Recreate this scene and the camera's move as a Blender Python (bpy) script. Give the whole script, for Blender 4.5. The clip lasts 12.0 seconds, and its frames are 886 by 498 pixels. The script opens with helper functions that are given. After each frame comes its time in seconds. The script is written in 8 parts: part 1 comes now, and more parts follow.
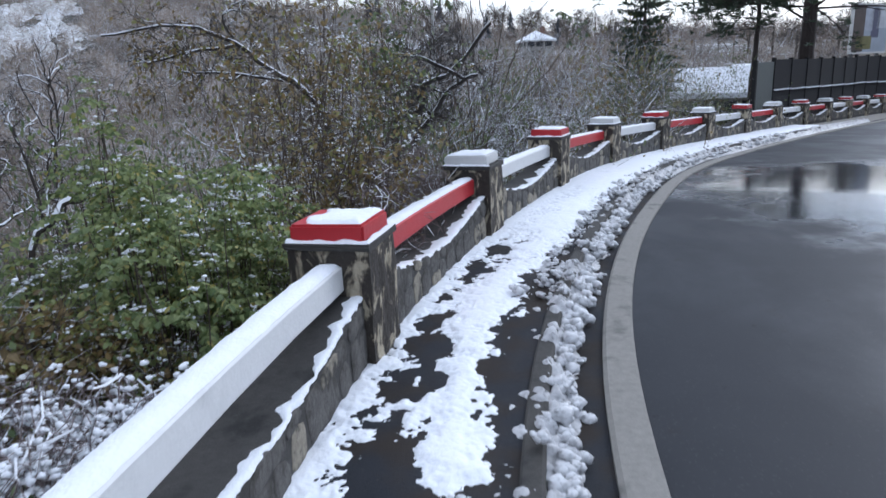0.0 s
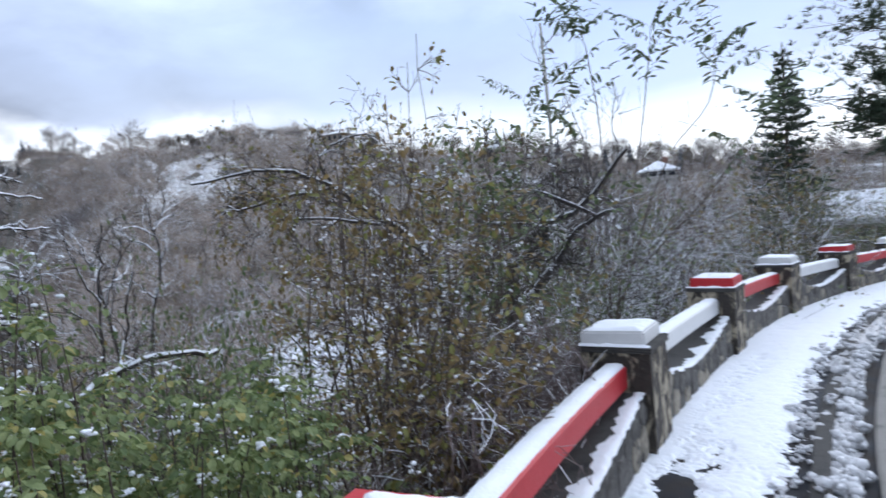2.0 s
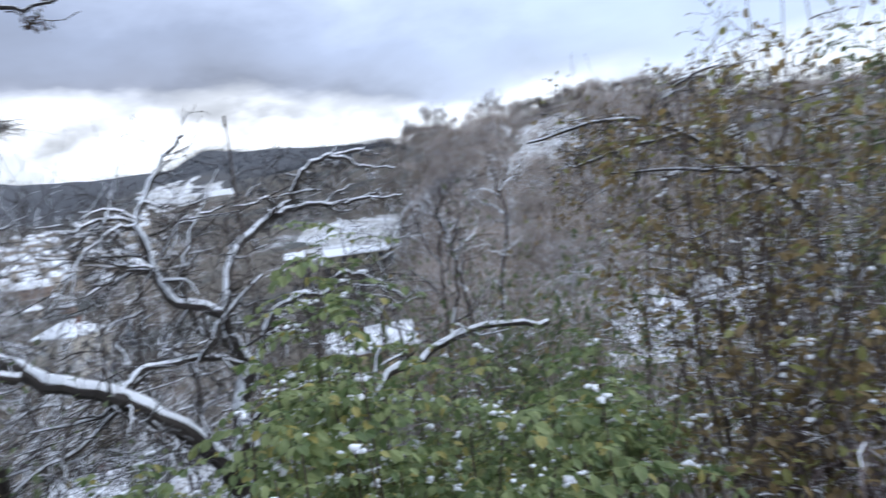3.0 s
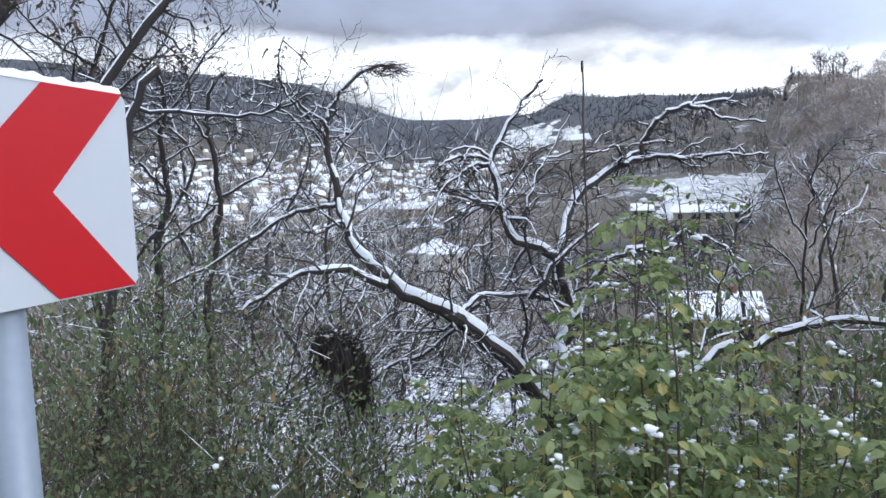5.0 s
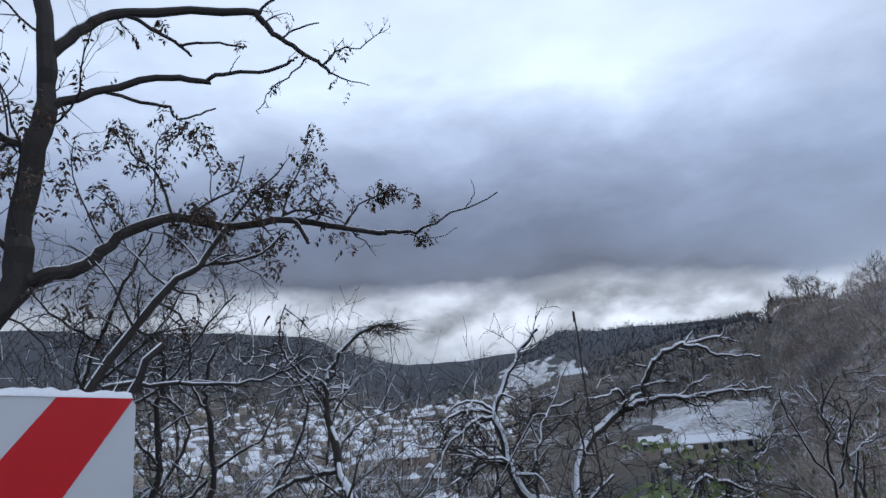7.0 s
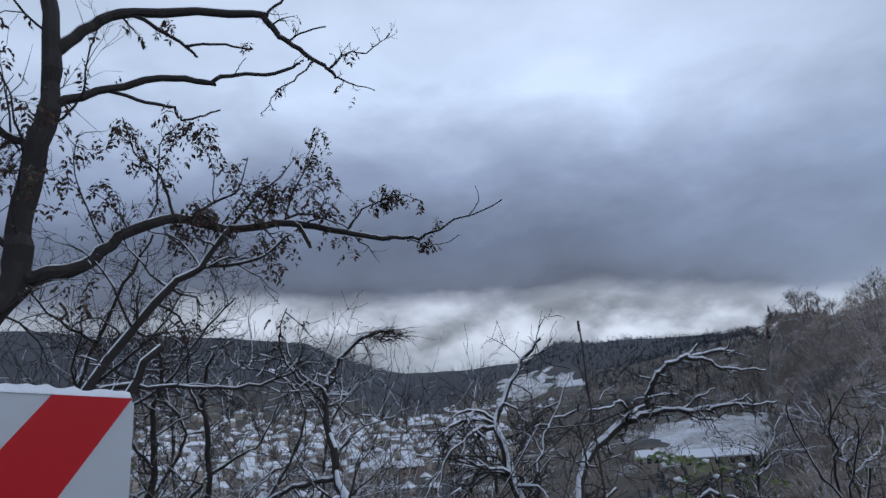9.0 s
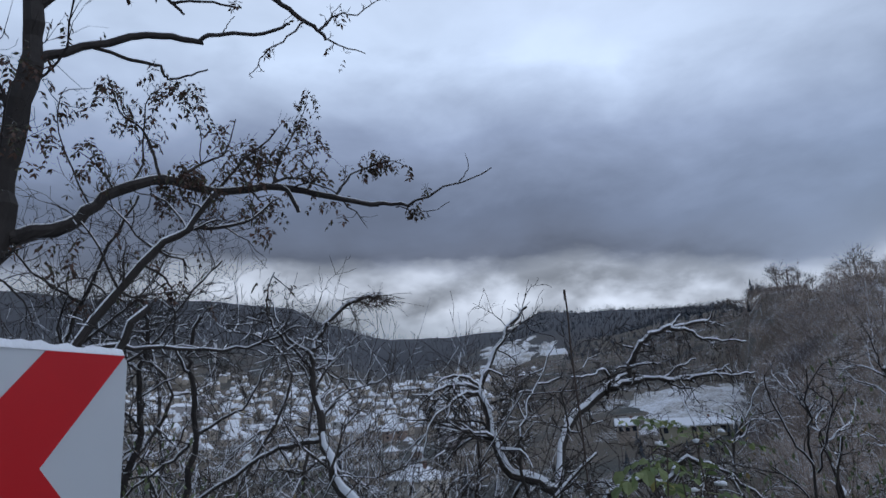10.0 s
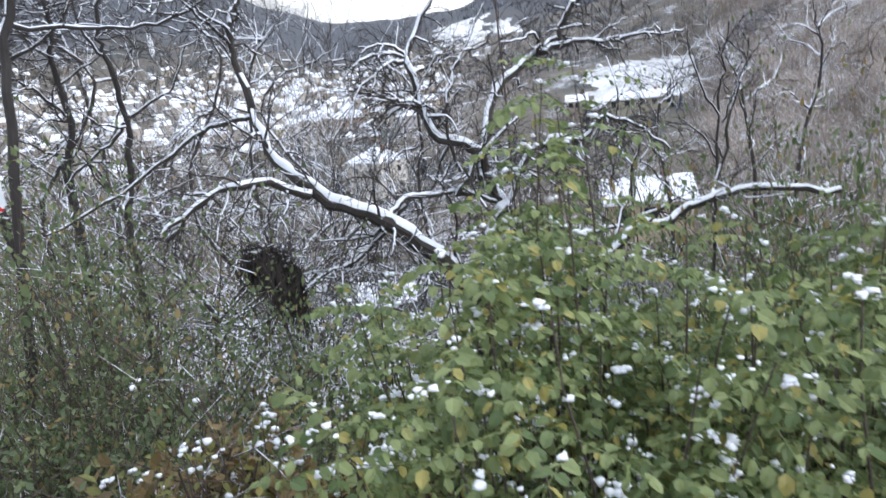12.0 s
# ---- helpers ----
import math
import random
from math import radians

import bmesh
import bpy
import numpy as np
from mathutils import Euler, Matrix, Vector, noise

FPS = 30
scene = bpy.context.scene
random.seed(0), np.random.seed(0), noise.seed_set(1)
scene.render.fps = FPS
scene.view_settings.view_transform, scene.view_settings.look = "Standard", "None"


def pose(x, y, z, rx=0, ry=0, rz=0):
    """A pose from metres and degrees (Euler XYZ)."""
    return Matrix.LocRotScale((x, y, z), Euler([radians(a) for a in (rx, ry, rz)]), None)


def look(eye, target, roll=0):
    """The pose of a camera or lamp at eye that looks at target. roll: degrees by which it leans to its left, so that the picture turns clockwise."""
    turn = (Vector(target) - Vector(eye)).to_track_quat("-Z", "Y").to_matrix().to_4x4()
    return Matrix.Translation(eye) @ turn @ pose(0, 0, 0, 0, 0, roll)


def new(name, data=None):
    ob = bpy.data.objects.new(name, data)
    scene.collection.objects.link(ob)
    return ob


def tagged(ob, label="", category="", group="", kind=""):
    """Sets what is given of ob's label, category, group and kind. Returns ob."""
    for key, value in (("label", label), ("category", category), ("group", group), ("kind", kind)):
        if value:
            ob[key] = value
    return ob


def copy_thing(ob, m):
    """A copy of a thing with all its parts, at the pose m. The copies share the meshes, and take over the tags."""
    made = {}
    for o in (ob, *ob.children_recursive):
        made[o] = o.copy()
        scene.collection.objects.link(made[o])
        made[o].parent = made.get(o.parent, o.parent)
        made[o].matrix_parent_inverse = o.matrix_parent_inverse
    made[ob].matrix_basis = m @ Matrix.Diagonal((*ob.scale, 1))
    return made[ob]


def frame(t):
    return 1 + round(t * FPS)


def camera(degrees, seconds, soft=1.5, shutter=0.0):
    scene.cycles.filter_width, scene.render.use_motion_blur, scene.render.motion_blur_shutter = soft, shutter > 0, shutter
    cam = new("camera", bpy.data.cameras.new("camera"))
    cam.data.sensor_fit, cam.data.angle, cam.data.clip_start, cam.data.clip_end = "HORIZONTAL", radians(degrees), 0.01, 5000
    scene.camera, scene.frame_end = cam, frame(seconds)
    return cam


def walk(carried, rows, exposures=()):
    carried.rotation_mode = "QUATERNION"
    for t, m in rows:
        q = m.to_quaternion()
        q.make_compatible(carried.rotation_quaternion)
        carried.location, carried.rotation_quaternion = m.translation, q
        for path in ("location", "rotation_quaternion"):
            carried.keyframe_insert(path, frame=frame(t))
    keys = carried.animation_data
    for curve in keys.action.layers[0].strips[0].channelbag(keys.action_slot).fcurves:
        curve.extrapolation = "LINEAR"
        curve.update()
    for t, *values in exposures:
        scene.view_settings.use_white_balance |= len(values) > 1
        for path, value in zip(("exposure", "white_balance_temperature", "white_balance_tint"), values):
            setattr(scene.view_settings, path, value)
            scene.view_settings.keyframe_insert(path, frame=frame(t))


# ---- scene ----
cam = camera(68.7, 12.0, shutter=0.28)
PATH = [
    (0, (0.317, 0.823, 1.404), (0.261, 2.756, 0.895), -2.6),
    (0.5, (0.314, 1.273, 1.417), (0.193, 3.228, 1.014), -1.1),
    (1, (0.287, 1.718, 1.439), (-0.087, 3.665, 1.169), -2.8),
    (1.5, (0.262, 2.13, 1.481), (0.139, 4.117, 1.286), -2.6),
    (2, (0.215, 2.602, 1.476), (-0.189, 4.559, 1.386), -4.5),
    (2.5, (0.127, 2.957, 1.456), (-0.641, 4.803, 1.41), -6.1),
    (3, (0.019, 3.217, 1.476), (-1.319, 4.699, 1.359), -7.4),
    (3.5, (0.006, 3.339, 1.481), (-1.721, 4.339, 1.351), -5.0),
    (5.5, (-0.028, 3.301, 1.494), (-1.954, 3.828, 1.385), -2.6),
    (6, (-0.032, 3.295, 1.541), (-1.974, 3.752, 1.688), -4.0),
    (6.5, (-0.009, 3.289, 1.582), (-1.871, 3.874, 2.02), -5.0),
    (7, (-0.004, 3.276, 1.588), (-1.817, 3.924, 2.129), -5.7),
    (9, (-0.073, 3.263, 1.586), (-1.878, 3.911, 2.153), -4.6),
    (9.5, (-0.034, 3.256, 1.59), (-1.847, 3.924, 2.105), -3.9),
    (10, (-0.07, 3.244, 1.577), (-1.888, 3.933, 2.046), -3.7),
    (10.5, (-0.044, 3.253, 1.571), (-1.884, 3.962, 1.9), -2.4),
    (11, (-0.065, 3.271, 1.527), (-1.919, 4.013, 1.634), -2.4),
    (11.5, (-0.085, 3.301, 1.479), (-1.926, 4.035, 1.213), -1.9),
    (12, (0.011, 3.434, 1.443), (-1.784, 4.17, 0.957), -6.3),
]
walk(cam, [(t, look(eye, target, roll)) for t, eye, target, roll in PATH], [
    (0.0, -0.25, 6150, 10), (3.0, -0.1, 6200, 10), (3.5, -0.05, 6200, 10), (5.5, 0.02, 6300, 10), (6.0, -0.26, 6100, 10), (6.5, -0.8, 6000, 10), (7.0, -1.2, 5950, 10), (9.0, -1.52, 5850, 10), (10.0, -1.52, 5850, 10), (10.5, -1.4, 5900, 10), (11.0, -1.0, 6000, 10), (11.5, -0.4, 6200, 10), (12.0, 0.36, 6600, 10)])

# ---------------------------------------------------------------- sky and light
SUN_EL, SUN_AZ = radians(22), radians(-48)          # behind thin cloud over the bend of the road
world = bpy.data.worlds.new("overcast_sky")
scene.world = world
world.use_nodes = True
wt = world.node_tree
wt.nodes.clear()


def wnode(kind, **kw):
    n = wt.nodes.new(kind)
    for k, v in kw.items():
        if k in n.inputs:
            n.inputs[k].default_value = v
    return n


def wmath(op, a, b=0.0):
    n = wt.nodes.new("ShaderNodeMath")
    n.operation = op
    for sock, val in zip(n.inputs, (a, b)):
        if isinstance(val, (int, float)):
            sock.default_value = val
        else:
            wt.links.new(val, sock)
    return n.outputs[0]


coord = wt.nodes.new("ShaderNodeTexCoord")
sep = wt.nodes.new("ShaderNodeSeparateXYZ")
wt.links.new(coord.outputs["Generated"], sep.inputs[0])
stretch = wt.nodes.new("ShaderNodeMapping")
stretch.inputs["Scale"].default_value = (1.0, 1.0, 2.2)
wt.links.new(coord.outputs["Generated"], stretch.inputs[0])
puff = wnode("ShaderNodeTexNoise", Scale=4.5, Detail=7.0, Roughness=0.52, Distortion=0.15)
wt.links.new(stretch.outputs[0], puff.inputs["Vector"])
broad = wnode("ShaderNodeTexNoise", Scale=1.5, Detail=3.0, Roughness=0.5)
wt.links.new(stretch.outputs[0], broad.inputs["Vector"])
wob = wmath("MULTIPLY", wmath("SUBTRACT", puff.outputs[0], 0.5), 0.13)
wob2 = wmath("MULTIPLY", wmath("SUBTRACT", broad.outputs[0], 0.5), 0.06)
flat = wt.nodes.new("ShaderNodeMapping")
flat.inputs["Scale"].default_value = (1.0, 1.0, 1.9)
wt.links.new(coord.outputs["Generated"], flat.inputs[0])
rag = wnode("ShaderNodeTexNoise", Scale=7.0, Detail=8.0, Roughness=0.52, Distortion=0.1)
wt.links.new(flat.outputs[0], rag.inputs["Vector"])
slant = wmath("MULTIPLY", wmath("ADD", sep.outputs[0], 0.95), 0.15)
height = wmath("ADD", wmath("ADD", wmath("ADD", sep.outputs[2], slant), wob), wob2)
west = wt.nodes.new("ShaderNodeValToRGB")            # heavy cloud bank over the valley
for pos, col in ((0.0, (0.75, 0.80, 0.88)), (0.09, (0.95, 1.01, 1.10)), (0.145, (1.45, 1.50, 1.60)), (0.195, (1.42, 1.48, 1.60)), (0.228, (0.42, 0.46, 0.58)), (0.30, (0.46, 0.53, 0.71)), (0.40, (0.92, 1.06, 1.40)), (0.52, (1.95, 2.2, 2.6)), (0.85, (1.5, 1.6, 1.8))):
    e = west.color_ramp.elements[0] if pos == 0.0 else (west.color_ramp.elements[-1] if pos == 0.85 else west.color_ramp.elements.new(pos))
    e.position, e.color = pos, (*col, 1)
wt.links.new(height, west.inputs[0])
thin = wt.nodes.new("ShaderNodeValToRGB")            # thin bright cloud elsewhere
for pos, col in ((0.0, (1.55, 1.55, 1.58)), (0.105, (1.25, 1.30, 1.38)), (0.19, (0.62, 0.73, 0.92)), (0.30, (0.52, 0.64, 0.86)), (0.45, (0.85, 0.96, 1.18)), (0.9, (1.0, 1.1, 1.3))):
    e = thin.color_ramp.elements[0] if pos == 0.0 else (thin.color_ramp.elements[-1] if pos == 0.9 else thin.color_ramp.elements.new(pos))
    e.position, e.color = pos, (*col, 1)
wt.links.new(wmath("ADD", sep.outputs[2], wmath("ADD", wob, wob2)), thin.inputs[0])
side = wt.nodes.new("ShaderNodeMapRange")            # the bank thins out towards the north-east
side.interpolation_type = "SMOOTHSTEP"
for k, v in ((1, 0.25), (2, 0.92)):
    side.inputs[k].default_value = v
wt.links.new(wmath("ADD", wmath("MULTIPLY", sep.outputs[0], -1.0), wob2), side.inputs[0])
clouds = wt.nodes.new("ShaderNodeMix")
clouds.data_type = "RGBA"
wt.links.new(side.outputs[0], clouds.inputs[0])
wt.links.new(thin.outputs[0], clouds.inputs[6])
wt.links.new(west.outputs[0], clouds.inputs[7])
sky = wt.nodes.new("ShaderNodeTexSky")
sky.sky_type, sky.sun_disc = "NISHITA", False
sky.sun_elevation, sky.sun_rotation = SUN_EL, -SUN_AZ
clear = wt.nodes.new("ShaderNodeVectorMath")
clear.operation = "SCALE"
clear.inputs[3].default_value = 0.1
wt.links.new(sky.outputs[0], clear.inputs[0])
cover = wt.nodes.new("ShaderNodeMix")
cover.data_type = "RGBA"
cover.inputs[0].default_value = 0.92
wt.links.new(clear.outputs[0], cover.inputs[6])
shade = wt.nodes.new("ShaderNodeMapRange")
for k, v in ((1, 0.32), (2, 0.68), (3, 0.90), (4, 1.11)):
    shade.inputs[k].default_value = v
wt.links.new(puff.outputs[0], shade.inputs[0])
toward = wt.nodes.new("ShaderNodeVectorMath")
toward.operation = "DOT_PRODUCT"
wt.links.new(coord.outputs["Generated"], toward.inputs[0])
toward.inputs[1].default_value = (-math.sin(SUN_AZ) * math.cos(SUN_EL), math.cos(SUN_AZ) * math.cos(SUN_EL), math.sin(SUN_EL))
low = wt.nodes.new("ShaderNodeMapRange")             # ragged scud under the bank, over the hills
low.interpolation_type = "SMOOTHSTEP"
for k, v in ((1, 0.27), (2, 0.16)):
    low.inputs[k].default_value = v
wt.links.new(height, low.inputs[0])
ragged = wt.nodes.new("ShaderNodeMapRange")
ragged.interpolation_type = "SMOOTHSTEP"
for k, v in ((1, 0.36), (2, 0.66), (3, -0.50), (4, 0.55)):
    ragged.inputs[k].default_value = v
wt.links.new(rag.outputs[0], ragged.inputs[0])
scud = wmath("ADD", 1.0, wmath("MULTIPLY", low.outputs[0], ragged.outputs[0]))
lighter = wt.nodes.new("ShaderNodeMapRange")         # the cover thins towards the sun's side
for k, v in ((1, -0.42), (2, 0.16), (3, 0.97), (4, 1.36)):
    lighter.inputs[k].default_value = v
wt.links.new(toward.outputs["Value"], lighter.inputs[0])
glow = wt.nodes.new("ShaderNodeMapRange")            # thin cloud brightens round the hidden sun
glow.interpolation_type = "SMOOTHSTEP"
for k, v in ((1, 0.90), (2, 1.0), (3, 1.0), (4, 3.2)):
    glow.inputs[k].default_value = v
wt.links.new(toward.outputs["Value"], glow.inputs[0])
tone = wt.nodes.new("ShaderNodeVectorMath")
tone.operation = "SCALE"
wt.links.new(clouds.outputs[2], tone.inputs[0])
wt.links.new(wmath("MULTIPLY", wmath("MULTIPLY", wmath("MULTIPLY", shade.outputs[0], scud), lighter.outputs[0]), glow.outputs[0]), tone.inputs[3])
wt.links.new(tone.outputs[0], cover.inputs[7])
back = wnode("ShaderNodeBackground", Strength=1.0)
wt.links.new(cover.outputs[2], back.inputs[0])
wout = wt.nodes.new("ShaderNodeOutputWorld")
wt.links.new(back.outputs[0], wout.inputs[0])

sun = new("sun", bpy.data.lights.new("sun", "SUN"))
sun.data.energy, sun.data.angle, sun.data.color = 0.7, radians(14), (1.0, 0.95, 0.88)
sun.matrix_world = look((0, 0, 0), (math.sin(SUN_AZ) * math.cos(SUN_EL), -math.cos(SUN_AZ) * math.cos(SUN_EL), -math.sin(SUN_EL)))


# ---------------------------------------------------------------- materials
class Nodes:
    """A small wrapper for building node materials."""

    def __init__(self, name, rough=0.8, metal=0.0):
        self.m = bpy.data.materials.new(name)
        self.m.use_nodes = True
        self.t = self.m.node_tree
        self.b = self.t.nodes["Principled BSDF"]
        self.b.inputs["Roughness"].default_value, self.b.inputs["Metallic"].default_value = rough, metal
        self.pos = self.t.nodes.new("ShaderNodeTexCoord").outputs["Object"]
        self.geo = self.t.nodes.new("ShaderNodeNewGeometry")

    def world(self):
        self.pos = self.geo.outputs["Position"]
        return self

    def put(self, val, sock):
        if isinstance(val, (int, float)):
            sock.default_value = val
        elif isinstance(val, tuple):
            sock.default_value = (*val, 1) if len(val) == 3 and sock.type == "RGBA" else val
        else:
            self.t.links.new(val, sock)

    def noise(self, scale, detail=4.0, rough=0.55, dist=0.0, stretch=None):
        n = self.t.nodes.new("ShaderNodeTexNoise")
        vec = self.pos
        if stretch:
            m = self.t.nodes.new("ShaderNodeMapping")
            m.inputs["Scale"].default_value = stretch
            self.t.links.new(vec, m.inputs[0])
            vec = m.outputs[0]
        self.t.links.new(vec, n.inputs["Vector"])
        for k, v in (("Scale", scale), ("Detail", detail), ("Roughness", rough), ("Distortion", dist)):
            n.inputs[k].default_value = v
        return n.outputs[0]

    def cells(self, scale, feature="F1", out=0):
        n = self.t.nodes.new("ShaderNodeTexVoronoi")
        n.feature = feature
        n.inputs["Scale"].default_value = scale
        self.t.links.new(self.pos, n.inputs["Vector"])
        return n.outputs[out]

    def step(self, val, lo, hi, a=0.0, b=1.0):
        n = self.t.nodes.new("ShaderNodeMapRange")
        n.interpolation_type = "SMOOTHSTEP"
        for k, v in zip((1, 2, 3, 4), (lo, hi, a, b)):
            n.inputs[k].default_value = v
        self.put(val, n.inputs[0])
        return n.outputs[0]

    def math(self, op, a, b=0.0):
        n = self.t.nodes.new("ShaderNodeMath")
        n.operation = op
        self.put(a, n.inputs[0]), self.put(b, n.inputs[1])
        return n.outputs[0]

    def mix(self, f, a, b):
        n = self.t.nodes.new("ShaderNodeMix")
        n.data_type = "RGBA"
        self.put(f, n.inputs[0]), self.put(a, n.inputs[6]), self.put(b, n.inputs[7])
        return n.outputs[2]

    def up(self):
        n = self.t.nodes.new("ShaderNodeSeparateXYZ")
        self.t.links.new(self.geo.outputs["Normal"], n.inputs[0])
        return n.outputs[2]

    def island(self):
        return self.geo.outputs["Random Per Island"]

    def each(self):
        return self.t.nodes.new("ShaderNodeObjectInfo").outputs["Random"]

    def bump(self, val, strength=0.3, dist=0.01):
        n = self.t.nodes.new("ShaderNodeBump")
        n.inputs["Strength"].default_value, n.inputs["Distance"].default_value = strength, dist
        self.put(val, n.inputs["Height"])
        self.t.links.new(n.outputs[0], self.b.inputs["Normal"])

    def done(self, color, rough=None):
        self.put(color, self.b.inputs["Base Color"])
        if rough is not None:
            self.put(rough, self.b.inputs["Roughness"])
        return self.m


def snow_material():
    n = Nodes("snow", 0.65).world()
    f = n.noise(14, 5)
    n.bump(n.noise(60, 4), 0.5, 0.01)
    n.b.inputs["Specular IOR Level"].default_value = 0.3
    return n.done(n.mix(f, (0.78, 0.81, 0.86), (0.90, 0.91, 0.93)))


def slush_material(name="slush", lo=(0.36, 0.36, 0.37), hi=(0.66, 0.66, 0.67)):
    n = Nodes(name, 0.45).world()
    f = n.step(n.noise(9, 5), 0.35, 0.68)
    g = n.step(n.noise(40, 4), 0.45, 0.7)
    n.bump(n.noise(70, 4), 0.5, 0.012)
    return n.done(n.mix(n.math("MULTIPLY", f, g), n.mix(n.noise(6, 4), lo, hi), tuple(0.45 * v for v in lo)))


def asphalt_material(name, wet):
    n = Nodes(name, 0.5).world()
    grain = n.noise(260, 3)
    pool = n.noise(0.7, 5, 0.6, 0.3, (1.0, 0.6, 1.0))
    base = n.mix(n.noise(1.6, 5), (0.014, 0.016, 0.020), (0.030, 0.032, 0.038))
    base = n.mix(n.step(n.noise(5, 5), 0.62, 0.75), base, (0.018, 0.018, 0.02))
    base = n.mix(n.step(n.noise(75, 3), 0.60, 0.72, 0.0, 0.6), base, (0.060, 0.060, 0.062))
    base = n.mix(n.step(n.noise(11, 6, 0.7), 0.66, 0.70), base, (0.008, 0.008, 0.009))
    n.bump(n.math("ADD", n.math("MULTIPLY", grain, 0.6), n.math("MULTIPLY", n.cells(160), 0.4)), 0.12 if wet else 0.5, 0.002 if wet else 0.004)
    if wet:
        film = n.t.nodes.new("ShaderNodeVectorMath")     # a sheet of water on the bend
        film.operation = "DISTANCE"
        n.t.links.new(n.pos, film.inputs[0])
        film.inputs[1].default_value = (6.3, 8.6, -0.1)
        wide = n.math("ADD", film.outputs["Value"], n.math("MULTIPLY", n.math("SUBTRACT", n.noise(0.9, 5, 0.6), 0.5), 4.5))
        dry = n.step(pool, 0.42, 0.66, 0.60, 0.46)
        n.put(n.step(wide, 2.5, 3.6, 0.70, 0.20), n.b.inputs["Specular IOR Level"])
        return n.done(base, n.math("MULTIPLY", dry, n.step(wide, 2.4, 3.7, 0.16, 1.0)))
    n.b.inputs["Specular IOR Level"].default_value = 0.16
    return n.done(n.mix(n.step(n.noise(3, 5), 0.40, 0.65), base, (0.030, 0.024, 0.020)), n.step(pool, 0.42, 0.62, 0.75, 0.5))


def concrete_material(name, lo, hi, dirt=(0.12, 0.115, 0.105)):
    n = Nodes(name, 0.85).world()
    c = n.mix(n.noise(30, 5), lo, hi)
    c = n.mix(n.step(n.noise(5, 6, 0.65), 0.52, 0.72), c, dirt)
    n.bump(n.noise(110, 5), 0.4, 0.006)
    return n.done(c)


def pier_material():
    """Old rendered stone: black grime with cream patches where the crust has gone."""
    n = Nodes("weathered_stone", 0.85).world()
    patch = n.step(n.noise(8.0, 7, 0.62, 0.5, (1, 1, 0.65)), 0.49, 0.60)
    cream = n.mix(n.noise(45, 5), (0.30, 0.25, 0.17), (0.50, 0.44, 0.33))
    dark = n.mix(n.noise(22, 5), (0.018, 0.015, 0.013), (0.058, 0.047, 0.037))
    n.bump(n.math("ADD", n.noise(28, 6), n.math("MULTIPLY", patch, 0.5)), 0.7, 0.02)
    return n.done(n.mix(patch, dark, cream))


def stone_material():
    n = Nodes("rubble_stone", 0.85).world()
    r = n.each()
    warm = n.mix(n.noise(26, 5), (0.15, 0.13, 0.10), (0.36, 0.32, 0.25))
    grey = n.mix(n.noise(24, 5), (0.055, 0.052, 0.048), (0.14, 0.13, 0.12))
    c = n.mix(n.step(r, 0.70, 0.80), grey, warm)
    c = n.mix(n.step(n.noise(8, 6, 0.6), 0.46, 0.62), c, (0.050, 0.046, 0.040))
    n.bump(n.noise(34, 6), 0.7, 0.015)
    return n.done(c)


def paint_material(name, color, worn):
    n = Nodes(name, 0.5).world()
    c = n.mix(n.noise(18, 5), tuple(v * 0.86 for v in color), color)
    c = n.mix(n.step(n.noise(13, 7, 0.7), 0.66, 0.74), c, worn)
    c = n.mix(n.step(n.noise(4, 5, 0.6), 0.55, 0.8, 0.0, 0.35), c, tuple(v * 0.5 for v in color))
    n.bump(n.noise(60, 5), 0.35, 0.006)
    return n.done(c)


def bark_material(name, lo, hi, snow=0.55, cover=0.5):
    """Bark with a crust of fresh snow where it faces up."""
    n = Nodes(name, 0.85).world()
    c = n.mix(n.noise(30, 5, 0.6, 0.0, (1, 1, 0.35)), lo, hi)
    f = n.math("ADD", n.up(), n.math("MULTIPLY", n.math("SUBTRACT", n.noise(9, 4), 0.5), 1.6))
    n.bump(n.noise(60, 5), 0.5, 0.008)
    return n.done(n.mix(n.step(f, snow, snow + 0.25, 0.0, cover), c, (0.82, 0.84, 0.88)))


def leaf_material(name, lo, hi, odd, share=0.8):
    n = Nodes(name, 0.5)
    r = n.island()
    c = n.mix(n.step(r, 0.0, 1.0), lo, hi)
    c = n.mix(n.step(n.math("FRACT", n.math("MULTIPLY", r, 7.31)), share, share + 0.04), c, odd)
    c = n.mix(n.step(n.noise(40, 3), 0.5, 0.8, 0.0, 0.4), c, tuple(0.6 * v for v in lo))
    thin = n.t.nodes.new("ShaderNodeBsdfTranslucent")
    both = n.t.nodes.new("ShaderNodeMixShader")
    both.inputs[0].default_value = 0.42
    n.put(c, thin.inputs[0])
    n.t.links.new(n.b.outputs[0], both.inputs[1])
    n.t.links.new(thin.outputs[0], both.inputs[2])
    n.t.links.new(both.outputs[0], n.t.nodes["Material Output"].inputs[0])
    return n.done(c)


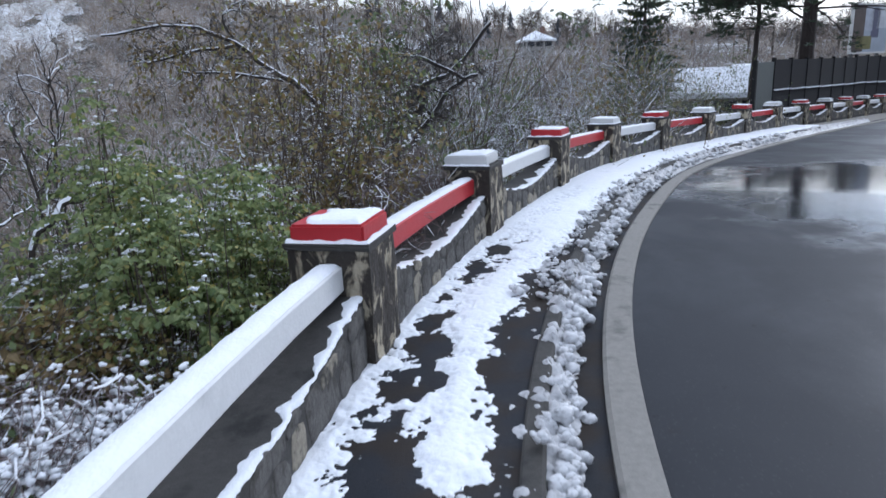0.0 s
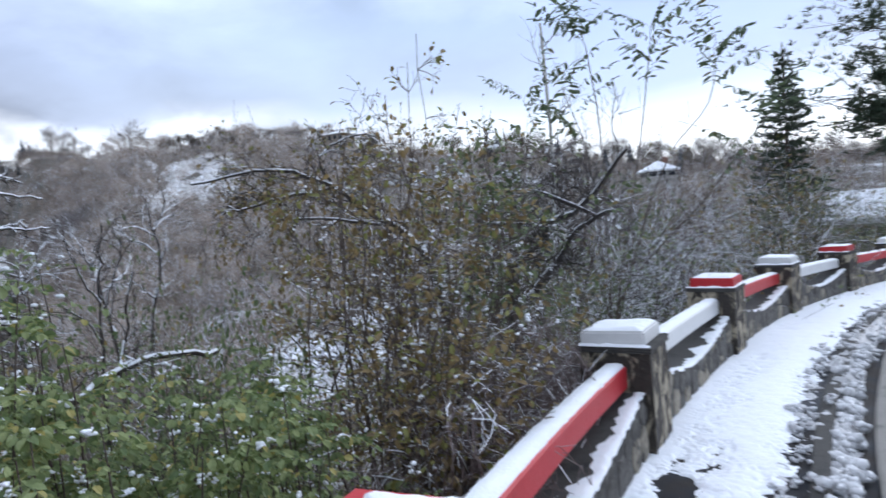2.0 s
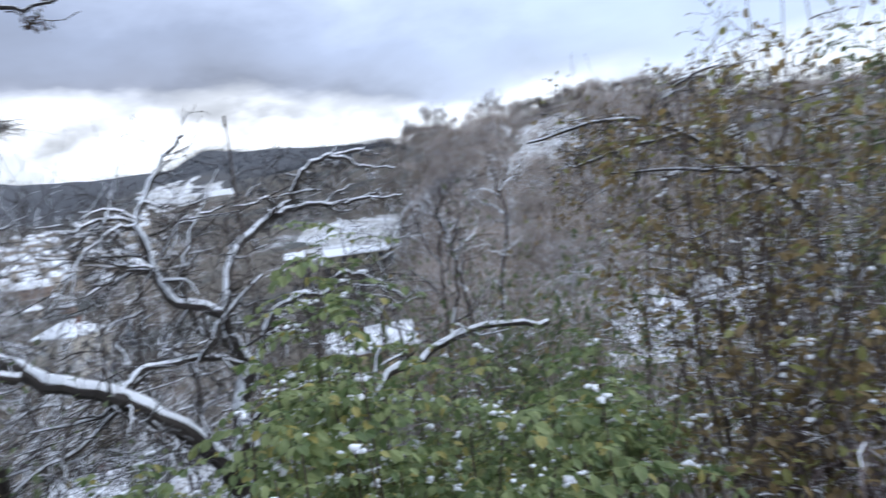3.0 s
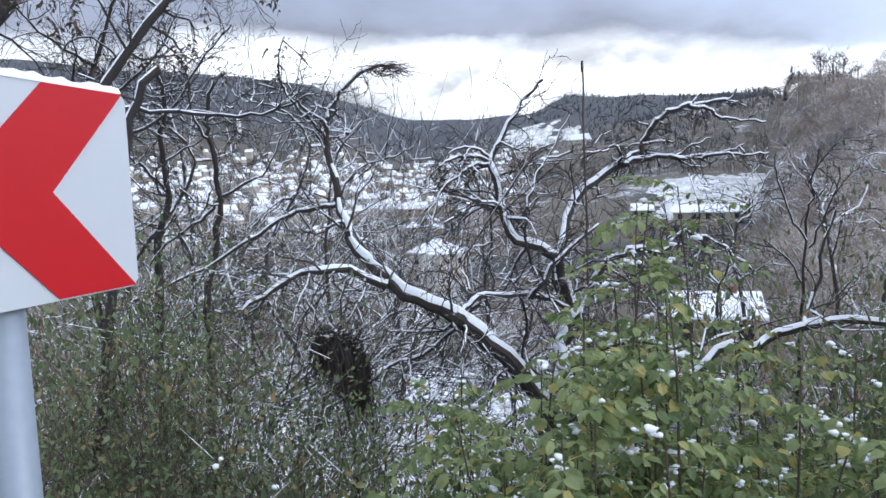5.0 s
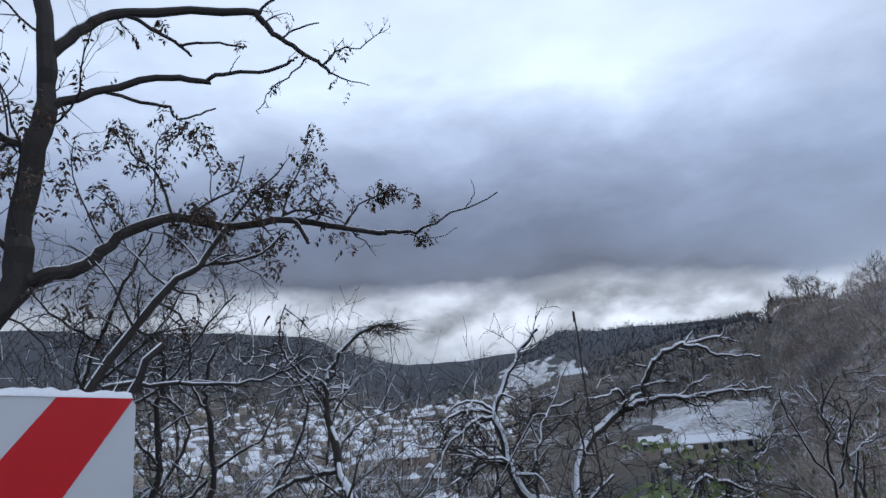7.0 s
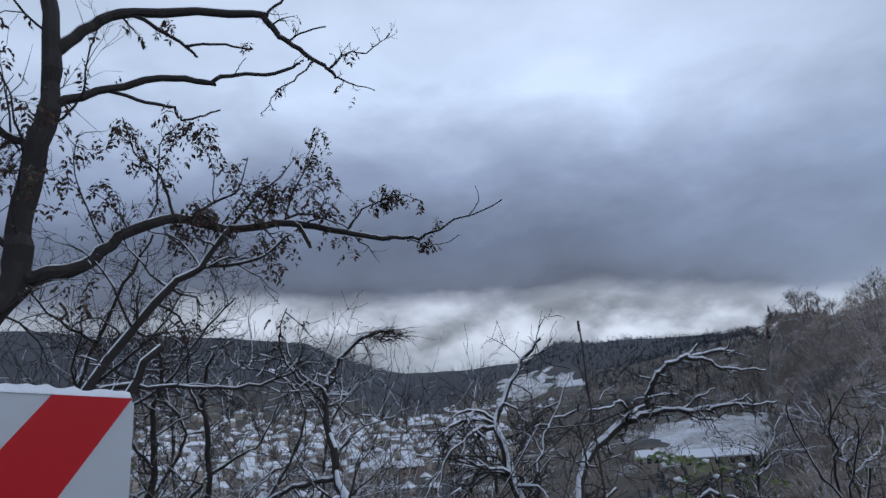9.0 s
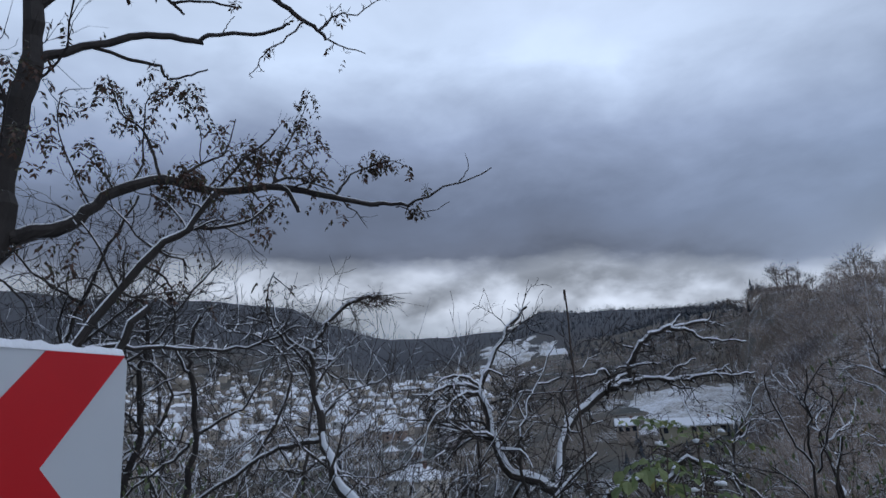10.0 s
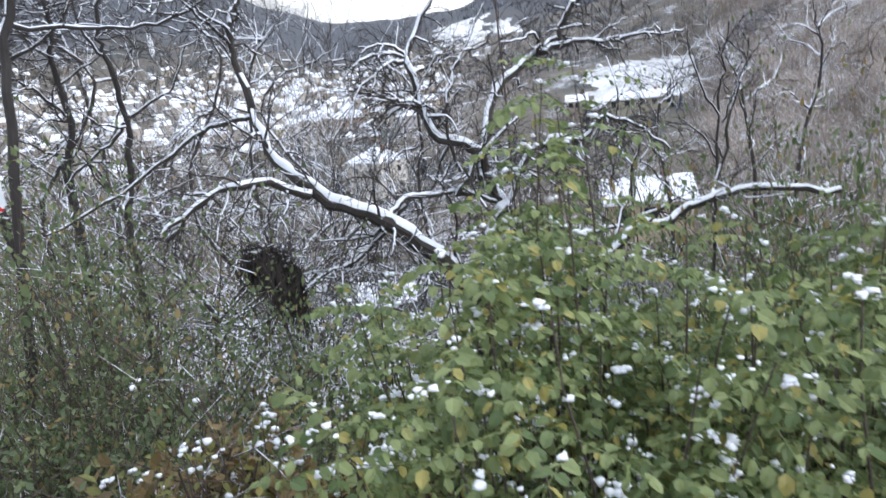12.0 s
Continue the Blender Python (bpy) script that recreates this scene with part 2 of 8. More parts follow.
def ground_material():
    """Winter hillside: dead grass, leaf litter, brush and patches of snow."""
    n = Nodes("hillside", 0.9).world()
    grass = n.mix(n.noise(0.35, 6, 0.65), (0.085, 0.075, 0.060), (0.190, 0.165, 0.130))
    near = n.mix(n.noise(7, 5), (0.035, 0.026, 0.018), (0.11, 0.08, 0.05))
    c = n.mix(0.5, grass, near)
    c = n.mix(n.step(n.noise(0.02, 7, 0.7), 0.48, 0.62), c, (0.055, 0.058, 0.052))
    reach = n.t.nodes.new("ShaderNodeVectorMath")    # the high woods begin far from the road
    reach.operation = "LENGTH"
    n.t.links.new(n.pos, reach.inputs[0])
    # forest floor colour with the blue-grey of distance haze mixed in
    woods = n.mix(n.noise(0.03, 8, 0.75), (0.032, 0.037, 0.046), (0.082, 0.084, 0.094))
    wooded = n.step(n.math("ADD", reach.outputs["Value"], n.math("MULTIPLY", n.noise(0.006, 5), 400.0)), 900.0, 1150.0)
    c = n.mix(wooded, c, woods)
    f = n.math("ADD", n.noise(2.2, 6, 0.7), n.math("MULTIPLY", n.noise(0.05, 5, 0.65), 0.9))
    f = n.math("SUBTRACT", f, n.math("MULTIPLY", wooded, 0.4))
    f = n.math("SUBTRACT", f, n.step(reach.outputs["Value"], 25.0, 60.0, 0.0, 0.065))
    f = n.math("ADD", f, n.step(reach.outputs["Value"], 4.0, 40.0, 0.11, 0.0))
    c = n.mix(n.step(f, 0.98, 1.10), c, (0.82, 0.84, 0.88))
    n.bump(n.noise(6, 6), 0.6, 0.08)
    return n.done(c)


def plain(name, color, rough=0.6, metal=0.0, vary=0.12, scale=8):
    n = Nodes(name, rough, metal).world()
    return n.done(n.mix(n.noise(scale, 5), tuple(v * (1 - vary) for v in color), tuple(min(1, v * (1 + vary)) for v in color)))


SNOW = snow_material()
SLUSH = slush_material()
SLUSH_PALE = slush_material("pale_slush", (0.50, 0.50, 0.51), (0.80, 0.81, 0.83))
ROAD = asphalt_material("wet_asphalt", True)
PATH_TAR = asphalt_material("footpath_asphalt", False)
CONCRETE = concrete_material("pale_concrete", (0.17, 0.16, 0.145), (0.28, 0.265, 0.24))
DARK_CONCRETE = concrete_material("grimy_concrete", (0.028, 0.026, 0.024), (0.070, 0.066, 0.060), (0.018, 0.018, 0.018))
PIER = pier_material()
STONE = stone_material()
MORTAR = concrete_material("dark_mortar", (0.028, 0.026, 0.025), (0.070, 0.066, 0.061), (0.018, 0.018, 0.017))
WHITE = paint_material("white_paint", (0.74, 0.74, 0.73), (0.28, 0.27, 0.25))
RED = paint_material("red_paint", (0.50, 0.022, 0.030), (0.62, 0.30, 0.28))
BARK = bark_material("wet_bark", (0.018, 0.015, 0.013), (0.060, 0.048, 0.040), 0.8, 0.55)
BARK_BARE = bark_material("robinia_bark", (0.018, 0.015, 0.014), (0.052, 0.043, 0.038), 0.8, 0.6)
TWIG = bark_material("grey_twig", (0.060, 0.048, 0.040), (0.17, 0.14, 0.12), 0.55, 0.85)
TWIG_DARK = bark_material("brown_twig", (0.040, 0.030, 0.025), (0.115, 0.085, 0.068), 0.7, 0.8)
CANE = bark_material("purple_grey_cane", (0.110, 0.082, 0.078), (0.24, 0.190, 0.180), 0.70, 0.45)
BIRCH = bark_material("birch_bark", (0.30, 0.29, 0.28), (0.62, 0.61, 0.58), 0.9, 0.3)
LEAF = leaf_material("green_leaf", (0.115, 0.168, 0.060), (0.305, 0.355, 0.145), (0.40, 0.35, 0.11), 0.90)
LEAF_OLIVE = leaf_material("olive_leaf", (0.085, 0.120, 0.052), (0.205, 0.245, 0.115), (0.28, 0.21, 0.09), 0.86)
LEAF_BROWN = leaf_material("withered_leaf", (0.140, 0.100, 0.045), (0.310, 0.220, 0.095), (0.25, 0.25, 0.08), 0.68)
LEAF_DARK = leaf_material("dark_pod_leaf", (0.040, 0.030, 0.023), (0.140, 0.080, 0.058), (0.085, 0.085, 0.05), 0.75)
NEEDLE = leaf_material("pine_needle", (0.022, 0.038, 0.024), (0.060, 0.085, 0.050), (0.08, 0.075, 0.045), 0.92)
HILLSIDE = ground_material()


def field_material():
    """Thin snow on meadow grass, the tufts showing through."""
    n = Nodes("meadow_snow", 0.85).world()
    f = n.math("ADD", n.noise(0.9, 6, 0.7), n.math("MULTIPLY", n.noise(0.06, 5, 0.6), 0.7))
    return n.done(n.mix(n.step(f, 0.66, 1.06), (0.78, 0.80, 0.84), (0.27, 0.25, 0.21)))


FIELD = field_material()


# ---------------------------------------------------------------- mesh tools
class Geo:
    """Vertices and faces, gathered before they become one mesh."""

    def __init__(self):
        self.v, self.f = [], []

    def add(self, verts, faces):
        k = len(self.v)
        self.v.extend(verts)
        self.f.extend(tuple(i + k for i in f) for f in faces)

    def box(self, lo, hi, m=None):
        vs = [Vector((x, y, z)) for z in (lo[2], hi[2]) for y in (lo[1], hi[1]) for x in (lo[0], hi[0])]
        self.add([tuple(m @ v) if m else tuple(v) for v in vs], [(0, 2, 3, 1), (4, 5, 7, 6), (0, 1, 5, 4), (2, 6, 7, 3), (0, 4, 6, 2), (1, 3, 7, 5)])

    def tube(self, pts, radii, n=5, cap=True):
        pts = [Vector(p) for p in pts]
        k, count = len(self.v), len(pts)
        side = None
        for i, p in enumerate(pts):
            d = pts[min(i + 1, count - 1)] - pts[max(i - 1, 0)]
            d = d.normalized() if d.length > 1e-9 else Vector((0, 0, 1))
            if side is None:
                side = d.orthogonal().normalized()
            side = side - d * side.dot(d)
            side = side.normalized() if side.length > 1e-6 else d.orthogonal().normalized()
            up = d.cross(side)
            for j in range(n):
                a = 2 * math.pi * j / n
                q = p + (side * math.cos(a) + up * math.sin(a)) * radii[i]
                self.v.append((q.x, q.y, q.z))
        for i in range(count - 1):
            for j in range(n):
                a, b = k + i * n + j, k + i * n + (j + 1) % n
                self.f.append((a, b, b + n, a + n))
        if cap:
            self.f.append(tuple(k + (count - 1) * n + j for j in range(n)))
            self.f.append(tuple(k + j for j in reversed(range(n))))

    def snow_on(self, pts, radii, rng, keep=0.8, fat=1.0):
        """A ridge of snow along the upper side of a limb, thinning out here and there."""
        pts = [Vector(p) for p in pts]
        rows = []
        for i, p in enumerate(pts):
            d = pts[min(i + 1, len(pts) - 1)] - pts[max(i - 1, 0)]
            lean = abs(d.z) / max(1e-6, d.length)
            if d.length < 1e-6 or lean > 0.975 or rng.random() > keep + 0.1:
                rows.append(None)
                continue
            s = d.cross(Vector((0, 0, 1))).normalized()
            up = s.cross(d).normalized()
            up = -up if up.z < 0 else up
            h = fat * (1.15 - 0.8 * lean) * rng.uniform(0.65, 1.3)
            w = radii[i] + 0.0012
            k = min(1.0, 0.45 + 0.55 * fat) * rng.uniform(0.62, 1.04)
            p = p + s * w * rng.uniform(-0.16, 0.16)
            rows.append([tuple(p + s * w * 0.84 * k + up * w * (1.0 - 0.5 * k)), tuple(p + s * w * 0.55 * k + up * w * (0.95 + 0.7 * h)), tuple(p - s * w * 0.55 * k + up * w * (0.95 + 0.7 * h)), tuple(p - s * w * 0.84 * k + up * w * (1.0 - 0.5 * k))])
        for a, b in zip(rows, rows[1:]):
            if a and b:
                self.add(a + b, [(0, 1, 5, 4), (1, 2, 6, 5), (2, 3, 7, 6)])

    def leaf(self, p, d, nrm, length, width):
        """A leaf folded along its midrib."""
        p, d = Vector(p), Vector(d).normalized()
        s = d.cross(nrm)
        s = s.normalized() if s.length > 1e-6 else d.orthogonal().normalized()
        up = s.cross(d)
        q = lambda a, b, c: tuple(p + d * a * length + s * b * width + up * c * width)
        self.add([q(0, 0, 0), q(0.3, 0.48, 0.14), q(0.75, 0.42, 0.04), q(1, 0, -0.22), q(0.75, -0.42, 0.04), q(0.3, -0.48, 0.14), q(0.5, 0, 0)], [(0, 6, 1), (1, 6, 2), (2, 6, 3), (3, 6, 4), (4, 6, 5), (5, 6, 0)])

    def blade(self, p, d, nrm, length, width):
        p, d = Vector(p), Vector(d).normalized()
        s = d.cross(nrm)
        s = s.normalized() if s.length > 1e-6 else d.orthogonal().normalized()
        q = lambda a, b: tuple(p + d * a * length + s * b * width)
        self.add([q(0, 0), q(0.45, 0.5), q(1, 0), q(0.45, -0.5)], [(0, 1, 2, 3)])

    def blob(self, p, r, rng, flat=0.6, lumps=0.25):
        """A lump of snow: a rough flattened ball."""
        rings, seg = (4, 7) if r > 0.02 else (3, 6)
        vs = [(p[0], p[1], p[2] - r * flat * 0.7)]
        for i in range(1, rings):
            a = math.pi * i / rings
            for j in range(seg):
                b = 2 * math.pi * (j + 0.5 * (i % 2)) / seg
                k = r * (1 + lumps * (rng.random() * 2 - 1))
                vs.append((p[0] + k * math.sin(a) * math.cos(b), p[1] + k * math.sin(a) * math.sin(b), p[2] - k * flat * math.cos(a)))
        vs.append((p[0], p[1], p[2] + r * flat))
        fs = [(0, 1 + (j + 1) % seg, 1 + j) for j in range(seg)]
        for i in range(rings - 2):
            for j in range(seg):
                a, b = 1 + i * seg + j, 1 + i * seg + (j + 1) % seg
                fs.append((a, b, b + seg, a + seg))
        last = len(vs) - 1
        fs += [(last, 1 + (rings - 2) * seg + j, 1 + (rings - 2) * seg + (j + 1) % seg) for j in range(seg)]
        self.add(vs, fs)

    def mesh(self, name, material, smooth=False):
        me = bpy.data.meshes.new(name)
        me.from_pydata(self.v, [], self.f)
        me.materials.append(material)
        if smooth:
            me.polygons.foreach_set("use_smooth", [True] * len(me.polygons))
        me.update()
        return me


def part(name, geo, material, parent=None, label="", smooth=False):
    """One mesh, alone or under its thing."""
    data = geo if isinstance(geo, bpy.types.Mesh) else geo.mesh(name, material, smooth)
    ob = new(name, data)
    if parent:
        ob.parent = parent
    if label:
        ob["label"] = label
    return ob


def thing(name, at, label, category, group="", turn=0.0):
    ob = new(name)
    ob.empty_display_size = 0.1
    ob.matrix_basis = pose(*at, 0, 0, turn)
    return tagged(ob, label, category, group)


def bevelled(lo, hi, bevel, jitter=0.0, rng=None, cuts=0):
    """A block with softened edges as a Geo."""
    bm = bmesh.new()
    bmesh.ops.create_cube(bm, size=1.0)
    for v in bm.verts:
        v.co = Vector([lo[i] + (v.co[i] + 0.5) * (hi[i] - lo[i]) for i in range(3)])
    if cuts:
        bmesh.ops.subdivide_edges(bm, edges=list(bm.edges), cuts=cuts, use_grid_fill=True)
    elif bevel:
        bmesh.ops.bevel(bm, geom=list(bm.edges), offset=bevel, segments=2, affect="EDGES")
    if jitter:
        for v in bm.verts:
            v.co += Vector([rng.uniform(-jitter, jitter) for _ in range(3)])
    g = Geo()
    bm.verts.index_update()
    g.add([tuple(v.co) for v in bm.verts], [tuple(v.index for v in f.verts) for f in bm.faces])
    bm.free()
    return g


# ---------------------------------------------------------------- plan of the road
BAY = 2.74
HEADINGS = [0, 1, 3, 7.6, 16, 22.5, 27, 34, 38.5, 40, 41, 42, 43, 43, 43, 44, 47, 52, 58, 64]
FIRST = -3                                           # bay numbers from here on; pier 1 is the red one at the start
anchor = Vector((-0.30, 4.10))
piers = {1: anchor.copy()}
for i in range(1, len(HEADINGS) + FIRST):
    a = radians(HEADINGS[i - FIRST])
    piers[i + 1] = piers[i] + Vector((math.sin(a), math.cos(a))) * BAY
for i in range(0, FIRST - 1, -1):
    a = radians(HEADINGS[max(0, i - FIRST)])
    piers[i] = piers[i + 1] - Vector((math.sin(a), math.cos(a))) * BAY
LAST = max(piers)


def fall(n):
    """Height of the footpath at pier n: level, then gently down."""
    return -0.088 * max(0.0, n - 3.3) - 0.01 * max(0.0, min(n, 3.3) - 2)


def line_point(n, off=0.0, dz=0.0):
    """A place n piers along the parapet, off metres towards the road."""
    i = max(FIRST, min(LAST - 1, math.floor(n)))
    f = n - i
    p0, p1 = piers[max(FIRST, i - 1)], piers[i]
    p2, p3 = piers[i + 1], piers[min(LAST, i + 2)]
    if i == FIRST:
        p0 = p1 * 2 - p2
    if i + 1 == LAST:
        p3 = p2 * 2 - p1
    p = 0.5 * (2 * p1 + (p2 - p0) * f + (2 * p0 - 5 * p1 + 4 * p2 - p3) * f * f + (3 * p1 - p0 - 3 * p2 + p3) * f ** 3)
    d = 0.5 * ((p2 - p0) + 2 * (2 * p0 - 5 * p1 + 4 * p2 - p3) * f + 3 * (3 * p1 - p0 - 3 * p2 + p3) * f * f)
    d.normalize()
    return Vector((p.x + d.y * off, p.y - d.x * off, fall(n) + dz)), math.degrees(math.atan2(d.x, d.y))


NS = np.arange(FIRST, LAST + 0.001, 0.125)
RUN = np.array([line_point(n)[0] for n in NS])
ends = [RUN[0] - np.array([0, 30.0, 0]), RUN[-1] + np.array([math.sin(radians(66)) * 40, math.cos(radians(66)) * 40, -1.0])]
RUN_LONG = np.vstack([ends[0], RUN, ends[1]])


def from_wall(x, y):
    """Signed distance to the parapet's line (outside positive) and the footpath's height there."""
    a, b = RUN_LONG[:-1], RUN_LONG[1:]
    ab = b[:, :2] - a[:, :2]
    t = np.clip(((x - a[:, 0]) * ab[:, 0] + (y - a[:, 1]) * ab[:, 1]) / (ab ** 2).sum(1), 0, 1)
    qx, qy = a[:, 0] + t * ab[:, 0], a[:, 1] + t * ab[:, 1]
    dd = (x - qx) ** 2 + (y - qy) ** 2
    i = int(np.argmin(dd))
    cross = ab[i, 0] * (y - qy[i]) - ab[i, 1] * (x - qx[i])
    return math.copysign(math.sqrt(dd[i]), cross), a[i, 2] + t[i] * (b[i, 2] - a[i, 2])


def smooth(lo, hi, v):
    v = max(0.0, min(1.0, (v - lo) / (hi - lo)))
    return v * v * (3 - 2 * v)


# Heights of the land by bearing (degrees left of north) and distance
RANGES = (10, 25, 50, 90, 140, 200, 260, 350, 500, 700, 950, 1300, 4000)
LAND = {
    -180: (1, 4, 10, 18, 28, 40, 50, 60, 70, 80, 90, 100, 120),
    -70: (0, 1, 6, 12, 16, 20, 24, 28, 34, 40, 50, 60, 80),
    -34: (-0.6, -0.9, 0, 1.5, 5, 8, 10, 14, 20, 26, 34, 40, 60),
    -12: (-0.5, -2, -1.5, 2, 6.5, 10.5, 12, 14, 20, 26, 34, 40, 60),
    8: (-3.5, -6, -5.5, 0, 10, 20, 27, 30, 34, 40, 46, 52, 80),
    28: (-4, -8, -9.5, -6, 5, 20, 36, 41, 44, 48, 52, 60, 90),
    33: (-4.2, -8.5, -10.5, -8, 2, 17, 33, 38, 43, 48, 54, 62, 90),
    37: (-4.5, -9, -11, -9, 0, 17, 34, 42, 46, 50, 56, 66, 90),
    41: (-5, -9.5, -12, -11, -5, 8, 23, 47, 54, 60, 66, 76, 100),
    43.8: (-5, -9.8, -12.5, -12.5, -9, -3, 9, 46, 58, 68, 84, 118, 140),
    45.6: (-5, -10, -13, -14, -12, -7, -2.5, 5, 34, 76, 104, 150, 170),
    56: (-5.6, -11, -15, -17, -16, -10, -4, 2, 16, 48, 96, 164, 178),
    61: (-6, -12, -16, -19, -18, -13.5, -8, -2.5, 12, 40, 95, 170, 180),
    64: (-6.1, -12.2, -16.5, -19.5, -19, -15.5, -11, -6, 9, 34, 88, 138, 190),
    74: (-6.5, -13, -18, -21, -22, -20, -17, -12, 3, 22, 50, 136, 200),
    79.4: (-6.5, -13, -18, -21, -22, -20, -17, -12, 4, 25, 80, 168, 210),
    83.2: (-6.5, -13, -18, -21, -22, -20, -17, -11, 5, 28, 108, 210, 240),
    90: (-6.5, -13, -18, -21, -22, -20, -17, -11, 6, 30, 118, 222, 260),
    104: (-6, -12, -17, -20, -21, -19, -15, -8, 10, 45, 130, 234, 260),
    135: (-4, -8, -11, -13, -13, -10, -5, 4, 26, 60, 120, 180, 240),
    180: (1, 4, 10, 18, 28, 40, 50, 60, 70, 80, 90, 100, 120),
}
BEARINGS = sorted(LAND)


def land(x, y):
    d, zr = from_wall(x, y)
    r = max(1.0, math.hypot(x, y - 3.0))
    az = math.degrees(math.atan2(-x, y - 3.0))
    k = next(i for i in range(len(BEARINGS) - 1) if az <= BEARINGS[i + 1])
    b0, b1 = BEARINGS[k], BEARINGS[k + 1]
    w = (az - b0) / (b1 - b0)
    w = w * w * (3 - 2 * w)
    lr = math.log(r)
    logs = [math.log(v) for v in RANGES]
    t = [np.interp(lr, logs, LAND[b]) for b in (b0, b1)]
    far = t[0] * (1 - w) + t[1] * w
    far += (noise.noise((x * 0.012, y * 0.012, 0.3)) * 0.010 + noise.noise((x * 0.05, y * 0.05, 5.3)) * 0.003) * min(r, 700)
    if d > -1.4:
        nearz = zr - 0.30 - 0.55 * max(0.0, d)
        return nearz + (far - nearz) * smooth(7, 22, d)
    nearz = zr - 0.40 if d > -8.2 else zr - 0.40 + 0.55 * min(12.0, -d - 8.2)
    return nearz + (far - nearz) * smooth(40, 75, r)


def ground_sheet():
    g = Geo()
    turns, rings = 300, 170
    rad = [0.5 * (3900 / 0.5) ** (i / (rings - 1)) for i in range(rings)]
    g.v.append((0, 3, land(0, 3)))
    for r in rad:
        for j in range(turns):
            a = 2 * math.pi * j / turns
            x, y = -math.sin(a) * r, 3 + math.cos(a) * r
            g.v.append((x, y, land(x, y)))
    for j in range(turns):
        g.f.append((0, 1 + j, 1 + (j + 1) % turns))
    for i in range(rings - 1):
        for j in range(turns):
            a, b = 1 + i * turns + j, 1 + i * turns + (j + 1) % turns
            g.f.append((a, a + turns, b + turns, b))
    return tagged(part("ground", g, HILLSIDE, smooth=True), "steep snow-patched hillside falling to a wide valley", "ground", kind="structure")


ground_sheet()


def swing(n, off):
    """The road's edge draws away from the parapet towards the near end."""
    return off + smooth(1.15, 1.30, off) * (0.035 + 0.06 * smooth(2.0, 0.4, n))


def strip(name, n0, n1, profile, material, step=0.125, label="", category=""):
    """A band along the parapet with the cross-section given as (offset, height)."""
    g = Geo()
    ns = np.arange(n0, n1 + 1e-6, step)
    k = len(profile)
    for n in ns:
        for off, dz in profile:
            g.v.append(tuple(line_point(float(n), swing(n, off), dz)[0]))
    for i in range(len(ns) - 1):
        for j in range(k - 1):
            a = i * k + j
            g.f.append((a, a + 1, a + k + 1, a + k))
    return tagged(part(name, g, material, smooth=False), label, category, kind="structure")


strip("road", FIRST, LAST, [(1.26, -0.12), (1.36, -0.118), (3.2, -0.09), (5.0, -0.09), (7.9, -0.14), (8.3, -0.5)], ROAD, label="wet dark asphalt road curving round the bend", category="road")
strip("pavement", FIRST, 8.4, [(-0.10, -0.4), (-0.10, 0.0), (0.85, -0.006), (0.99, -0.012)], PATH_TAR, label="dark asphalt footpath partly covered with trodden snow", category="pavement")
strip("pavement_edge", FIRST, 8.4, [(0.985, -0.3), (0.99, -0.002), (1.00, 0.004), (1.07, 0.002), (1.085, -0.01), (1.09, -0.3)], DARK_CONCRETE, label="dark wet kerbstones along the footpath", category="kerb")
strip("gutter", FIRST, LAST, [(1.08, -0.115), (1.28, -0.12)], PATH_TAR, label="wet asphalt gutter beside the footpath", category="gutter")
strip("kerb", FIRST, LAST, [(1.265, -0.3), (1.27, -0.10), (1.285, -0.088), (1.425, -0.088), (1.44, -0.10), (1.445, -0.3)], CONCRETE, label="pale concrete edging strip of the road", category="kerb")
strip("verge", 8.4, LAST, [(-0.15, -0.3), (0.0, -0.05), (0.9, -0.09), (1.09, -0.118)], CONCRETE, label="pale gravel verge beside the low wall", category="verge")


# ---------------------------------------------------------------- parapet
def stone_mesh(seed):
    """One flat-faced rubble stone, about a unit across, standing proud along x."""
    rng = random.Random(seed)
    n = 9
    g = Geo()
    def side(v):
        return math.copysign(abs(v) ** 0.62, v) * 0.5
    ring = [(side(math.cos(2 * math.pi * (i + 0.5) / n)) * rng.uniform(0.86, 1.06), side(math.sin(2 * math.pi * (i + 0.5) / n)) * rng.uniform(0.86, 1.06)) for i in range(n)]
    for depth, k in ((0.0, 1.02), (0.65, 1.0), (1.0, 0.88)):
        g.v += [(depth + (rng.uniform(-0.12, 0.12) if depth == 1.0 else 0), a * k, b * k) for a, b in ring]
    for i in range(2):
        g.f += [(i * n + j, i * n + (j + 1) % n, (i + 1) * n + (j + 1) % n, (i + 1) * n + j) for j in range(n)]
    g.f.append(tuple(2 * n + j for j in range(n)))
    return g.mesh("stone", STONE, True)


STONES = [stone_mesh(40 + i) for i in range(8)]


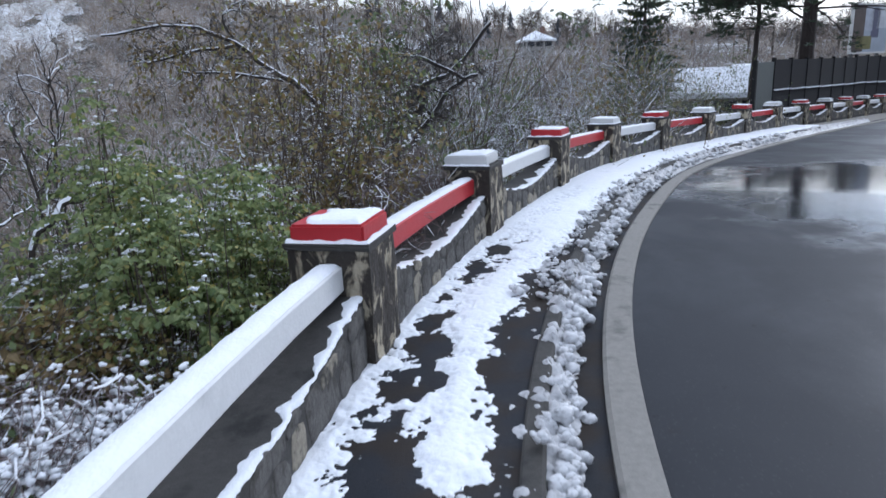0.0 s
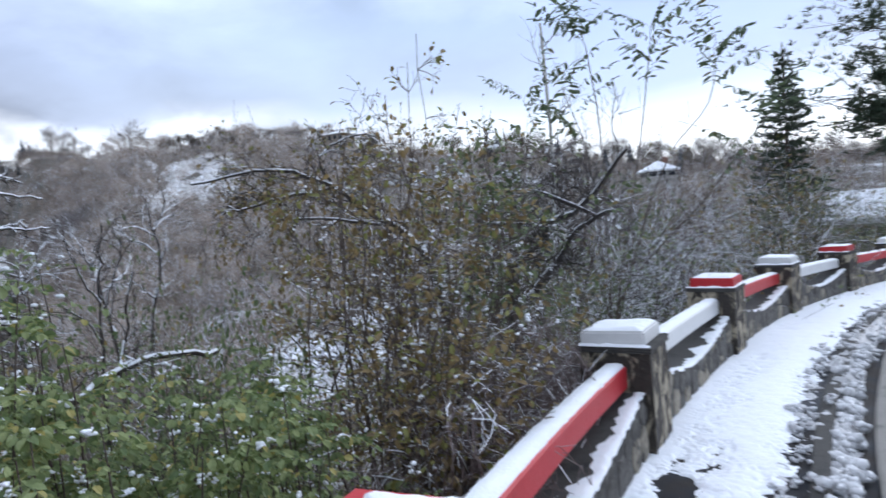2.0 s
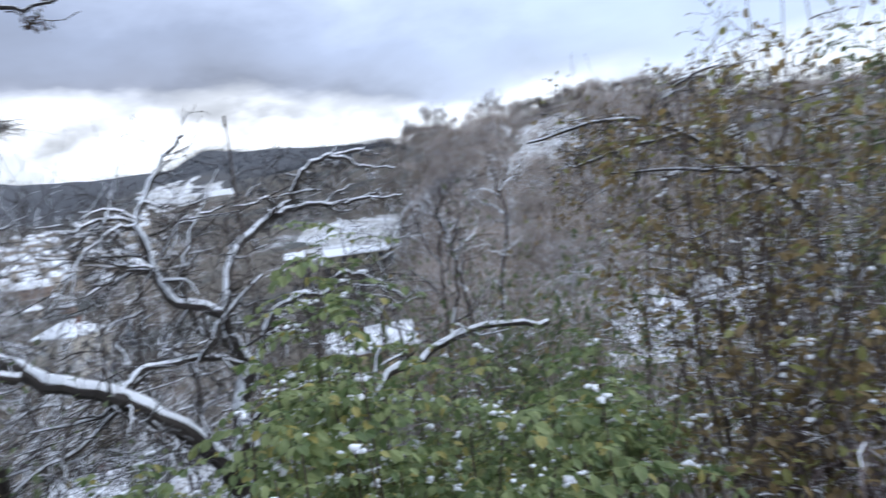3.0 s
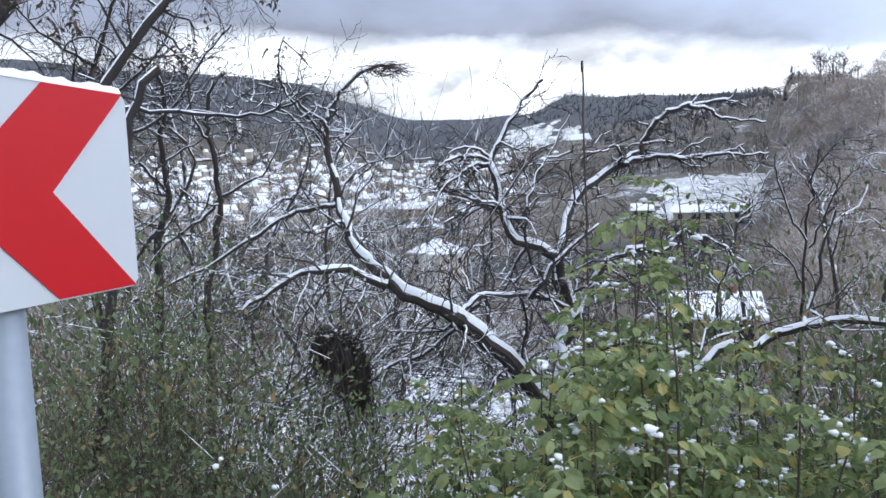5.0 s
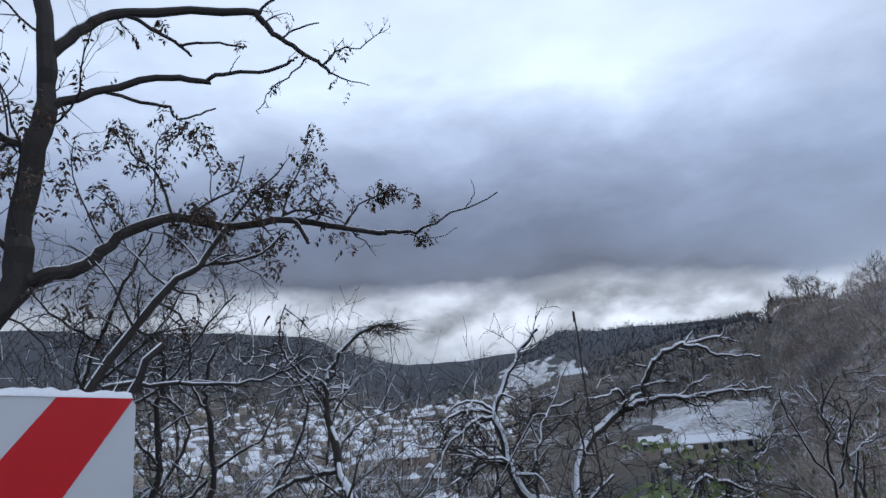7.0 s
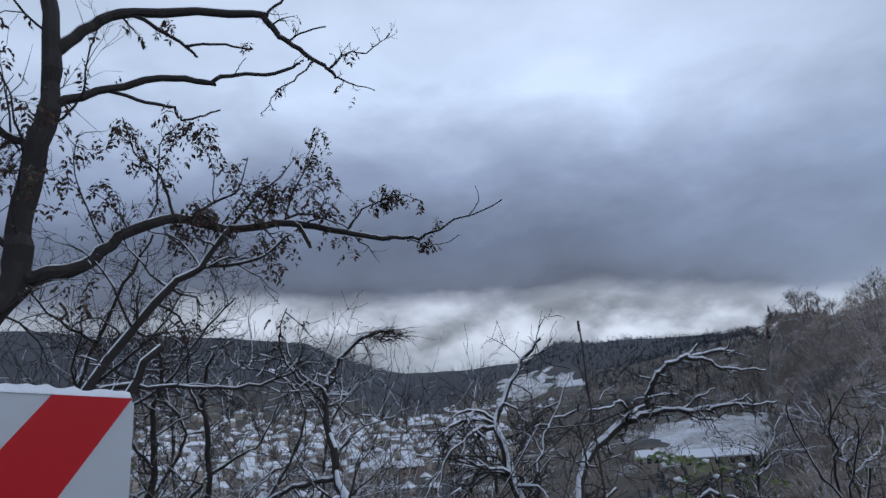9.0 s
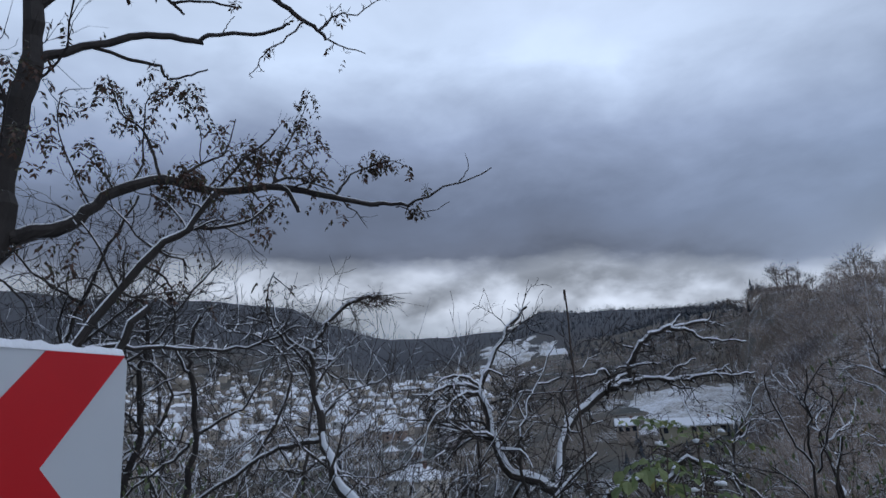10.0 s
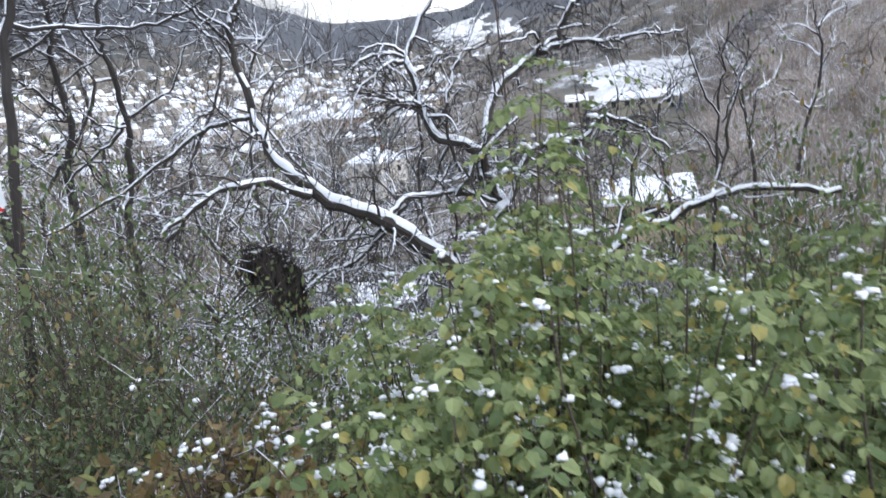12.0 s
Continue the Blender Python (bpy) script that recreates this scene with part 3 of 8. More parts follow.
def pier(n):
    red = n % 2 == 1
    rng = random.Random(500 + n)
    p, h = line_point(n)
    ob = thing("parapet_pier", p, ("red" if red else "white") + "-capped weathered stone parapet pier dusted with snow", "pier", "piers of the roadside parapet", -h)
    w = 0.215
    shaft = bevelled((-w, -w, -0.6), (w, w, 0.612), 0.0, 0.006, rng, 5)
    part("shaft", shaft, PIER, ob)
    band = bevelled((-w - 0.010, -w - 0.010, 0.610), (w + 0.010, w + 0.010, 0.645), 0.010, 0.003, rng, 3)
    part("cornice", band, DARK_CONCRETE, ob, "dark grimy concrete cornice")
    tilt = rng.uniform(-1.2, 1.2)
    k = 0.195
    cap = part("cap", bevelled((-k, -k, 0.64), (k, k, 0.735), 0.012), RED if red else WHITE, ob, ("red" if red else "white") + " painted concrete cap")
    cap.rotation_euler = (0, radians(tilt), 0)
    part("snow_cover", snow_slab(-k + 0.012, k - 0.012, -k + 0.012, k - 0.012, 0.733, 0.022, rng, 0.75 if n == 1 else 1.0), SNOW, cap, "thin fresh snow", True)
    rim = Geo()
    for a in range(4):
        if rng.random() < 0.85:
            rim_strip(rim, pose(0, 0, 0, 0, 0, 90 * a), k + 0.001, w + 0.009, -w, w, 0.645, rng)
    part("ledge_snow", rim, SNOW, ob, "snow lying along the cornice", True)
    return ob


def snow_slab(x0, x1, y0, y1, z, thick, rng, cover):
    """Snow lying on a flat top: uneven, thin at the rim, gone in places."""
    g, n = Geo(), 34
    seed = rng.uniform(0, 90)
    for i in range(n + 1):
        for j in range(n + 1):
            u, v = i / n, j / n
            edge = min(u, 1 - u, v, 1 - v)
            x, y = x0 + (x1 - x0) * u, y0 + (y1 - y0) * v
            q = noise.noise((x * 7 + seed, y * 7, 0.0))
            hgt = thick * min(1.0, edge * (9 + 6 * noise.noise((x * 30, y * 30, seed)))) * (0.8 + 0.5 * q) + 0.004 * noise.noise((x * 55 + seed, y * 55, 3.0)) * min(1.0, edge * 6)
            if cover < 1.0 and u + 0.30 * q + 0.10 * noise.noise((x * 40, y * 40, seed)) < 0.17:
                hgt = -0.006
            g.v.append((x, y, z + hgt if edge > 0 else z - 0.003))
    g.f = [(i * (n + 1) + j, (i + 1) * (n + 1) + j, (i + 1) * (n + 1) + j + 1, i * (n + 1) + j + 1) for i in range(n) for j in range(n)]
    return g


def rim_strip(g, m, x0, x1, y0, y1, z, rng):
    n = 10
    k = len(g.v)
    for i in range(n + 1):
        y = y0 + (y1 - y0) * i / n
        hh = 0.014 * rng.uniform(0.3, 1.2)
        for x, dz in ((x0, hh * 1.3), ((x0 + x1) / 2, hh), (x1 - 0.002, 0.001)):
            g.v.append(tuple(m @ Vector((x, y, z + dz))))
    g.f += [(k + i * 3 + j, k + i * 3 + j + 1, k + i * 3 + j + 4, k + i * 3 + j + 3) for i in range(n) for j in range(2)]


def wall_top(f):
    """Height of the stone wall between two piers: it sags to the middle."""
    return 0.375 - 0.15 * math.sin(math.pi * min(1, max(0, f))) ** 1.1


def bay(n):
    """The stone wall and the painted beam between pier n and the next one."""
    red = n % 2 == 1
    rng = random.Random(900 + n)
    p, h = line_point(n + 0.5)
    inv = pose(*p, 0, 0, -h).inverted()
    ob = thing("parapet_wall", p, "low rubble-stone wall with a sagging snow-edged top", "wall", "walls of the roadside parapet", -h)
    core, cold = Geo(), Geo()
    m = 120 if n < 4 else 44
    f0 = 0.20 / BAY
    k = 8
    for i in range(m + 1):
        f = f0 + (1 - 2 * f0) * i / m
        zt = wall_top((f - f0) / (1 - 2 * f0)) + 0.008 * noise.noise((n * 3 + f * 9, 0, 0))
        for off, z in ((0.165, -0.5), (0.165, zt - 0.02), (0.145, zt), (-0.13, zt), (-0.15, zt - 0.02), (-0.15, -0.9)):
            core.v.append(tuple(inv @ line_point(n + f, off, z)[0]))
        q = noise.noise((n * 5 + f * 14, 1, 0))
        q2 = noise.noise((n * 5 + f * 31, 4, 0))
        q3 = noise.noise((n * 5 + f * 75, 8, 0))
        wide = max(0.006, (0.085 if n else 0.040) + 0.10 * q + 0.05 * q2)
        q4 = noise.noise((n * 5 + f * 170, 6, 0))
        lip = 0.163 - max(0.0, 0.03 * q2) + 0.008 * q3 + 0.008 * q4
        for off, z in ((lip + 0.004, zt - 0.006 - 0.012 * max(0.0, q + q3) + 0.012 * q4), (lip, zt + 0.005 + 0.005 * q3), (lip - wide * 0.4, zt + 0.010 + 0.006 * q2), (lip - wide, zt + 0.001)):
            cold.v.append(tuple(inv @ line_point(n + f, off, z)[0]))
    core.f = [(i * 6 + j, i * 6 + j + 1, i * 6 + j + 7, i * 6 + j + 6) for i in range(m) for j in range(5)]
    cold.f = [(i * 4 + j, i * 4 + j + 1, i * 4 + j + 5, i * 4 + j + 4) for i in range(m) for j in range(3)]
    part("wall_core", core, MORTAR, ob, "dark mortared wall body")
    part("ledge_snow", cold, SNOW, ob, "snow along the wall top", True)
    lay_stones(ob, n, inv, rng)
    # painted beam
    beam = Geo()
    for f in (f0, 0.3, 0.5, 0.7, 1 - f0):
        for off, z in ((0.075, 0.40), (0.08, 0.407), (0.08, 0.523), (0.072, 0.53), (-0.040, 0.53), (-0.048, 0.522), (-0.048, 0.407), (-0.040, 0.40)):
            beam.v.append(tuple(inv @ line_point(n + f, off - 0.01, z)[0]))
    beam.f = [(i * 8 + j, i * 8 + (j + 1) % 8, i * 8 + 8 + (j + 1) % 8, i * 8 + 8 + j) for i in range(4) for j in range(8)]
    beam.f += [tuple(range(7, -1, -1)), tuple(range(32, 40))]
    rail = thing("parapet_beam", p, ("red" if red else "white") + "-painted concrete beam between two parapet piers", "beam", "beams of the roadside parapet", -h)
    part("beam", beam, RED if red else WHITE, rail)
    top = Geo()
    cover = 1.0 if red else 0.85
    m = 46
    for i in range(m + 1):
        f = f0 + 0.004 + (1 - 2 * f0 - 0.008) * i / m
        q = noise.noise((n * 7 + f * 22, 2, 0))
        rim = 0.012 * noise.noise((n * 7 + f * 60, 5, 0))
        hh = 0.020 * (1 + 0.7 * q) * cover
        for off, z in ((0.066 + rim, 0.529), (0.052 + rim, 0.531 + hh * 0.8), (0.02, 0.532 + hh), (-0.036, 0.531 + hh * 0.7), (-0.053, 0.527)):
            top.v.append(tuple(inv @ line_point(n + f, off - 0.008, z)[0]))
    top.f = [(i * 5 + j, i * 5 + j + 1, i * 5 + j + 6, i * 5 + j + 5) for i in range(m) for j in range(4)]
    part("snow_cover", top, SNOW, rail, "snow lying on the beam", True)


def lay_stones(ob, n, inv, rng):
    """Rubble stones set proud in the road side of the wall."""
    x = 0.10
    while x < 0.90:
        w = rng.uniform(0.05, 0.085)
        f = x + w / 2
        zt = wall_top((x - 0.07) / 0.86)
        z = 0.0
        while z < zt - 0.05:
            hgt = min(rng.uniform(0.10, 0.24), zt - z)
            if hgt > 0.05:
                c, hd = line_point(n + f + rng.uniform(-0.01, 0.01), 0.158, z + hgt / 2)
                st = part("stone", rng.choice(STONES), None, ob)
                st.matrix_basis = inv @ pose(*c, 0, 0, -hd) @ Matrix.Rotation(rng.uniform(-0.25, 0.25), 4, "X") @ Matrix.Diagonal((rng.uniform(0.012, 0.022), w * BAY * 0.99, hgt * 0.99, 1))
            z += hgt
        x += w


for n in range(FIRST + 1, LAST):
    pier(n)
    bay(n)


# ---------------------------------------------------------------- snow on the footpath
def snow_sheet(name, n0, n1, step, offs, height, material, label):
    g = Geo()
    ns = np.arange(n0, n1 + 1e-6, step)
    k = len(offs)
    for n in ns:
        base, hd = line_point(float(n))
        a = radians(hd)
        for off in offs:
            x, y = base.x + math.cos(a) * off, base.y - math.sin(a) * off
            g.v.append((x, y, base.z + height(float(n) * BAY, off)))
    g.f = [(i * k + j, i * k + j + 1, i * k + k + j + 1, i * k + k + j) for i in range(len(ns) - 1) for j in range(k - 1)]
    return tagged(part(name, g, material, smooth=True), label, "snow", kind="stuff")


def lumps(x, y, size, seed):
    """Rounded clods: high in the middle of each cell, low between cells."""
    d = noise.voronoi((x / size, y / size, seed), distance_metric="DISTANCE", exponent=2.5)[0]
    return math.sqrt(max(0.0, 1.0 - (1.25 * d[0]) ** 2)) * smooth(0.0, 0.30, d[1] - d[0])


def path_place(x, y):
    """Distance along the parapet and out from it."""
    best = min((((line_point(n)[0] - Vector((x, y, line_point(n)[0].z))).length, n) for n in np.arange(0.2, 4.0, 0.01)))
    return float(best[1]) * BAY, best[0]


WORN = [(*path_place(x, y), r) for x, y, r in ((-0.02, 3.02, 0.14), (0.06, 2.75, 0.17), (0.18, 4.05, 0.09), (0.45, 3.75, 0.08), (0.65, 6.1, 0.10), (0.42, 5.6, 0.09), (0.75, 5.37, 0.07))]


def trodden(s, off):
    """Snow left on the footpath: thick by the wall, worn through in patches and prints."""
    big = noise.noise((s * 0.75, off * 1.9, 1.7))
    mid = noise.noise((s * 3.1, off * 4.2, 4.1))
    fine = noise.noise((s * 10, off * 11, 7.7))
    tiny = noise.noise((s * 27, off * 30, 9.1)) + 0.7 * noise.noise((s * 64, off * 66, 2.3))
    prints = lumps(s, off, 0.34, 3.3)
    h = 0.004 + 0.015 * big + 0.016 * mid + 0.018 * fine + 0.011 * tiny - 0.010 * prints
    h += 0.028 * math.exp(-((off - 0.64 - 0.05 * math.sin(s * 1.3)) / 0.13) ** 2) + 0.022 * math.exp(-((off - 0.18) / 0.09) ** 2)
    h -= 0.030 * smooth(0.82, 0.95, off) + 0.004 * smooth(4.2, 2.5, s)
    h += 0.020 * smooth(4.2, 8.0, s)
    for ws, wo, wr in WORN:
        if abs(s - ws) < 3 * wr:
            h -= 0.030 * math.exp(-((s - ws) / (1.5 * wr)) ** 2 - ((off - wo) / wr) ** 2)
    return (0.020 + 0.25 * (h - 0.020) if h > 0.020 else h) - 0.003


def ploughed(s, off):
    """Clumps of grey slush pushed into the gutter and over the kerb."""
    ridge = math.exp(-((off - 1.11 - 0.02 * math.sin(s * 1.3)) / 0.072) ** 2)
    bend = 0.03 * noise.noise((s * 3.0, off * 3.0, 2.2))
    big = lumps(s + bend, off + bend, 0.16, 1.0)
    mid = lumps(s + 5 + bend, off - bend, 0.09, 2.0)
    rough = noise.noise((s * 14, off * 15, 3.2)) * 0.6 + noise.noise((s * 30, off * 33, 8.0)) * 0.35 + noise.noise((s * 60, off * 62, 5.0)) * 0.15
    floor_z = -0.012 - 0.090 * smooth(1.02, 1.16, off)
    thin = noise.noise((s * 1.7, off * 3.0, 6.0))
    spill = smooth(0.72, 0.86, off) * smooth(1.10, 1.0, off) * (0.050 * big + 0.03 * mid + 0.020 * rough + 0.055 * thin - 0.024)
    h = ridge * (0.030 + 0.055 * big + 0.040 * mid + 0.030 * rough + 0.04 * thin) + spill * 0.7 - 0.024
    return floor_z + h - 0.03 * smooth(7.5, 11.0, s / BAY)


near_offs = [0.16 + 0.0092 * i for i in range(88)]
snow_sheet("footpath_snow", 0.2, 2.9, 0.0036, near_offs, trodden, SNOW, "trodden white snow with bare patches on the footpath")
snow_sheet("footpath_snow", 2.9, 8.6, 0.014, [0.16 + 0.03 * i for i in range(27)], trodden, SNOW, "trodden white snow lying on the footpath")
snow_sheet("footpath_snow", -1.9, 0.2, 0.02, [0.16 + 0.03 * i for i in range(27)], trodden, SNOW, "trodden white snow with bare patches on the footpath")
snow_sheet("slush_ridge", -1.9, 0.2, 0.016, [0.60 + 0.026 * i for i in range(28)], ploughed, SLUSH, "lumpy grey slush pushed against the kerb")
slush_offs = [0.56 + 0.0135 * i for i in range(54)]
snow_sheet("slush_ridge", 0.2, 3.2, 0.0052, slush_offs, ploughed, SLUSH, "lumpy grey slush pushed against the kerb")
snow_sheet("slush_ridge", 3.2, 10.5, 0.014, [0.60 + 0.026 * i for i in range(28)], ploughed, SLUSH, "lumpy grey slush pushed against the kerb")


def slush_clods():
    """Clods of slush thrown up along the kerb: each a knot of rounded lumps."""
    rng = random.Random(64)
    g = Geo()
    n = 0.25
    while n < 7.0:
        far = n > 3.2
        for k in range(2):
            row = rng.random()
            off = rng.gauss(1.14, 0.04) if row < 0.60 else rng.gauss(0.90, 0.065)
            if off > 1.28 or off < 0.74 or (row >= 0.60 and noise.noise((n * 2.2, 3.3, 0)) < -0.05):
                continue
            ground = 0.0 if off < 1.08 else -0.105
            size = (0.026 + 0.052 * rng.random() ** 1.5) * (1.0 if row < 0.60 else 0.62)
            c = line_point(n + rng.uniform(-0.012, 0.012), off, ground + size * rng.uniform(0.15, 0.55) + (0.03 if 1.02 < off < 1.2 else 0.0))[0]
            for m in range(13 if not far else 3):
                d = Vector((rng.gauss(0, 0.42), rng.gauss(0, 0.42), rng.gauss(0.05, 0.28))) * size
                g.blob(tuple(c + d), size * rng.uniform(0.24, 0.66), rng, rng.uniform(0.6, 0.9), 0.30)
        n += 0.019 if not far else 0.026
    tagged(part("slush_clods", g, SLUSH_PALE, smooth=True), "rounded clods of pale slush along the kerb", "slush", kind="stuff")


slush_clods()


# ---------------------------------------------------------------- chevron sign
def chevron_sign():
    turn = math.degrees(math.atan2(-0.593, 0.805))
    at = (-1.85, 3.054, land(-1.85, 3.054))
    z0, z1, length = 1.262 - at[2], 1.746 - at[2], 0.95
    ob = thing("chevron_sign", at, "red and white chevron sign on a galvanised post", "road sign", turn=turn)
    grey = plain("galvanised_steel", (0.30, 0.34, 0.39), 0.55, 0.35, 0.1, 30)
    white = plain("white_sheeting", (0.61, 0.64, 0.67), 0.35, 0.0, 0.04, 6)
    red = plain("red_sheeting", (0.56, 0.010, 0.016), 0.45, 0.0, 0.06, 9)
    board = Geo()
    c = 0.018
    ring = [(c, z0), (length - c, z0), (length, z0 + c), (length, z1 - c), (length - c, z1), (c, z1), (0, z1 - c), (0, z0 + c)]
    board.add([(x, y, z) for y in (0.0, 0.022) for x, z in ring], [tuple(range(7, -1, -1)), tuple(range(8, 16))] + [(j, (j + 1) % 8, 8 + (j + 1) % 8, 8 + j) for j in range(8)])
    panel = part("panel", board, white, ob, "white reflective panel")
    zm, hh = (z0 + z1) / 2, (z1 - z0) / 2
    for k in range(2):
        g = Geo()
        u = 0.475 * k
        e = 0.004
        pts = [(u + (0.012 if k == 0 else 0), z1 - e), (u + 0.235, z1 - e), (u + 0.235 + hh * 0.95, zm), (u + 0.235, z0 + e), (u + (0.012 if k == 0 else 0), z0 + e), (u + hh * 0.95, zm)]
        g.add([(x, y, z) for y in (0.024, 0.0262) for x, z in pts], [(6, 7, 8, 11), (8, 9, 10, 11)] + [(j, (j + 1) % 6, 6 + (j + 1) % 6, 6 + j) for j in range(6)])
        part("chevron", g, red, panel, "red chevron pointing along the bend")
    post = Geo()
    post.tube([(0.325, -0.035, -0.5), (0.325, -0.035, 0.6), (0.325, -0.035, z1 - 0.05)], [0.042] * 3, 16)
    part("post", post, grey, ob, "grey galvanised post", True)
    for z in (z0 + 0.08, z1 - 0.1):
        part("clamp", bevelled((0.27, -0.085, z - 0.015), (0.38, 0.0, z + 0.015), 0.004), grey, ob)
    rng = random.Random(3)
    top = Geo()
    n = 40
    for i in range(n + 1):
        x = 0.012 + (length - 0.024) * i / n
        hgt = 0.010 + 0.010 * rng.random()
        for y, z in ((-0.002, 0.0), (0.004, hgt), (0.018, hgt), (0.0245, -0.002)):
            top.v.append((x, y, z1 + z - 0.001))
    top.f = [(i * 4 + j, i * 4 + j + 1, i * 4 + j + 5, i * 4 + j + 4) for i in range(n) for j in range(3)]
    part("snow_cover", top, SNOW, ob, "snow along the top edge", True)


chevron_sign()


# ---------------------------------------------------------------- growing plants
def grow(wood, cold, tips, rng, p, d, length, r, depth, kids, spread=0.8, curl=0.22, lift=0.05, sides=None, sparse=0.75, fine=0, thin=0.0016):
    """A wandering, tapering branch and its side branches."""
    n = (fine or 2, 4, 7, 12)[min(depth, 3)]
    curl *= (1.0, 0.9, 0.8, 0.75)[min(depth, 3)]
    lift *= (1.0, 0.9, 0.6, 0.4)[min(depth, 3)]
    pts, rad = [Vector(p)], [r]
    d = Vector(d).normalized()
    for i in range(n):
        d = (d + Vector([rng.gauss(0, curl) for _ in range(3)]) + Vector((0, 0, lift))).normalized()
        pts.append(pts[-1] + d * length / n)
        rad.append(max(thin * 0.7, r * (1 - 0.75 * (i + 1) / n)))
    wood.tube(pts, rad, sides or (3, 3, 4, 7)[min(depth, 3)], cap=depth > 1)
    if cold is not None and r > 0.0055:
        cold.snow_on(pts, rad, rng, sparse, 1.3)
    tips.append((pts[-1], d, depth))
    if depth == 0:
        tips.append((pts[1], d, 0))
        return
    for k in range(kids[0]):
        t = rng.uniform(0.25, 1.0)
        i = min(n - 1, int(t * n))
        q = pts[i].lerp(pts[i + 1], t * n - i)
        axis = (pts[i + 1] - pts[i]).normalized()
        away = axis.orthogonal().normalized()
        away.rotate(Matrix.Rotation(rng.uniform(0, 6.283), 3, axis))
        nd = axis + away * rng.uniform(0.6, 1.3) * spread
        grow(wood, cold, tips, rng, q, nd, length * rng.uniform(0.35, 0.68) * (1.15 - 0.4 * t), max(thin, rad[i] * rng.uniform(0.5, 0.75)), depth - 1, kids[1:], spread, curl, lift, None, sparse, fine, thin)


def curve(pts, rng, per=4, wob=0.02):
    """Smooth a limb's bends and give it a little crookedness."""
    ps = [Vector(p) for p in pts]
    out = []
    for i in range(len(ps) - 1):
        p0, p1, p2, p3 = ps[max(0, i - 1)], ps[i], ps[i + 1], ps[min(len(ps) - 1, i + 2)]
        for j in range(per):
            f = j / per
            q = 0.5 * (2 * p1 + (p2 - p0) * f + (2 * p0 - 5 * p1 + 4 * p2 - p3) * f * f + (3 * p1 - p0 - 3 * p2 + p3) * f ** 3)
            out.append(q + Vector([rng.uniform(-wob, wob) for _ in range(3)]))
    return out + [ps[-1]]


def limb(wood, cold, tips, rng, pts, r0, r1, twigs=0, depth=1, kids=(4, 3), length=0.5, fat=1.0, base=(0, 0, 0), lift=0.06, curl=0.36, thin=0.0026):
    """A main limb laid along a few points, with twigs along it."""
    reach = sum((Vector(q) - Vector(p)).length for p, q in zip(pts, pts[1:])) / (len(pts) - 1)
    line = curve([Vector(p) - Vector(base) for p in pts], rng, 4, min(0.02, 0.06 * reach))
    n = len(line)
    rad = [r0 + (r1 - r0) * (i / (n - 1)) ** 0.8 for i in range(n)]
    wood.tube(line, [r * rng.uniform(0.92, 1.08) for r in rad], 8)
    if cold is not None:
        cold.snow_on(line, rad, rng, 0.96, fat)
    for k in range(twigs):
        t = rng.uniform(0.15, 1.0)
        i = min(n - 2, int(t * (n - 1)))
        axis = (line[i + 1] - line[i]).normalized()
        away = axis.orthogonal().normalized()
        away.rotate(Matrix.Rotation(rng.uniform(0, 6.283), 3, axis))
        if lift < 0 and away.z > 0 and rng.random() < 0.6:
            away.z = -away.z
        grow(wood, cold if fat > 0.5 else None, tips, rng, line[i], axis * 0.5 + away, length * rng.uniform(0.5, 1.2), min(0.014, max(0.006, rad[i] * 0.4)), depth, kids, 0.95, curl, lift, None, 0.45, 3, thin)


def pinnate(leaves, stalk, rng, p, d, length, pairs, size, droop=0.3, narrow=0.45, fine=False):
    """A feathered leaf: leaflets in pairs along a stalk."""
    p, d = Vector(p), Vector(d).normalized()
    pts = [p]
    for i in range(pairs):
        d = (d + Vector((0, 0, -droop / pairs)) + Vector([rng.gauss(0, 0.05) for _ in range(3)])).normalized()
        pts.append(pts[-1] + d * length / pairs)
    if stalk is not None:
        stalk.tube(pts[::2] if len(pts) > 4 else pts, [0.0012] * len(pts[::2] if len(pts) > 4 else pts), 3, cap=False)
    side = d.cross(Vector((0, 0, 1)))
    side = side.normalized() if side.length > 0.1 else Vector((1, 0, 0))
    put = leaves.leaf if fine else leaves.blade
    for i in range(1, pairs + 1):
        for s in (-1, 1):
            k = size * rng.uniform(0.6, 1.2)
            ld = side * s + d * rng.uniform(0.1, 0.7) + Vector((0, 0, rng.uniform(-0.9, 0.15)))
            put(pts[i], ld, Vector((rng.gauss(0, 0.55), rng.gauss(0, 0.55), 1)), k, k * narrow * rng.uniform(1.0, 1.35))
    put(pts[-1], d, Vector((0.2, 0, 1)), size, size * narrow * 1.2)


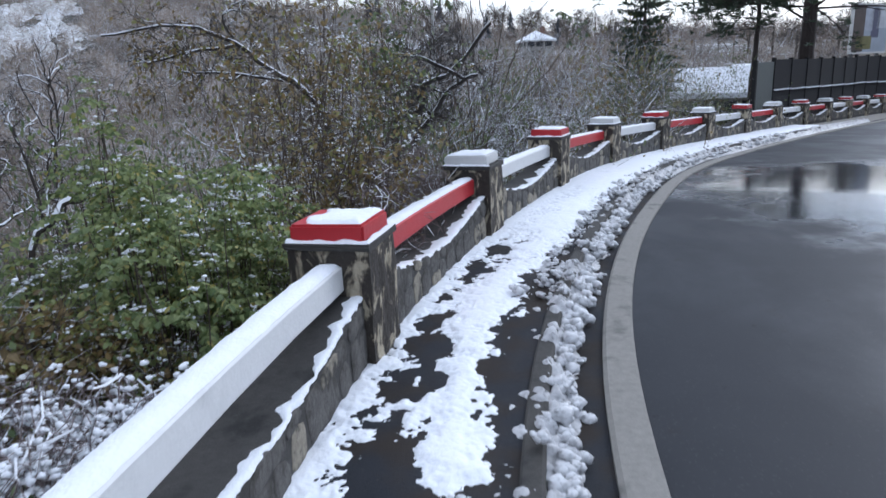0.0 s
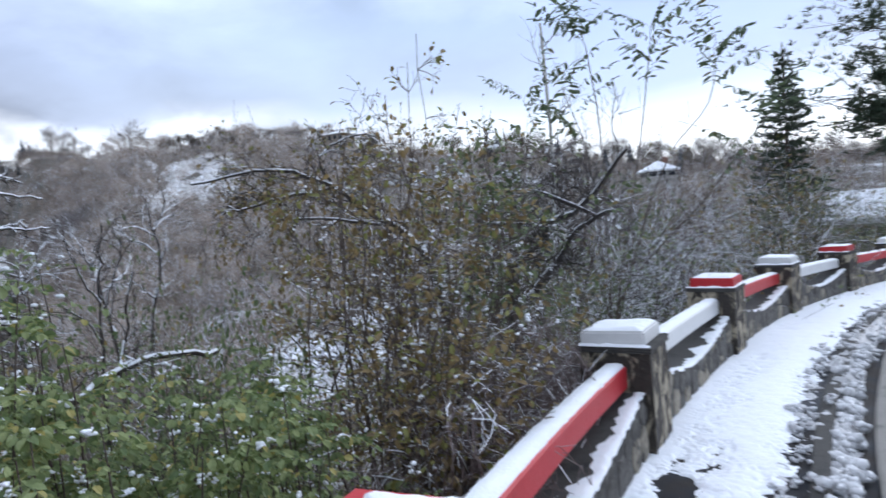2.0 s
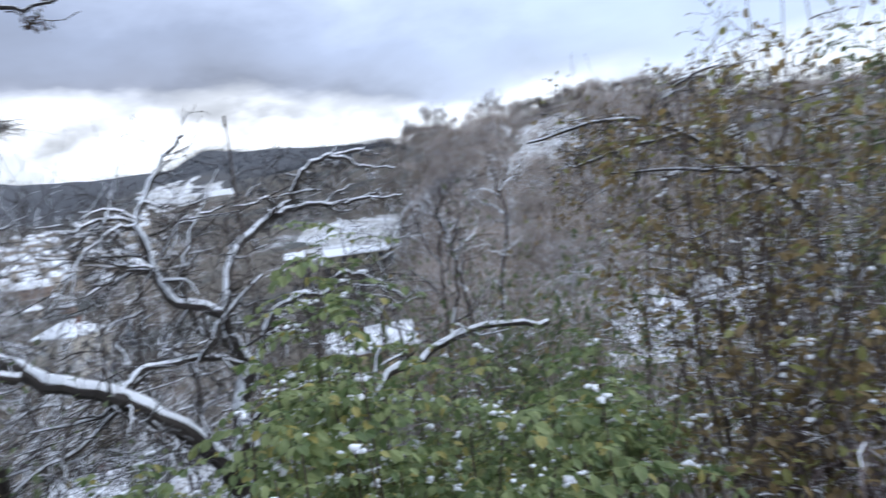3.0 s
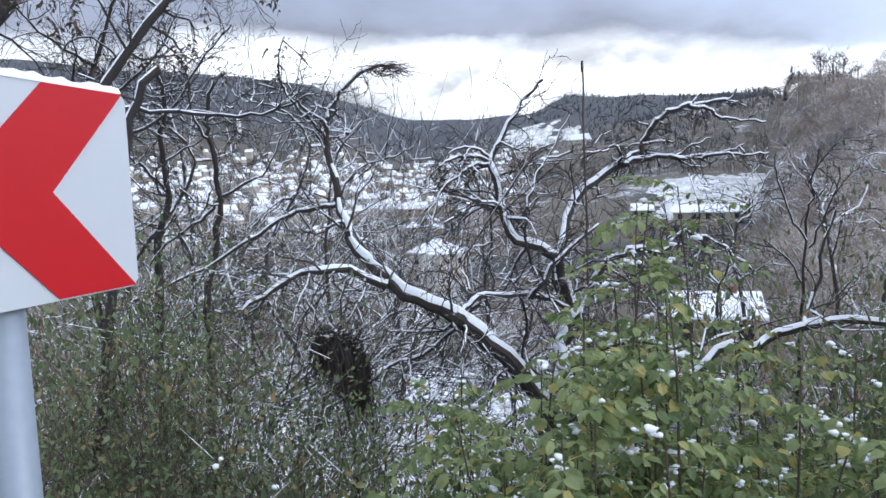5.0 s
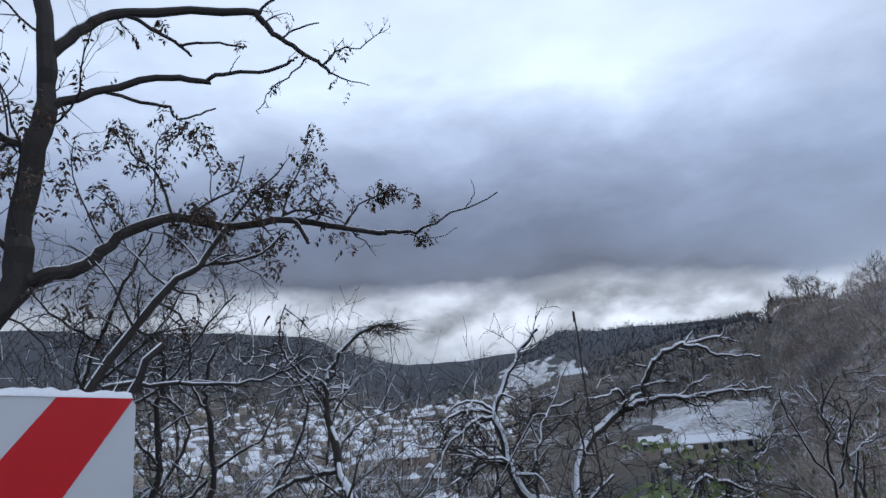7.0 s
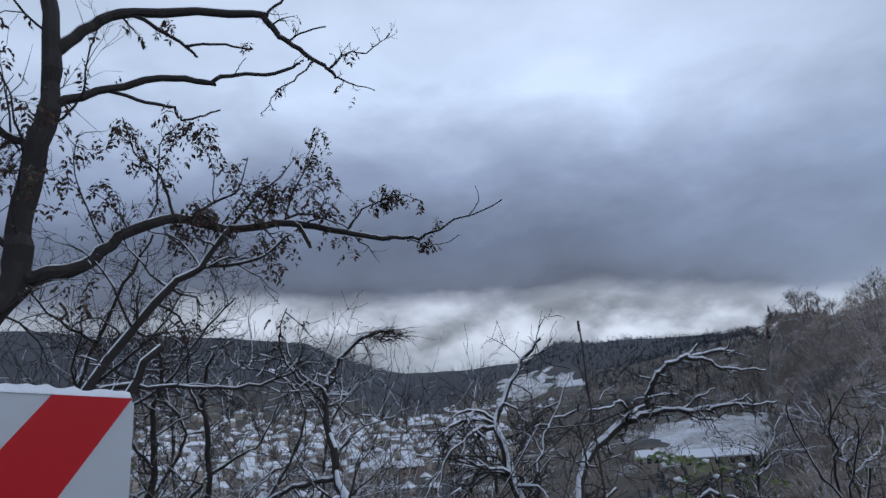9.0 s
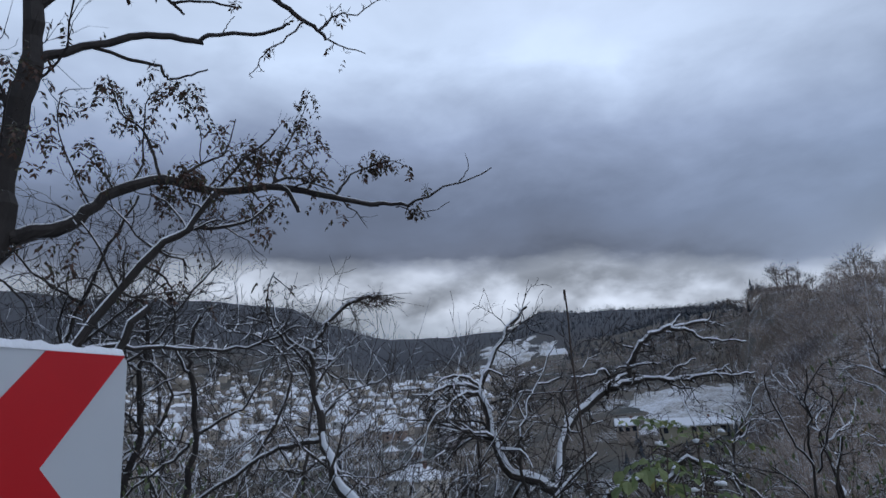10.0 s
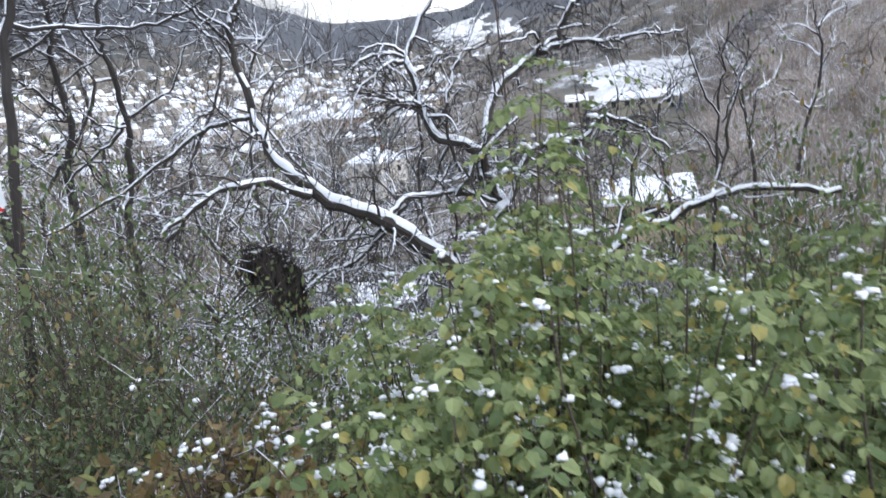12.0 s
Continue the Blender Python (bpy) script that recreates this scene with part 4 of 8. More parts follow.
def shrub(name, at, label, seed, stems, height, depth, kids, twig, lean=0.5, r=0.014, leaf=None, leaf_per=0, leaf_size=0.03, cold=True, blobs=0, fine=False, spread=0.85, lift=0.06, curl=0.2, group="shrubs on the slope"):
    """A many-stemmed shrub, with or without leaves, carrying some snow."""
    rng = random.Random(seed)
    wood, snow, green, tips = Geo(), Geo() if cold else None, Geo(), []
    for k in range(stems):
        a = rng.uniform(0, 6.283)
        d = Vector((math.cos(a) * lean * rng.random() * 1.5, math.sin(a) * lean * rng.random() * 1.5, 1))
        grow(wood, snow, tips, rng, (math.cos(a) * 0.12, math.sin(a) * 0.12, -0.3), d, height * rng.uniform(0.7, 1.1), r * rng.uniform(0.7, 1.3), depth, kids, spread, curl, lift, None, 0.6)
    ob = thing(name, at, label, "shrub", group)
    tagged(part("stem", wood, twig, ob), kind="stuff")
    if cold:
        for k in range(blobs):
            p = rng.choice(tips)[0]
            snow.blob(p, rng.uniform(0.007, 0.017), rng, 0.8)
        tagged(part("snow_cover", snow, SNOW, ob, "snow caught on the twigs", True), kind="stuff")
    if leaf:
        for p, d, dep in tips:
            if dep > 1:
                continue
            for k in range(leaf_per):
                q = p + Vector([rng.gauss(0, 0.05) for _ in range(3)])
                ld = d + Vector([rng.gauss(0, 0.7) for _ in range(3)])
                (green.leaf if fine else green.blade)(q, ld, Vector((rng.gauss(0, 0.5), rng.gauss(0, 0.5), 1)), leaf_size * rng.uniform(0.6, 1.2), leaf_size * rng.uniform(0.4, 0.65))
        tagged(part("foliage", green, leaf, ob), kind="stuff")
    return ob


def bush_of_shoots(at, seed, shoots, size, top, label):
    """Robinia suckers with fresh green feathered leaves and lumps of snow."""
    rng = random.Random(seed)
    wood, green, snow = Geo(), Geo(), Geo()
    for k in range(shoots):
        x, y = (max(-1.7, min(1.7, rng.gauss(0, 1))) * v for v in size)
        foot = Vector((x * 0.6, y * 0.6, -0.2))
        z = top * (1.05 - 0.42 * rng.random() ** 1.6) * (1 - 0.10 * ((x / size[0]) ** 2 + (y / size[1]) ** 2) ** 0.5)
        tip = Vector((x, y, max(0.3, z)))
        mid = (foot + tip) / 2 + Vector([rng.uniform(-0.12, 0.12) for _ in range(3)])
        line = curve([foot, mid, tip], rng, 4, 0.01)
        wood.tube(line, [0.009 - 0.0009 * i for i in range(len(line))], 4, cap=False)
        for j in range(rng.randint(9, 14)):
            t = 1 - 0.38 * rng.random() ** 1.3
            i = min(len(line) - 2, int(t * (len(line) - 1)))
            p = line[i].lerp(line[i + 1], t * (len(line) - 1) - i)
            a = rng.uniform(0, 6.283)
            pinnate(green, green, rng, p, (math.cos(a), math.sin(a), rng.uniform(0.0, 0.7)), rng.uniform(0.15, 0.27), rng.randint(5, 7), rng.uniform(0.026, 0.046), 0.8, 0.58, True)
            if rng.random() < 0.30:
                q = p + Vector((math.cos(a) * 0.06, math.sin(a) * 0.06, 0.03))
                along = Vector((math.cos(a), math.sin(a), rng.uniform(-0.2, 0.4)))
                for m in range(rng.randint(2, 9)):
                    snow.blob(q + along * rng.gauss(0, 0.022) + Vector((rng.gauss(0, 0.008), rng.gauss(0, 0.008), rng.gauss(0, 0.004))), 0.004 + 0.010 * rng.random() ** 1.6, rng, rng.uniform(0.45, 0.75), 0.45)
    for k in range(shoots // 3):
        x, y = rng.gauss(0, 0.8) * size[0], rng.gauss(0, 0.8) * size[1]
        grow(wood, snow, [], rng, (x * 0.5, y * 0.5, top * 0.35), (x + rng.gauss(0, 0.5), y + rng.gauss(0, 0.5), 0.7), rng.uniform(0.35, 0.65), 0.0075, 1, (5,), 0.9, 0.34, 0.02, 4, 0.95, 3)
    ob = thing("robinia_bush", at, label, "bush", "green bushes by the parapet")
    tagged(part("stem", wood, TWIG_DARK, ob), kind="stuff")
    tagged(part("foliage", green, LEAF, ob, "fresh green feathered leaves"), kind="stuff")
    tagged(part("snow_cover", snow, SNOW, ob, "lumps of snow on the leaves", True), kind="stuff")
    return ob


def on_land(x, y, dz=0.0):
    return (x, y, land(x, y) + dz)


# ---------------------------------------------------------------- the snow-laden old tree
def snowy_tree():
    rng = random.Random(21)
    base = (-4.36, 5.60, land(-4.36, 5.60))
    wood, snow, tips = Geo(), Geo(), []
    def lay(pts, r0, r1, twigs, **kw):
        high = pts[0][2] > 1.3
        if high:
            kw = {"length": 0.42, "depth": 1, "lift": -0.06, **kw}
        limb(wood, snow, tips, rng, pts, r0, r1, int(twigs * 1.9), base=base, **{"kids": (6, 4), "length": 0.75, "depth": 2, "curl": 0.42, "lift": -0.07, "thin": 0.003, **kw})
    lay([(-4.30, 5.60, base[2] - 0.3), (-4.34, 5.60, -1.2), (-4.37, 5.56, -0.52)], 0.13, 0.11, 0)
    lay([(-4.37, 5.56, -0.52), (-4.45, 5.41, -0.07), (-4.52, 5.00, 0.39), (-4.60, 4.77, 0.57), (-4.89, 4.48, 0.73), (-5.34, 4.28, 0.99), (-5.76, 4.21, 1.39)], 0.075, 0.034, 9, fat=1.1)
    lay([(-5.76, 4.21, 1.39), (-5.87, 4.16, 1.82), (-5.87, 4.16, 2.08), (-5.95, 4.26, 2.31), (-5.91, 4.49, 2.53), (-5.85, 4.79, 2.61)], 0.034, 0.012, 8, depth=1)
    lay([(-4.90, 4.41, 0.75), (-4.88, 4.02, 0.90), (-4.91, 3.68, 0.85), (-4.83, 3.34, 0.65)], 0.032, 0.014, 9)
    lay([(-5.76, 4.20, 1.36), (-5.89, 3.94, 1.33), (-6.02, 3.64, 1.21), (-6.22, 3.08, 0.84), (-6.27, 2.43, 0.58)], 0.022, 0.010, 10, length=0.6)
    lay([(-4.38, 5.54, -0.52), (-4.41, 5.60, -0.10), (-4.51, 5.74, 0.25), (-4.54, 5.88, 0.45)], 0.070, 0.050, 3)
    lay([(-4.54, 5.88, 0.45), (-4.59, 5.80, 0.68), (-4.65, 5.69, 0.95), (-4.78, 5.42, 1.09), (-4.90, 5.38, 1.36), (-5.02, 5.37, 1.69)], 0.042, 0.026, 9, fat=1.2)
    lay([(-5.02, 5.37, 1.69), (-5.12, 5.64, 2.11), (-5.10, 5.90, 2.37)], 0.022, 0.010, 6)
    lay([(-4.63, 5.72, 0.72), (-4.98, 6.12, 1.33), (-5.06, 6.56, 1.60), (-5.03, 6.80, 1.74), (-4.98, 6.86, 1.93), (-4.94, 6.95, 2.03), (-4.89, 7.09, 2.11), (-4.84, 7.31, 2.14), (-4.80, 7.56, 2.17)], 0.038, 0.012, 10, fat=0.9, length=0.3, lift=-0.12)
    # forked, finger-like ends of the crooked limb
    lay([(-4.80, 7.54, 2.165), (-4.78, 7.59, 2.20), (-4.75, 7.61, 2.27)], 0.010, 0.004, 0)
    lay([(-4.80, 7.54, 2.165), (-4.76, 7.63, 2.15), (-4.72, 7.69, 2.11)], 0.008, 0.004, 0)
    lay([(-4.86, 7.20, 2.12), (-4.80, 7.34, 2.09), (-4.75, 7.43, 2.01), (-4.73, 7.64, 1.99), (-4.70, 7.88, 1.97)], 0.016, 0.006, 3, length=0.12)
    lay([(-4.86, 7.19, 2.12), (-4.86, 7.26, 2.18), (-4.86, 7.33, 2.25)], 0.011, 0.006, 0)
    lay([(-5.00, 6.81, 1.80), (-4.95, 6.95, 1.83), (-4.90, 7.07, 1.82)], 0.012, 0.005, 2, length=0.12)
    lay([(-5.04, 6.56, 1.60), (-4.95, 6.78, 1.68), (-4.87, 7.02, 1.68), (-4.80, 7.32, 1.64)], 0.030, 0.008, 5, length=0.25)
    lay([(-4.88, 7.02, 1.68), (-4.82, 7.28, 1.68), (-4.73, 7.45, 1.71), (-4.65, 7.60, 1.77)], 0.014, 0.005, 4, length=0.13)
    lay([(-4.89, 7.06, 1.68), (-4.85, 7.22, 1.78), (-4.80, 7.38, 1.84)], 0.012, 0.005, 3, length=0.12)
    lay([(-4.80, 7.28, 1.67), (-4.67, 7.45, 1.69), (-4.60, 7.60, 1.68), (-4.55, 7.78, 1.69)], 0.014, 0.005, 4, length=0.14)
    lay([(-4.88, 7.04, 1.67), (-4.85, 7.20, 1.60), (-4.80, 7.30, 1.59)], 0.010, 0.005, 2, length=0.1)
    lay([(-5.02, 6.56, 1.60), (-4.99, 6.57, 1.71), (-4.97, 6.51, 1.80), (-4.96, 6.40, 1.75), (-4.95, 6.18, 1.74)], 0.016, 0.006, 4, length=0.2)
    lay([(-4.55, 4.92, 0.54), (-4.60, 5.06, 0.63), (-4.60, 5.32, 0.64), (-4.58, 5.59, 0.60), (-4.53, 5.90, 0.45)], 0.020, 0.016, 5)
    lay([(-4.53, 5.90, 0.45), (-4.52, 6.11, 0.80), (-4.41, 6.29, 0.93), (-4.34, 6.55, 0.91), (-4.35, 6.71, 1.06), (-4.27, 6.96, 0.98), (-4.16, 7.23, 0.75)], 0.028, 0.010, 16, lift=-0.10, length=0.9)
    lay([(-4.53, 5.47, 0.60), (-4.52, 5.72, 0.91), (-4.54, 6.08, 1.15)], 0.022, 0.010, 5)
    lay([(-5.02, 5.37, 1.69), (-5.19, 5.21, 1.75), (-5.36, 5.01, 1.52)], 0.014, 0.006, 8)
    # drooping side boughs below the fork
    lay([(-5.02, 5.37, 1.69), (-5.01, 5.27, 1.77), (-5.01, 5.17, 1.80), (-5.00, 5.03, 1.77), (-4.98, 4.95, 1.68)], 0.015, 0.005, 4, length=0.3, lift=-0.14)
    lay([(-5.02, 5.36, 1.68), (-5.00, 5.16, 1.73), (-4.97, 4.99, 1.69), (-4.95, 4.86, 1.63), (-4.93, 4.78, 1.48)], 0.015, 0.005, 3, length=0.35, lift=-0.14)
    lay([(-5.01, 5.37, 1.66), (-4.98, 5.18, 1.65), (-4.94, 5.02, 1.55), (-4.90, 4.88, 1.44), (-4.88, 4.80, 1.20)], 0.015, 0.005, 4, length=0.35, lift=-0.14)
    lay([(-5.02, 5.38, 1.70), (-5.00, 5.43, 1.83), (-4.98, 5.52, 1.80), (-4.95, 5.60, 1.76)], 0.011, 0.005, 3, length=0.25)
    lay([(-4.66, 5.56, 0.78), (-4.70, 5.52, 1.14), (-4.72, 5.56, 1.38), (-4.75, 5.66, 1.57), (-4.78, 5.80, 1.75), (-4.80, 5.98, 2.04)], 0.014, 0.004, 5, length=0.3)
    lay([(-4.77, 5.76, 1.69), (-4.78, 5.89, 1.71), (-4.78, 5.99, 1.75)], 0.009, 0.004, 1, length=0.15)
    lay([(-5.87, 4.16, 2.08), (-5.99, 3.95, 2.25), (-6.21, 3.81, 2.64)], 0.013, 0.005, 4, length=0.3)
    lay([(-4.20, 5.72, base[2] - 0.3), (-4.22, 5.72, -1.2), (-4.30, 5.68, -0.35), (-4.41, 5.66, 0.10), (-4.51, 5.74, 0.30)], 0.060, 0.050, 3, fat=1.0)
    lay([(-4.41, 5.62, 0.05), (-4.10, 5.95, 0.30), (-3.85, 6.35, 0.28), (-3.7, 6.8, 0.42)], 0.022, 0.008, 8)
    lay([(-4.60, 5.06, 0.60), (-4.75, 4.75, 0.25), (-4.80, 4.35, 0.10), (-4.85, 3.9, -0.15)], 0.020, 0.008, 8)
    lay([(-5.97, 4.16, 1.98), (-5.99, 4.00, 2.15), (-6.00, 3.87, 2.29), (-6.01, 3.79, 2.45), (-6.01, 3.78, 2.65), (-6.00, 3.84, 2.85)], 0.014, 0.005, 6)
    lay([(-4.79, 5.62, -0.31), (-4.84, 5.53, 0.02), (-4.82, 5.56, 0.44), (-4.88, 5.44, 0.72)], 0.016, 0.006, 6)
    lay([(-4.95, 5.96, 0.47), (-4.96, 5.96, 0.95), (-4.90, 6.07, 1.33), (-4.91, 6.04, 1.66)], 0.016, 0.006, 6)
    lay([(-5.88, 4.07, -0.13), (-5.86, 4.19, 0.18), (-5.86, 4.22, 0.59), (-5.83, 4.37, 0.79)], 0.014, 0.006, 6)
    ob = thing("old_tree", base, "gnarled bare tree with thick snow on its crooked limbs", "tree")
    part("trunk", wood, BARK, ob, "dark wet bark")
    tagged(part("snow_cover", snow, SNOW, ob, "fresh snow on the upper sides", True), kind="stuff")
    # matted tuft of dead twigs at the top of one limb
    tuft = Geo()
    for k in range(150):
        p = Vector((-5.86 + rng.gauss(0, 0.05), 4.67 + rng.gauss(0, 0.10), 2.57 + rng.gauss(0, 0.035))) - Vector(base)
        d = Vector((rng.gauss(0, 0.5), rng.gauss(0.5, 0.9), rng.gauss(-0.1, 0.4)))
        tuft.tube([p, p + d * 0.06, p + d * 0.13 + Vector((0, 0, -0.02))], [0.003, 0.0025, 0.0012], 3, cap=False)
    part("twig_tuft", tuft, TWIG_DARK, ob, "matted tuft of dead twigs")


snowy_tree()


def low_limb():
    """A low bough with a thick line of snow, rising out of the green bushes."""
    rng = random.Random(29)
    base = on_land(-2.95, 5.35)
    wood, snow, tips = Geo(), Geo(), []
    for pts, r0, r1, tw in (([(-2.95, 5.35, base[2] - 0.2), (-2.92, 5.40, 0.05), (-2.76, 5.64, 0.53), (-2.71, 5.85, 0.60), (-2.64, 6.06, 0.67), (-2.50, 6.32, 0.71), (-2.3, 6.7, 0.68)], 0.026, 0.014, 4), ([(-2.80, 5.58, 0.45), (-2.85, 5.75, 0.75), (-2.80, 5.80, 1.05)], 0.010, 0.005, 3), ([(-2.62, 6.1, 0.67), (-2.66, 6.25, 0.95), (-2.60, 6.3, 1.30)], 0.012, 0.005, 5)):
        limb(wood, snow, tips, rng, pts, r0, r1, tw, length=0.4, base=base, fat=1.1)
    ob = thing("low_bough", base, "low dark bough carrying a thick line of snow", "branch")
    part("stem", wood, BARK, ob)
    tagged(part("snow_cover", snow, SNOW, ob, "thick snow along the top", True), kind="stuff")


low_limb()


def hanging_mat():
    """A dark mat of dead vine hanging among the branches."""
    rng = random.Random(8)
    c = (-4.80, 4.02, 0.05)
    g, s = Geo(), Geo()
    for k in range(900):                             # strands laid over the top, then hanging straight down
        a, q = rng.uniform(0, 6.283), rng.random() ** 0.5
        p = Vector((0.11 * math.cos(a) * q, 0.15 * math.sin(a) * q, 0.36 - 0.17 * q * q - 0.10 * math.sin(a) * q + rng.gauss(0, 0.02)))
        out = Vector((math.cos(a), math.sin(a) * 1.1, rng.uniform(-0.1, 0.7)))
        pts = [p, p + out * rng.uniform(0.02, 0.07)]
        drop = rng.uniform(0.16, 0.62) * (0.75 + 0.4 * math.sin(a) * q)
        sway = Vector((rng.gauss(0, 0.025), rng.gauss(0, 0.03), 0))
        for i in range(3):
            pts.append(pts[-1] + Vector((0, 0, -drop / 3)) + sway * (0.4 + 0.3 * i) + Vector((rng.gauss(0, 0.008), rng.gauss(0, 0.008), 0)))
        g.tube(pts, [0.004, 0.0045, 0.004, 0.003, 0.001], 3, cap=False)
        if q < 0.75 and rng.random() < 0.22:
            s.snow_on(pts[:2], [0.006, 0.006], rng, 1.0, 1.4)
    for k in range(60):                              # stiff ends sticking out of the top
        p = Vector((rng.gauss(0, 0.07), rng.gauss(0, 0.10), 0.30))
        d = Vector((rng.gauss(0, 0.5), rng.gauss(0, 0.7), rng.uniform(0.2, 1.0))).normalized()
        g.tube([p, p + d * 0.07, p + d * rng.uniform(0.11, 0.17)], [0.004, 0.003, 0.0015], 3, cap=False)
    g.tube(curve([(0.25, 0.1, -3.0), (0.15, 0.1, -1.2), (0, 0, 0.15)], rng, 4, 0.02), [0.012] * 9, 5)
    ob = thing("vine_mat", c, "dark hanging mat of dead climbing vine", "vine")
    part("stem", g, plain("dead_vine", (0.040, 0.032, 0.028), 0.9, 0, 0.5, 30), ob)
    tagged(part("snow_cover", s, SNOW, ob, "flecks of snow", True), kind="stuff")


hanging_mat()


# ---------------------------------------------------------------- the tall robinia
def robinia():
    rng = random.Random(33)
    base = (-6.05, 0.75, land(-6.05, 0.75))
    wood, snow, tips, leaf = Geo(), Geo(), [], Geo()
    def lay(pts, r0, r1, twigs, fat=0.15, **kw):
        limb(wood, snow, tips, rng, pts, r0, r1, twigs, base=base, fat=fat, **kw)
    lay([(-6.05, 0.75, base[2] - 0.3), (-6.10, 0.95, 0.2), (-6.15, 1.15, 2.16), (-6.28, 1.58, 3.07), (-6.29, 1.60, 3.58), (-6.30, 1.62, 4.06), (-6.31, 1.71, 4.82), (-6.31, 1.70, 5.42), (-6.27, 1.56, 6.40), (-6.22, 1.36, 7.63), (-6.2, 1.5, 9.0)], 0.16, 0.06, 8, length=1.3, depth=2, kids=(4, 3, 2))
    lay([(-6.30, 1.65, 3.20), (-6.40, 2.10, 3.35), (-6.44, 2.37, 3.63), (-6.49, 2.85, 3.86), (-6.50, 3.32, 3.75), (-6.47, 3.93, 3.85), (-6.40, 4.44, 3.72), (-6.28, 4.92, 3.64)], 0.070, 0.024, 7, length=0.4, kids=(3, 2), lift=0.16)
    # the bare end of the long bough
    lay([(-6.28, 4.92, 3.64), (-6.20, 5.20, 3.62), (-6.08, 5.42, 3.70), (-5.88, 6.05, 3.97)], 0.024, 0.006, 2, length=0.18, lift=0.2)
    lay([(-6.00, 5.70, 3.82), (-5.97, 5.82, 3.98), (-5.97, 5.80, 4.15)], 0.007, 0.003, 0)
    lay([(-6.28, 5.10, 3.63), (-6.26, 5.36, 3.56), (-6.20, 5.68, 3.68)], 0.008, 0.003, 2, length=0.1)
    lay([(-6.46, 3.95, 3.85), (-6.42, 4.03, 3.75), (-6.40, 4.12, 3.56)], 0.026, 0.020, 0)
    # crooked leafy shoots standing on it
    shoots = []
    def shoot(pts, r0, twigs, lean=0.0, length=0.34):
        pts = [(x + lean * i, y, z) for i, (x, y, z) in enumerate(pts)]
        line = curve([Vector(p) - Vector(base) for p in pts], rng, 3, 0.012)
        n = len(line)
        wood.tube(line, [r0 * (1 - 0.7 * i / (n - 1)) for i in range(n)], 5)
        shoots.append((line[-1], (line[-1] - line[-2]).normalized(), 0))
        for k in range(twigs):
            i = min(n - 2, int(rng.uniform(0.3, 1.0) * (n - 1)))
            way = (line[i + 1] - line[i]).normalized() + Vector((rng.gauss(0, 0.7), rng.gauss(0.15, 0.7), rng.gauss(0.2, 0.4)))
            grow(wood, None, shoots, rng, line[i], way, length * rng.uniform(0.45, 1.1), 0.0055, 1, (3, 2), 0.9, 0.34, 0.06, None, 0.4, 3, 0.0026)
    shoot([(-6.50, 3.34, 3.76), (-6.50, 3.58, 4.10), (-6.50, 3.83, 4.33), (-6.50, 3.92, 4.45)], 0.016, 5, 0.04)
    shoot([(-6.49, 3.60, 3.80), (-6.48, 3.75, 4.02), (-6.48, 3.92, 4.17)], 0.011, 3, -0.05)
    shoot([(-6.49, 2.90, 3.84), (-6.48, 3.18, 4.04), (-6.46, 3.42, 4.19), (-6.44, 3.51, 4.57)], 0.017, 6, -0.03)
    shoot([(-6.48, 2.82, 3.83), (-6.47, 2.77, 4.06), (-6.46, 2.66, 4.32), (-6.44, 2.47, 4.45), (-6.42, 2.34, 4.80)], 0.017, 6, 0.03)
    shoot([(-6.45, 2.45, 3.66), (-6.42, 2.31, 3.91), (-6.40, 2.09, 4.05)], 0.010, 3, 0.05)
    shoot([(-6.46, 2.54, 3.71), (-6.44, 2.66, 4.01), (-6.42, 2.67, 4.64), (-6.42, 2.76, 4.84)], 0.013, 5, -0.06)
    shoot([(-6.48, 3.18, 4.04), (-6.46, 3.16, 4.45), (-6.44, 2.98, 4.67)], 0.007, 4, 0.04)
    shoot([(-6.47, 3.87, 3.85), (-6.44, 3.96, 4.17), (-6.42, 4.09, 4.42), (-6.40, 4.21, 4.72)], 0.013, 6, 0.03)
    shoot([(-6.47, 3.85, 3.85), (-6.46, 4.02, 3.93), (-6.42, 4.21, 3.90), (-6.38, 4.52, 3.76)], 0.017, 3, 0.0)
    shoot([(-6.38, 4.50, 3.74), (-6.36, 4.66, 3.97), (-6.34, 4.85, 4.07), (-6.30, 5.10, 4.14), (-6.28, 5.26, 4.07)], 0.012, 6, 0.0, 0.2)
    shoot([(-6.42, 4.21, 3.89), (-6.40, 4.27, 4.09), (-6.38, 4.20, 4.30)], 0.008, 4, 0.04)
    shoot([(-6.42, 2.25, 3.52), (-6.36, 2.10, 3.85), (-6.30, 1.98, 4.30), (-6.28, 2.05, 4.55)], 0.010, 5, 0.05)
    # the middle bough, the thin one under it, and a broken twig
    lay([(-6.33, 1.78, 4.89), (-6.42, 2.20, 5.17), (-6.46, 2.76, 5.38), (-6.47, 3.13, 5.36), (-6.47, 3.22, 5.45), (-6.46, 3.79, 5.57), (-6.44, 4.05, 5.70)], 0.046, 0.014, 1, length=0.2)
    lay([(-6.42, 2.18, 5.15), (-6.43, 2.53, 5.06), (-6.43, 2.77, 5.03), (-6.43, 2.81, 4.94), (-6.43, 2.89, 4.89), (-6.43, 3.03, 4.94), (-6.43, 3.23, 5.04)], 0.020, 0.008, 2, length=0.12)
    lay([(-6.46, 3.36, 5.48), (-6.45, 3.41, 5.60), (-6.44, 3.48, 5.70)], 0.006, 0.003, 0)
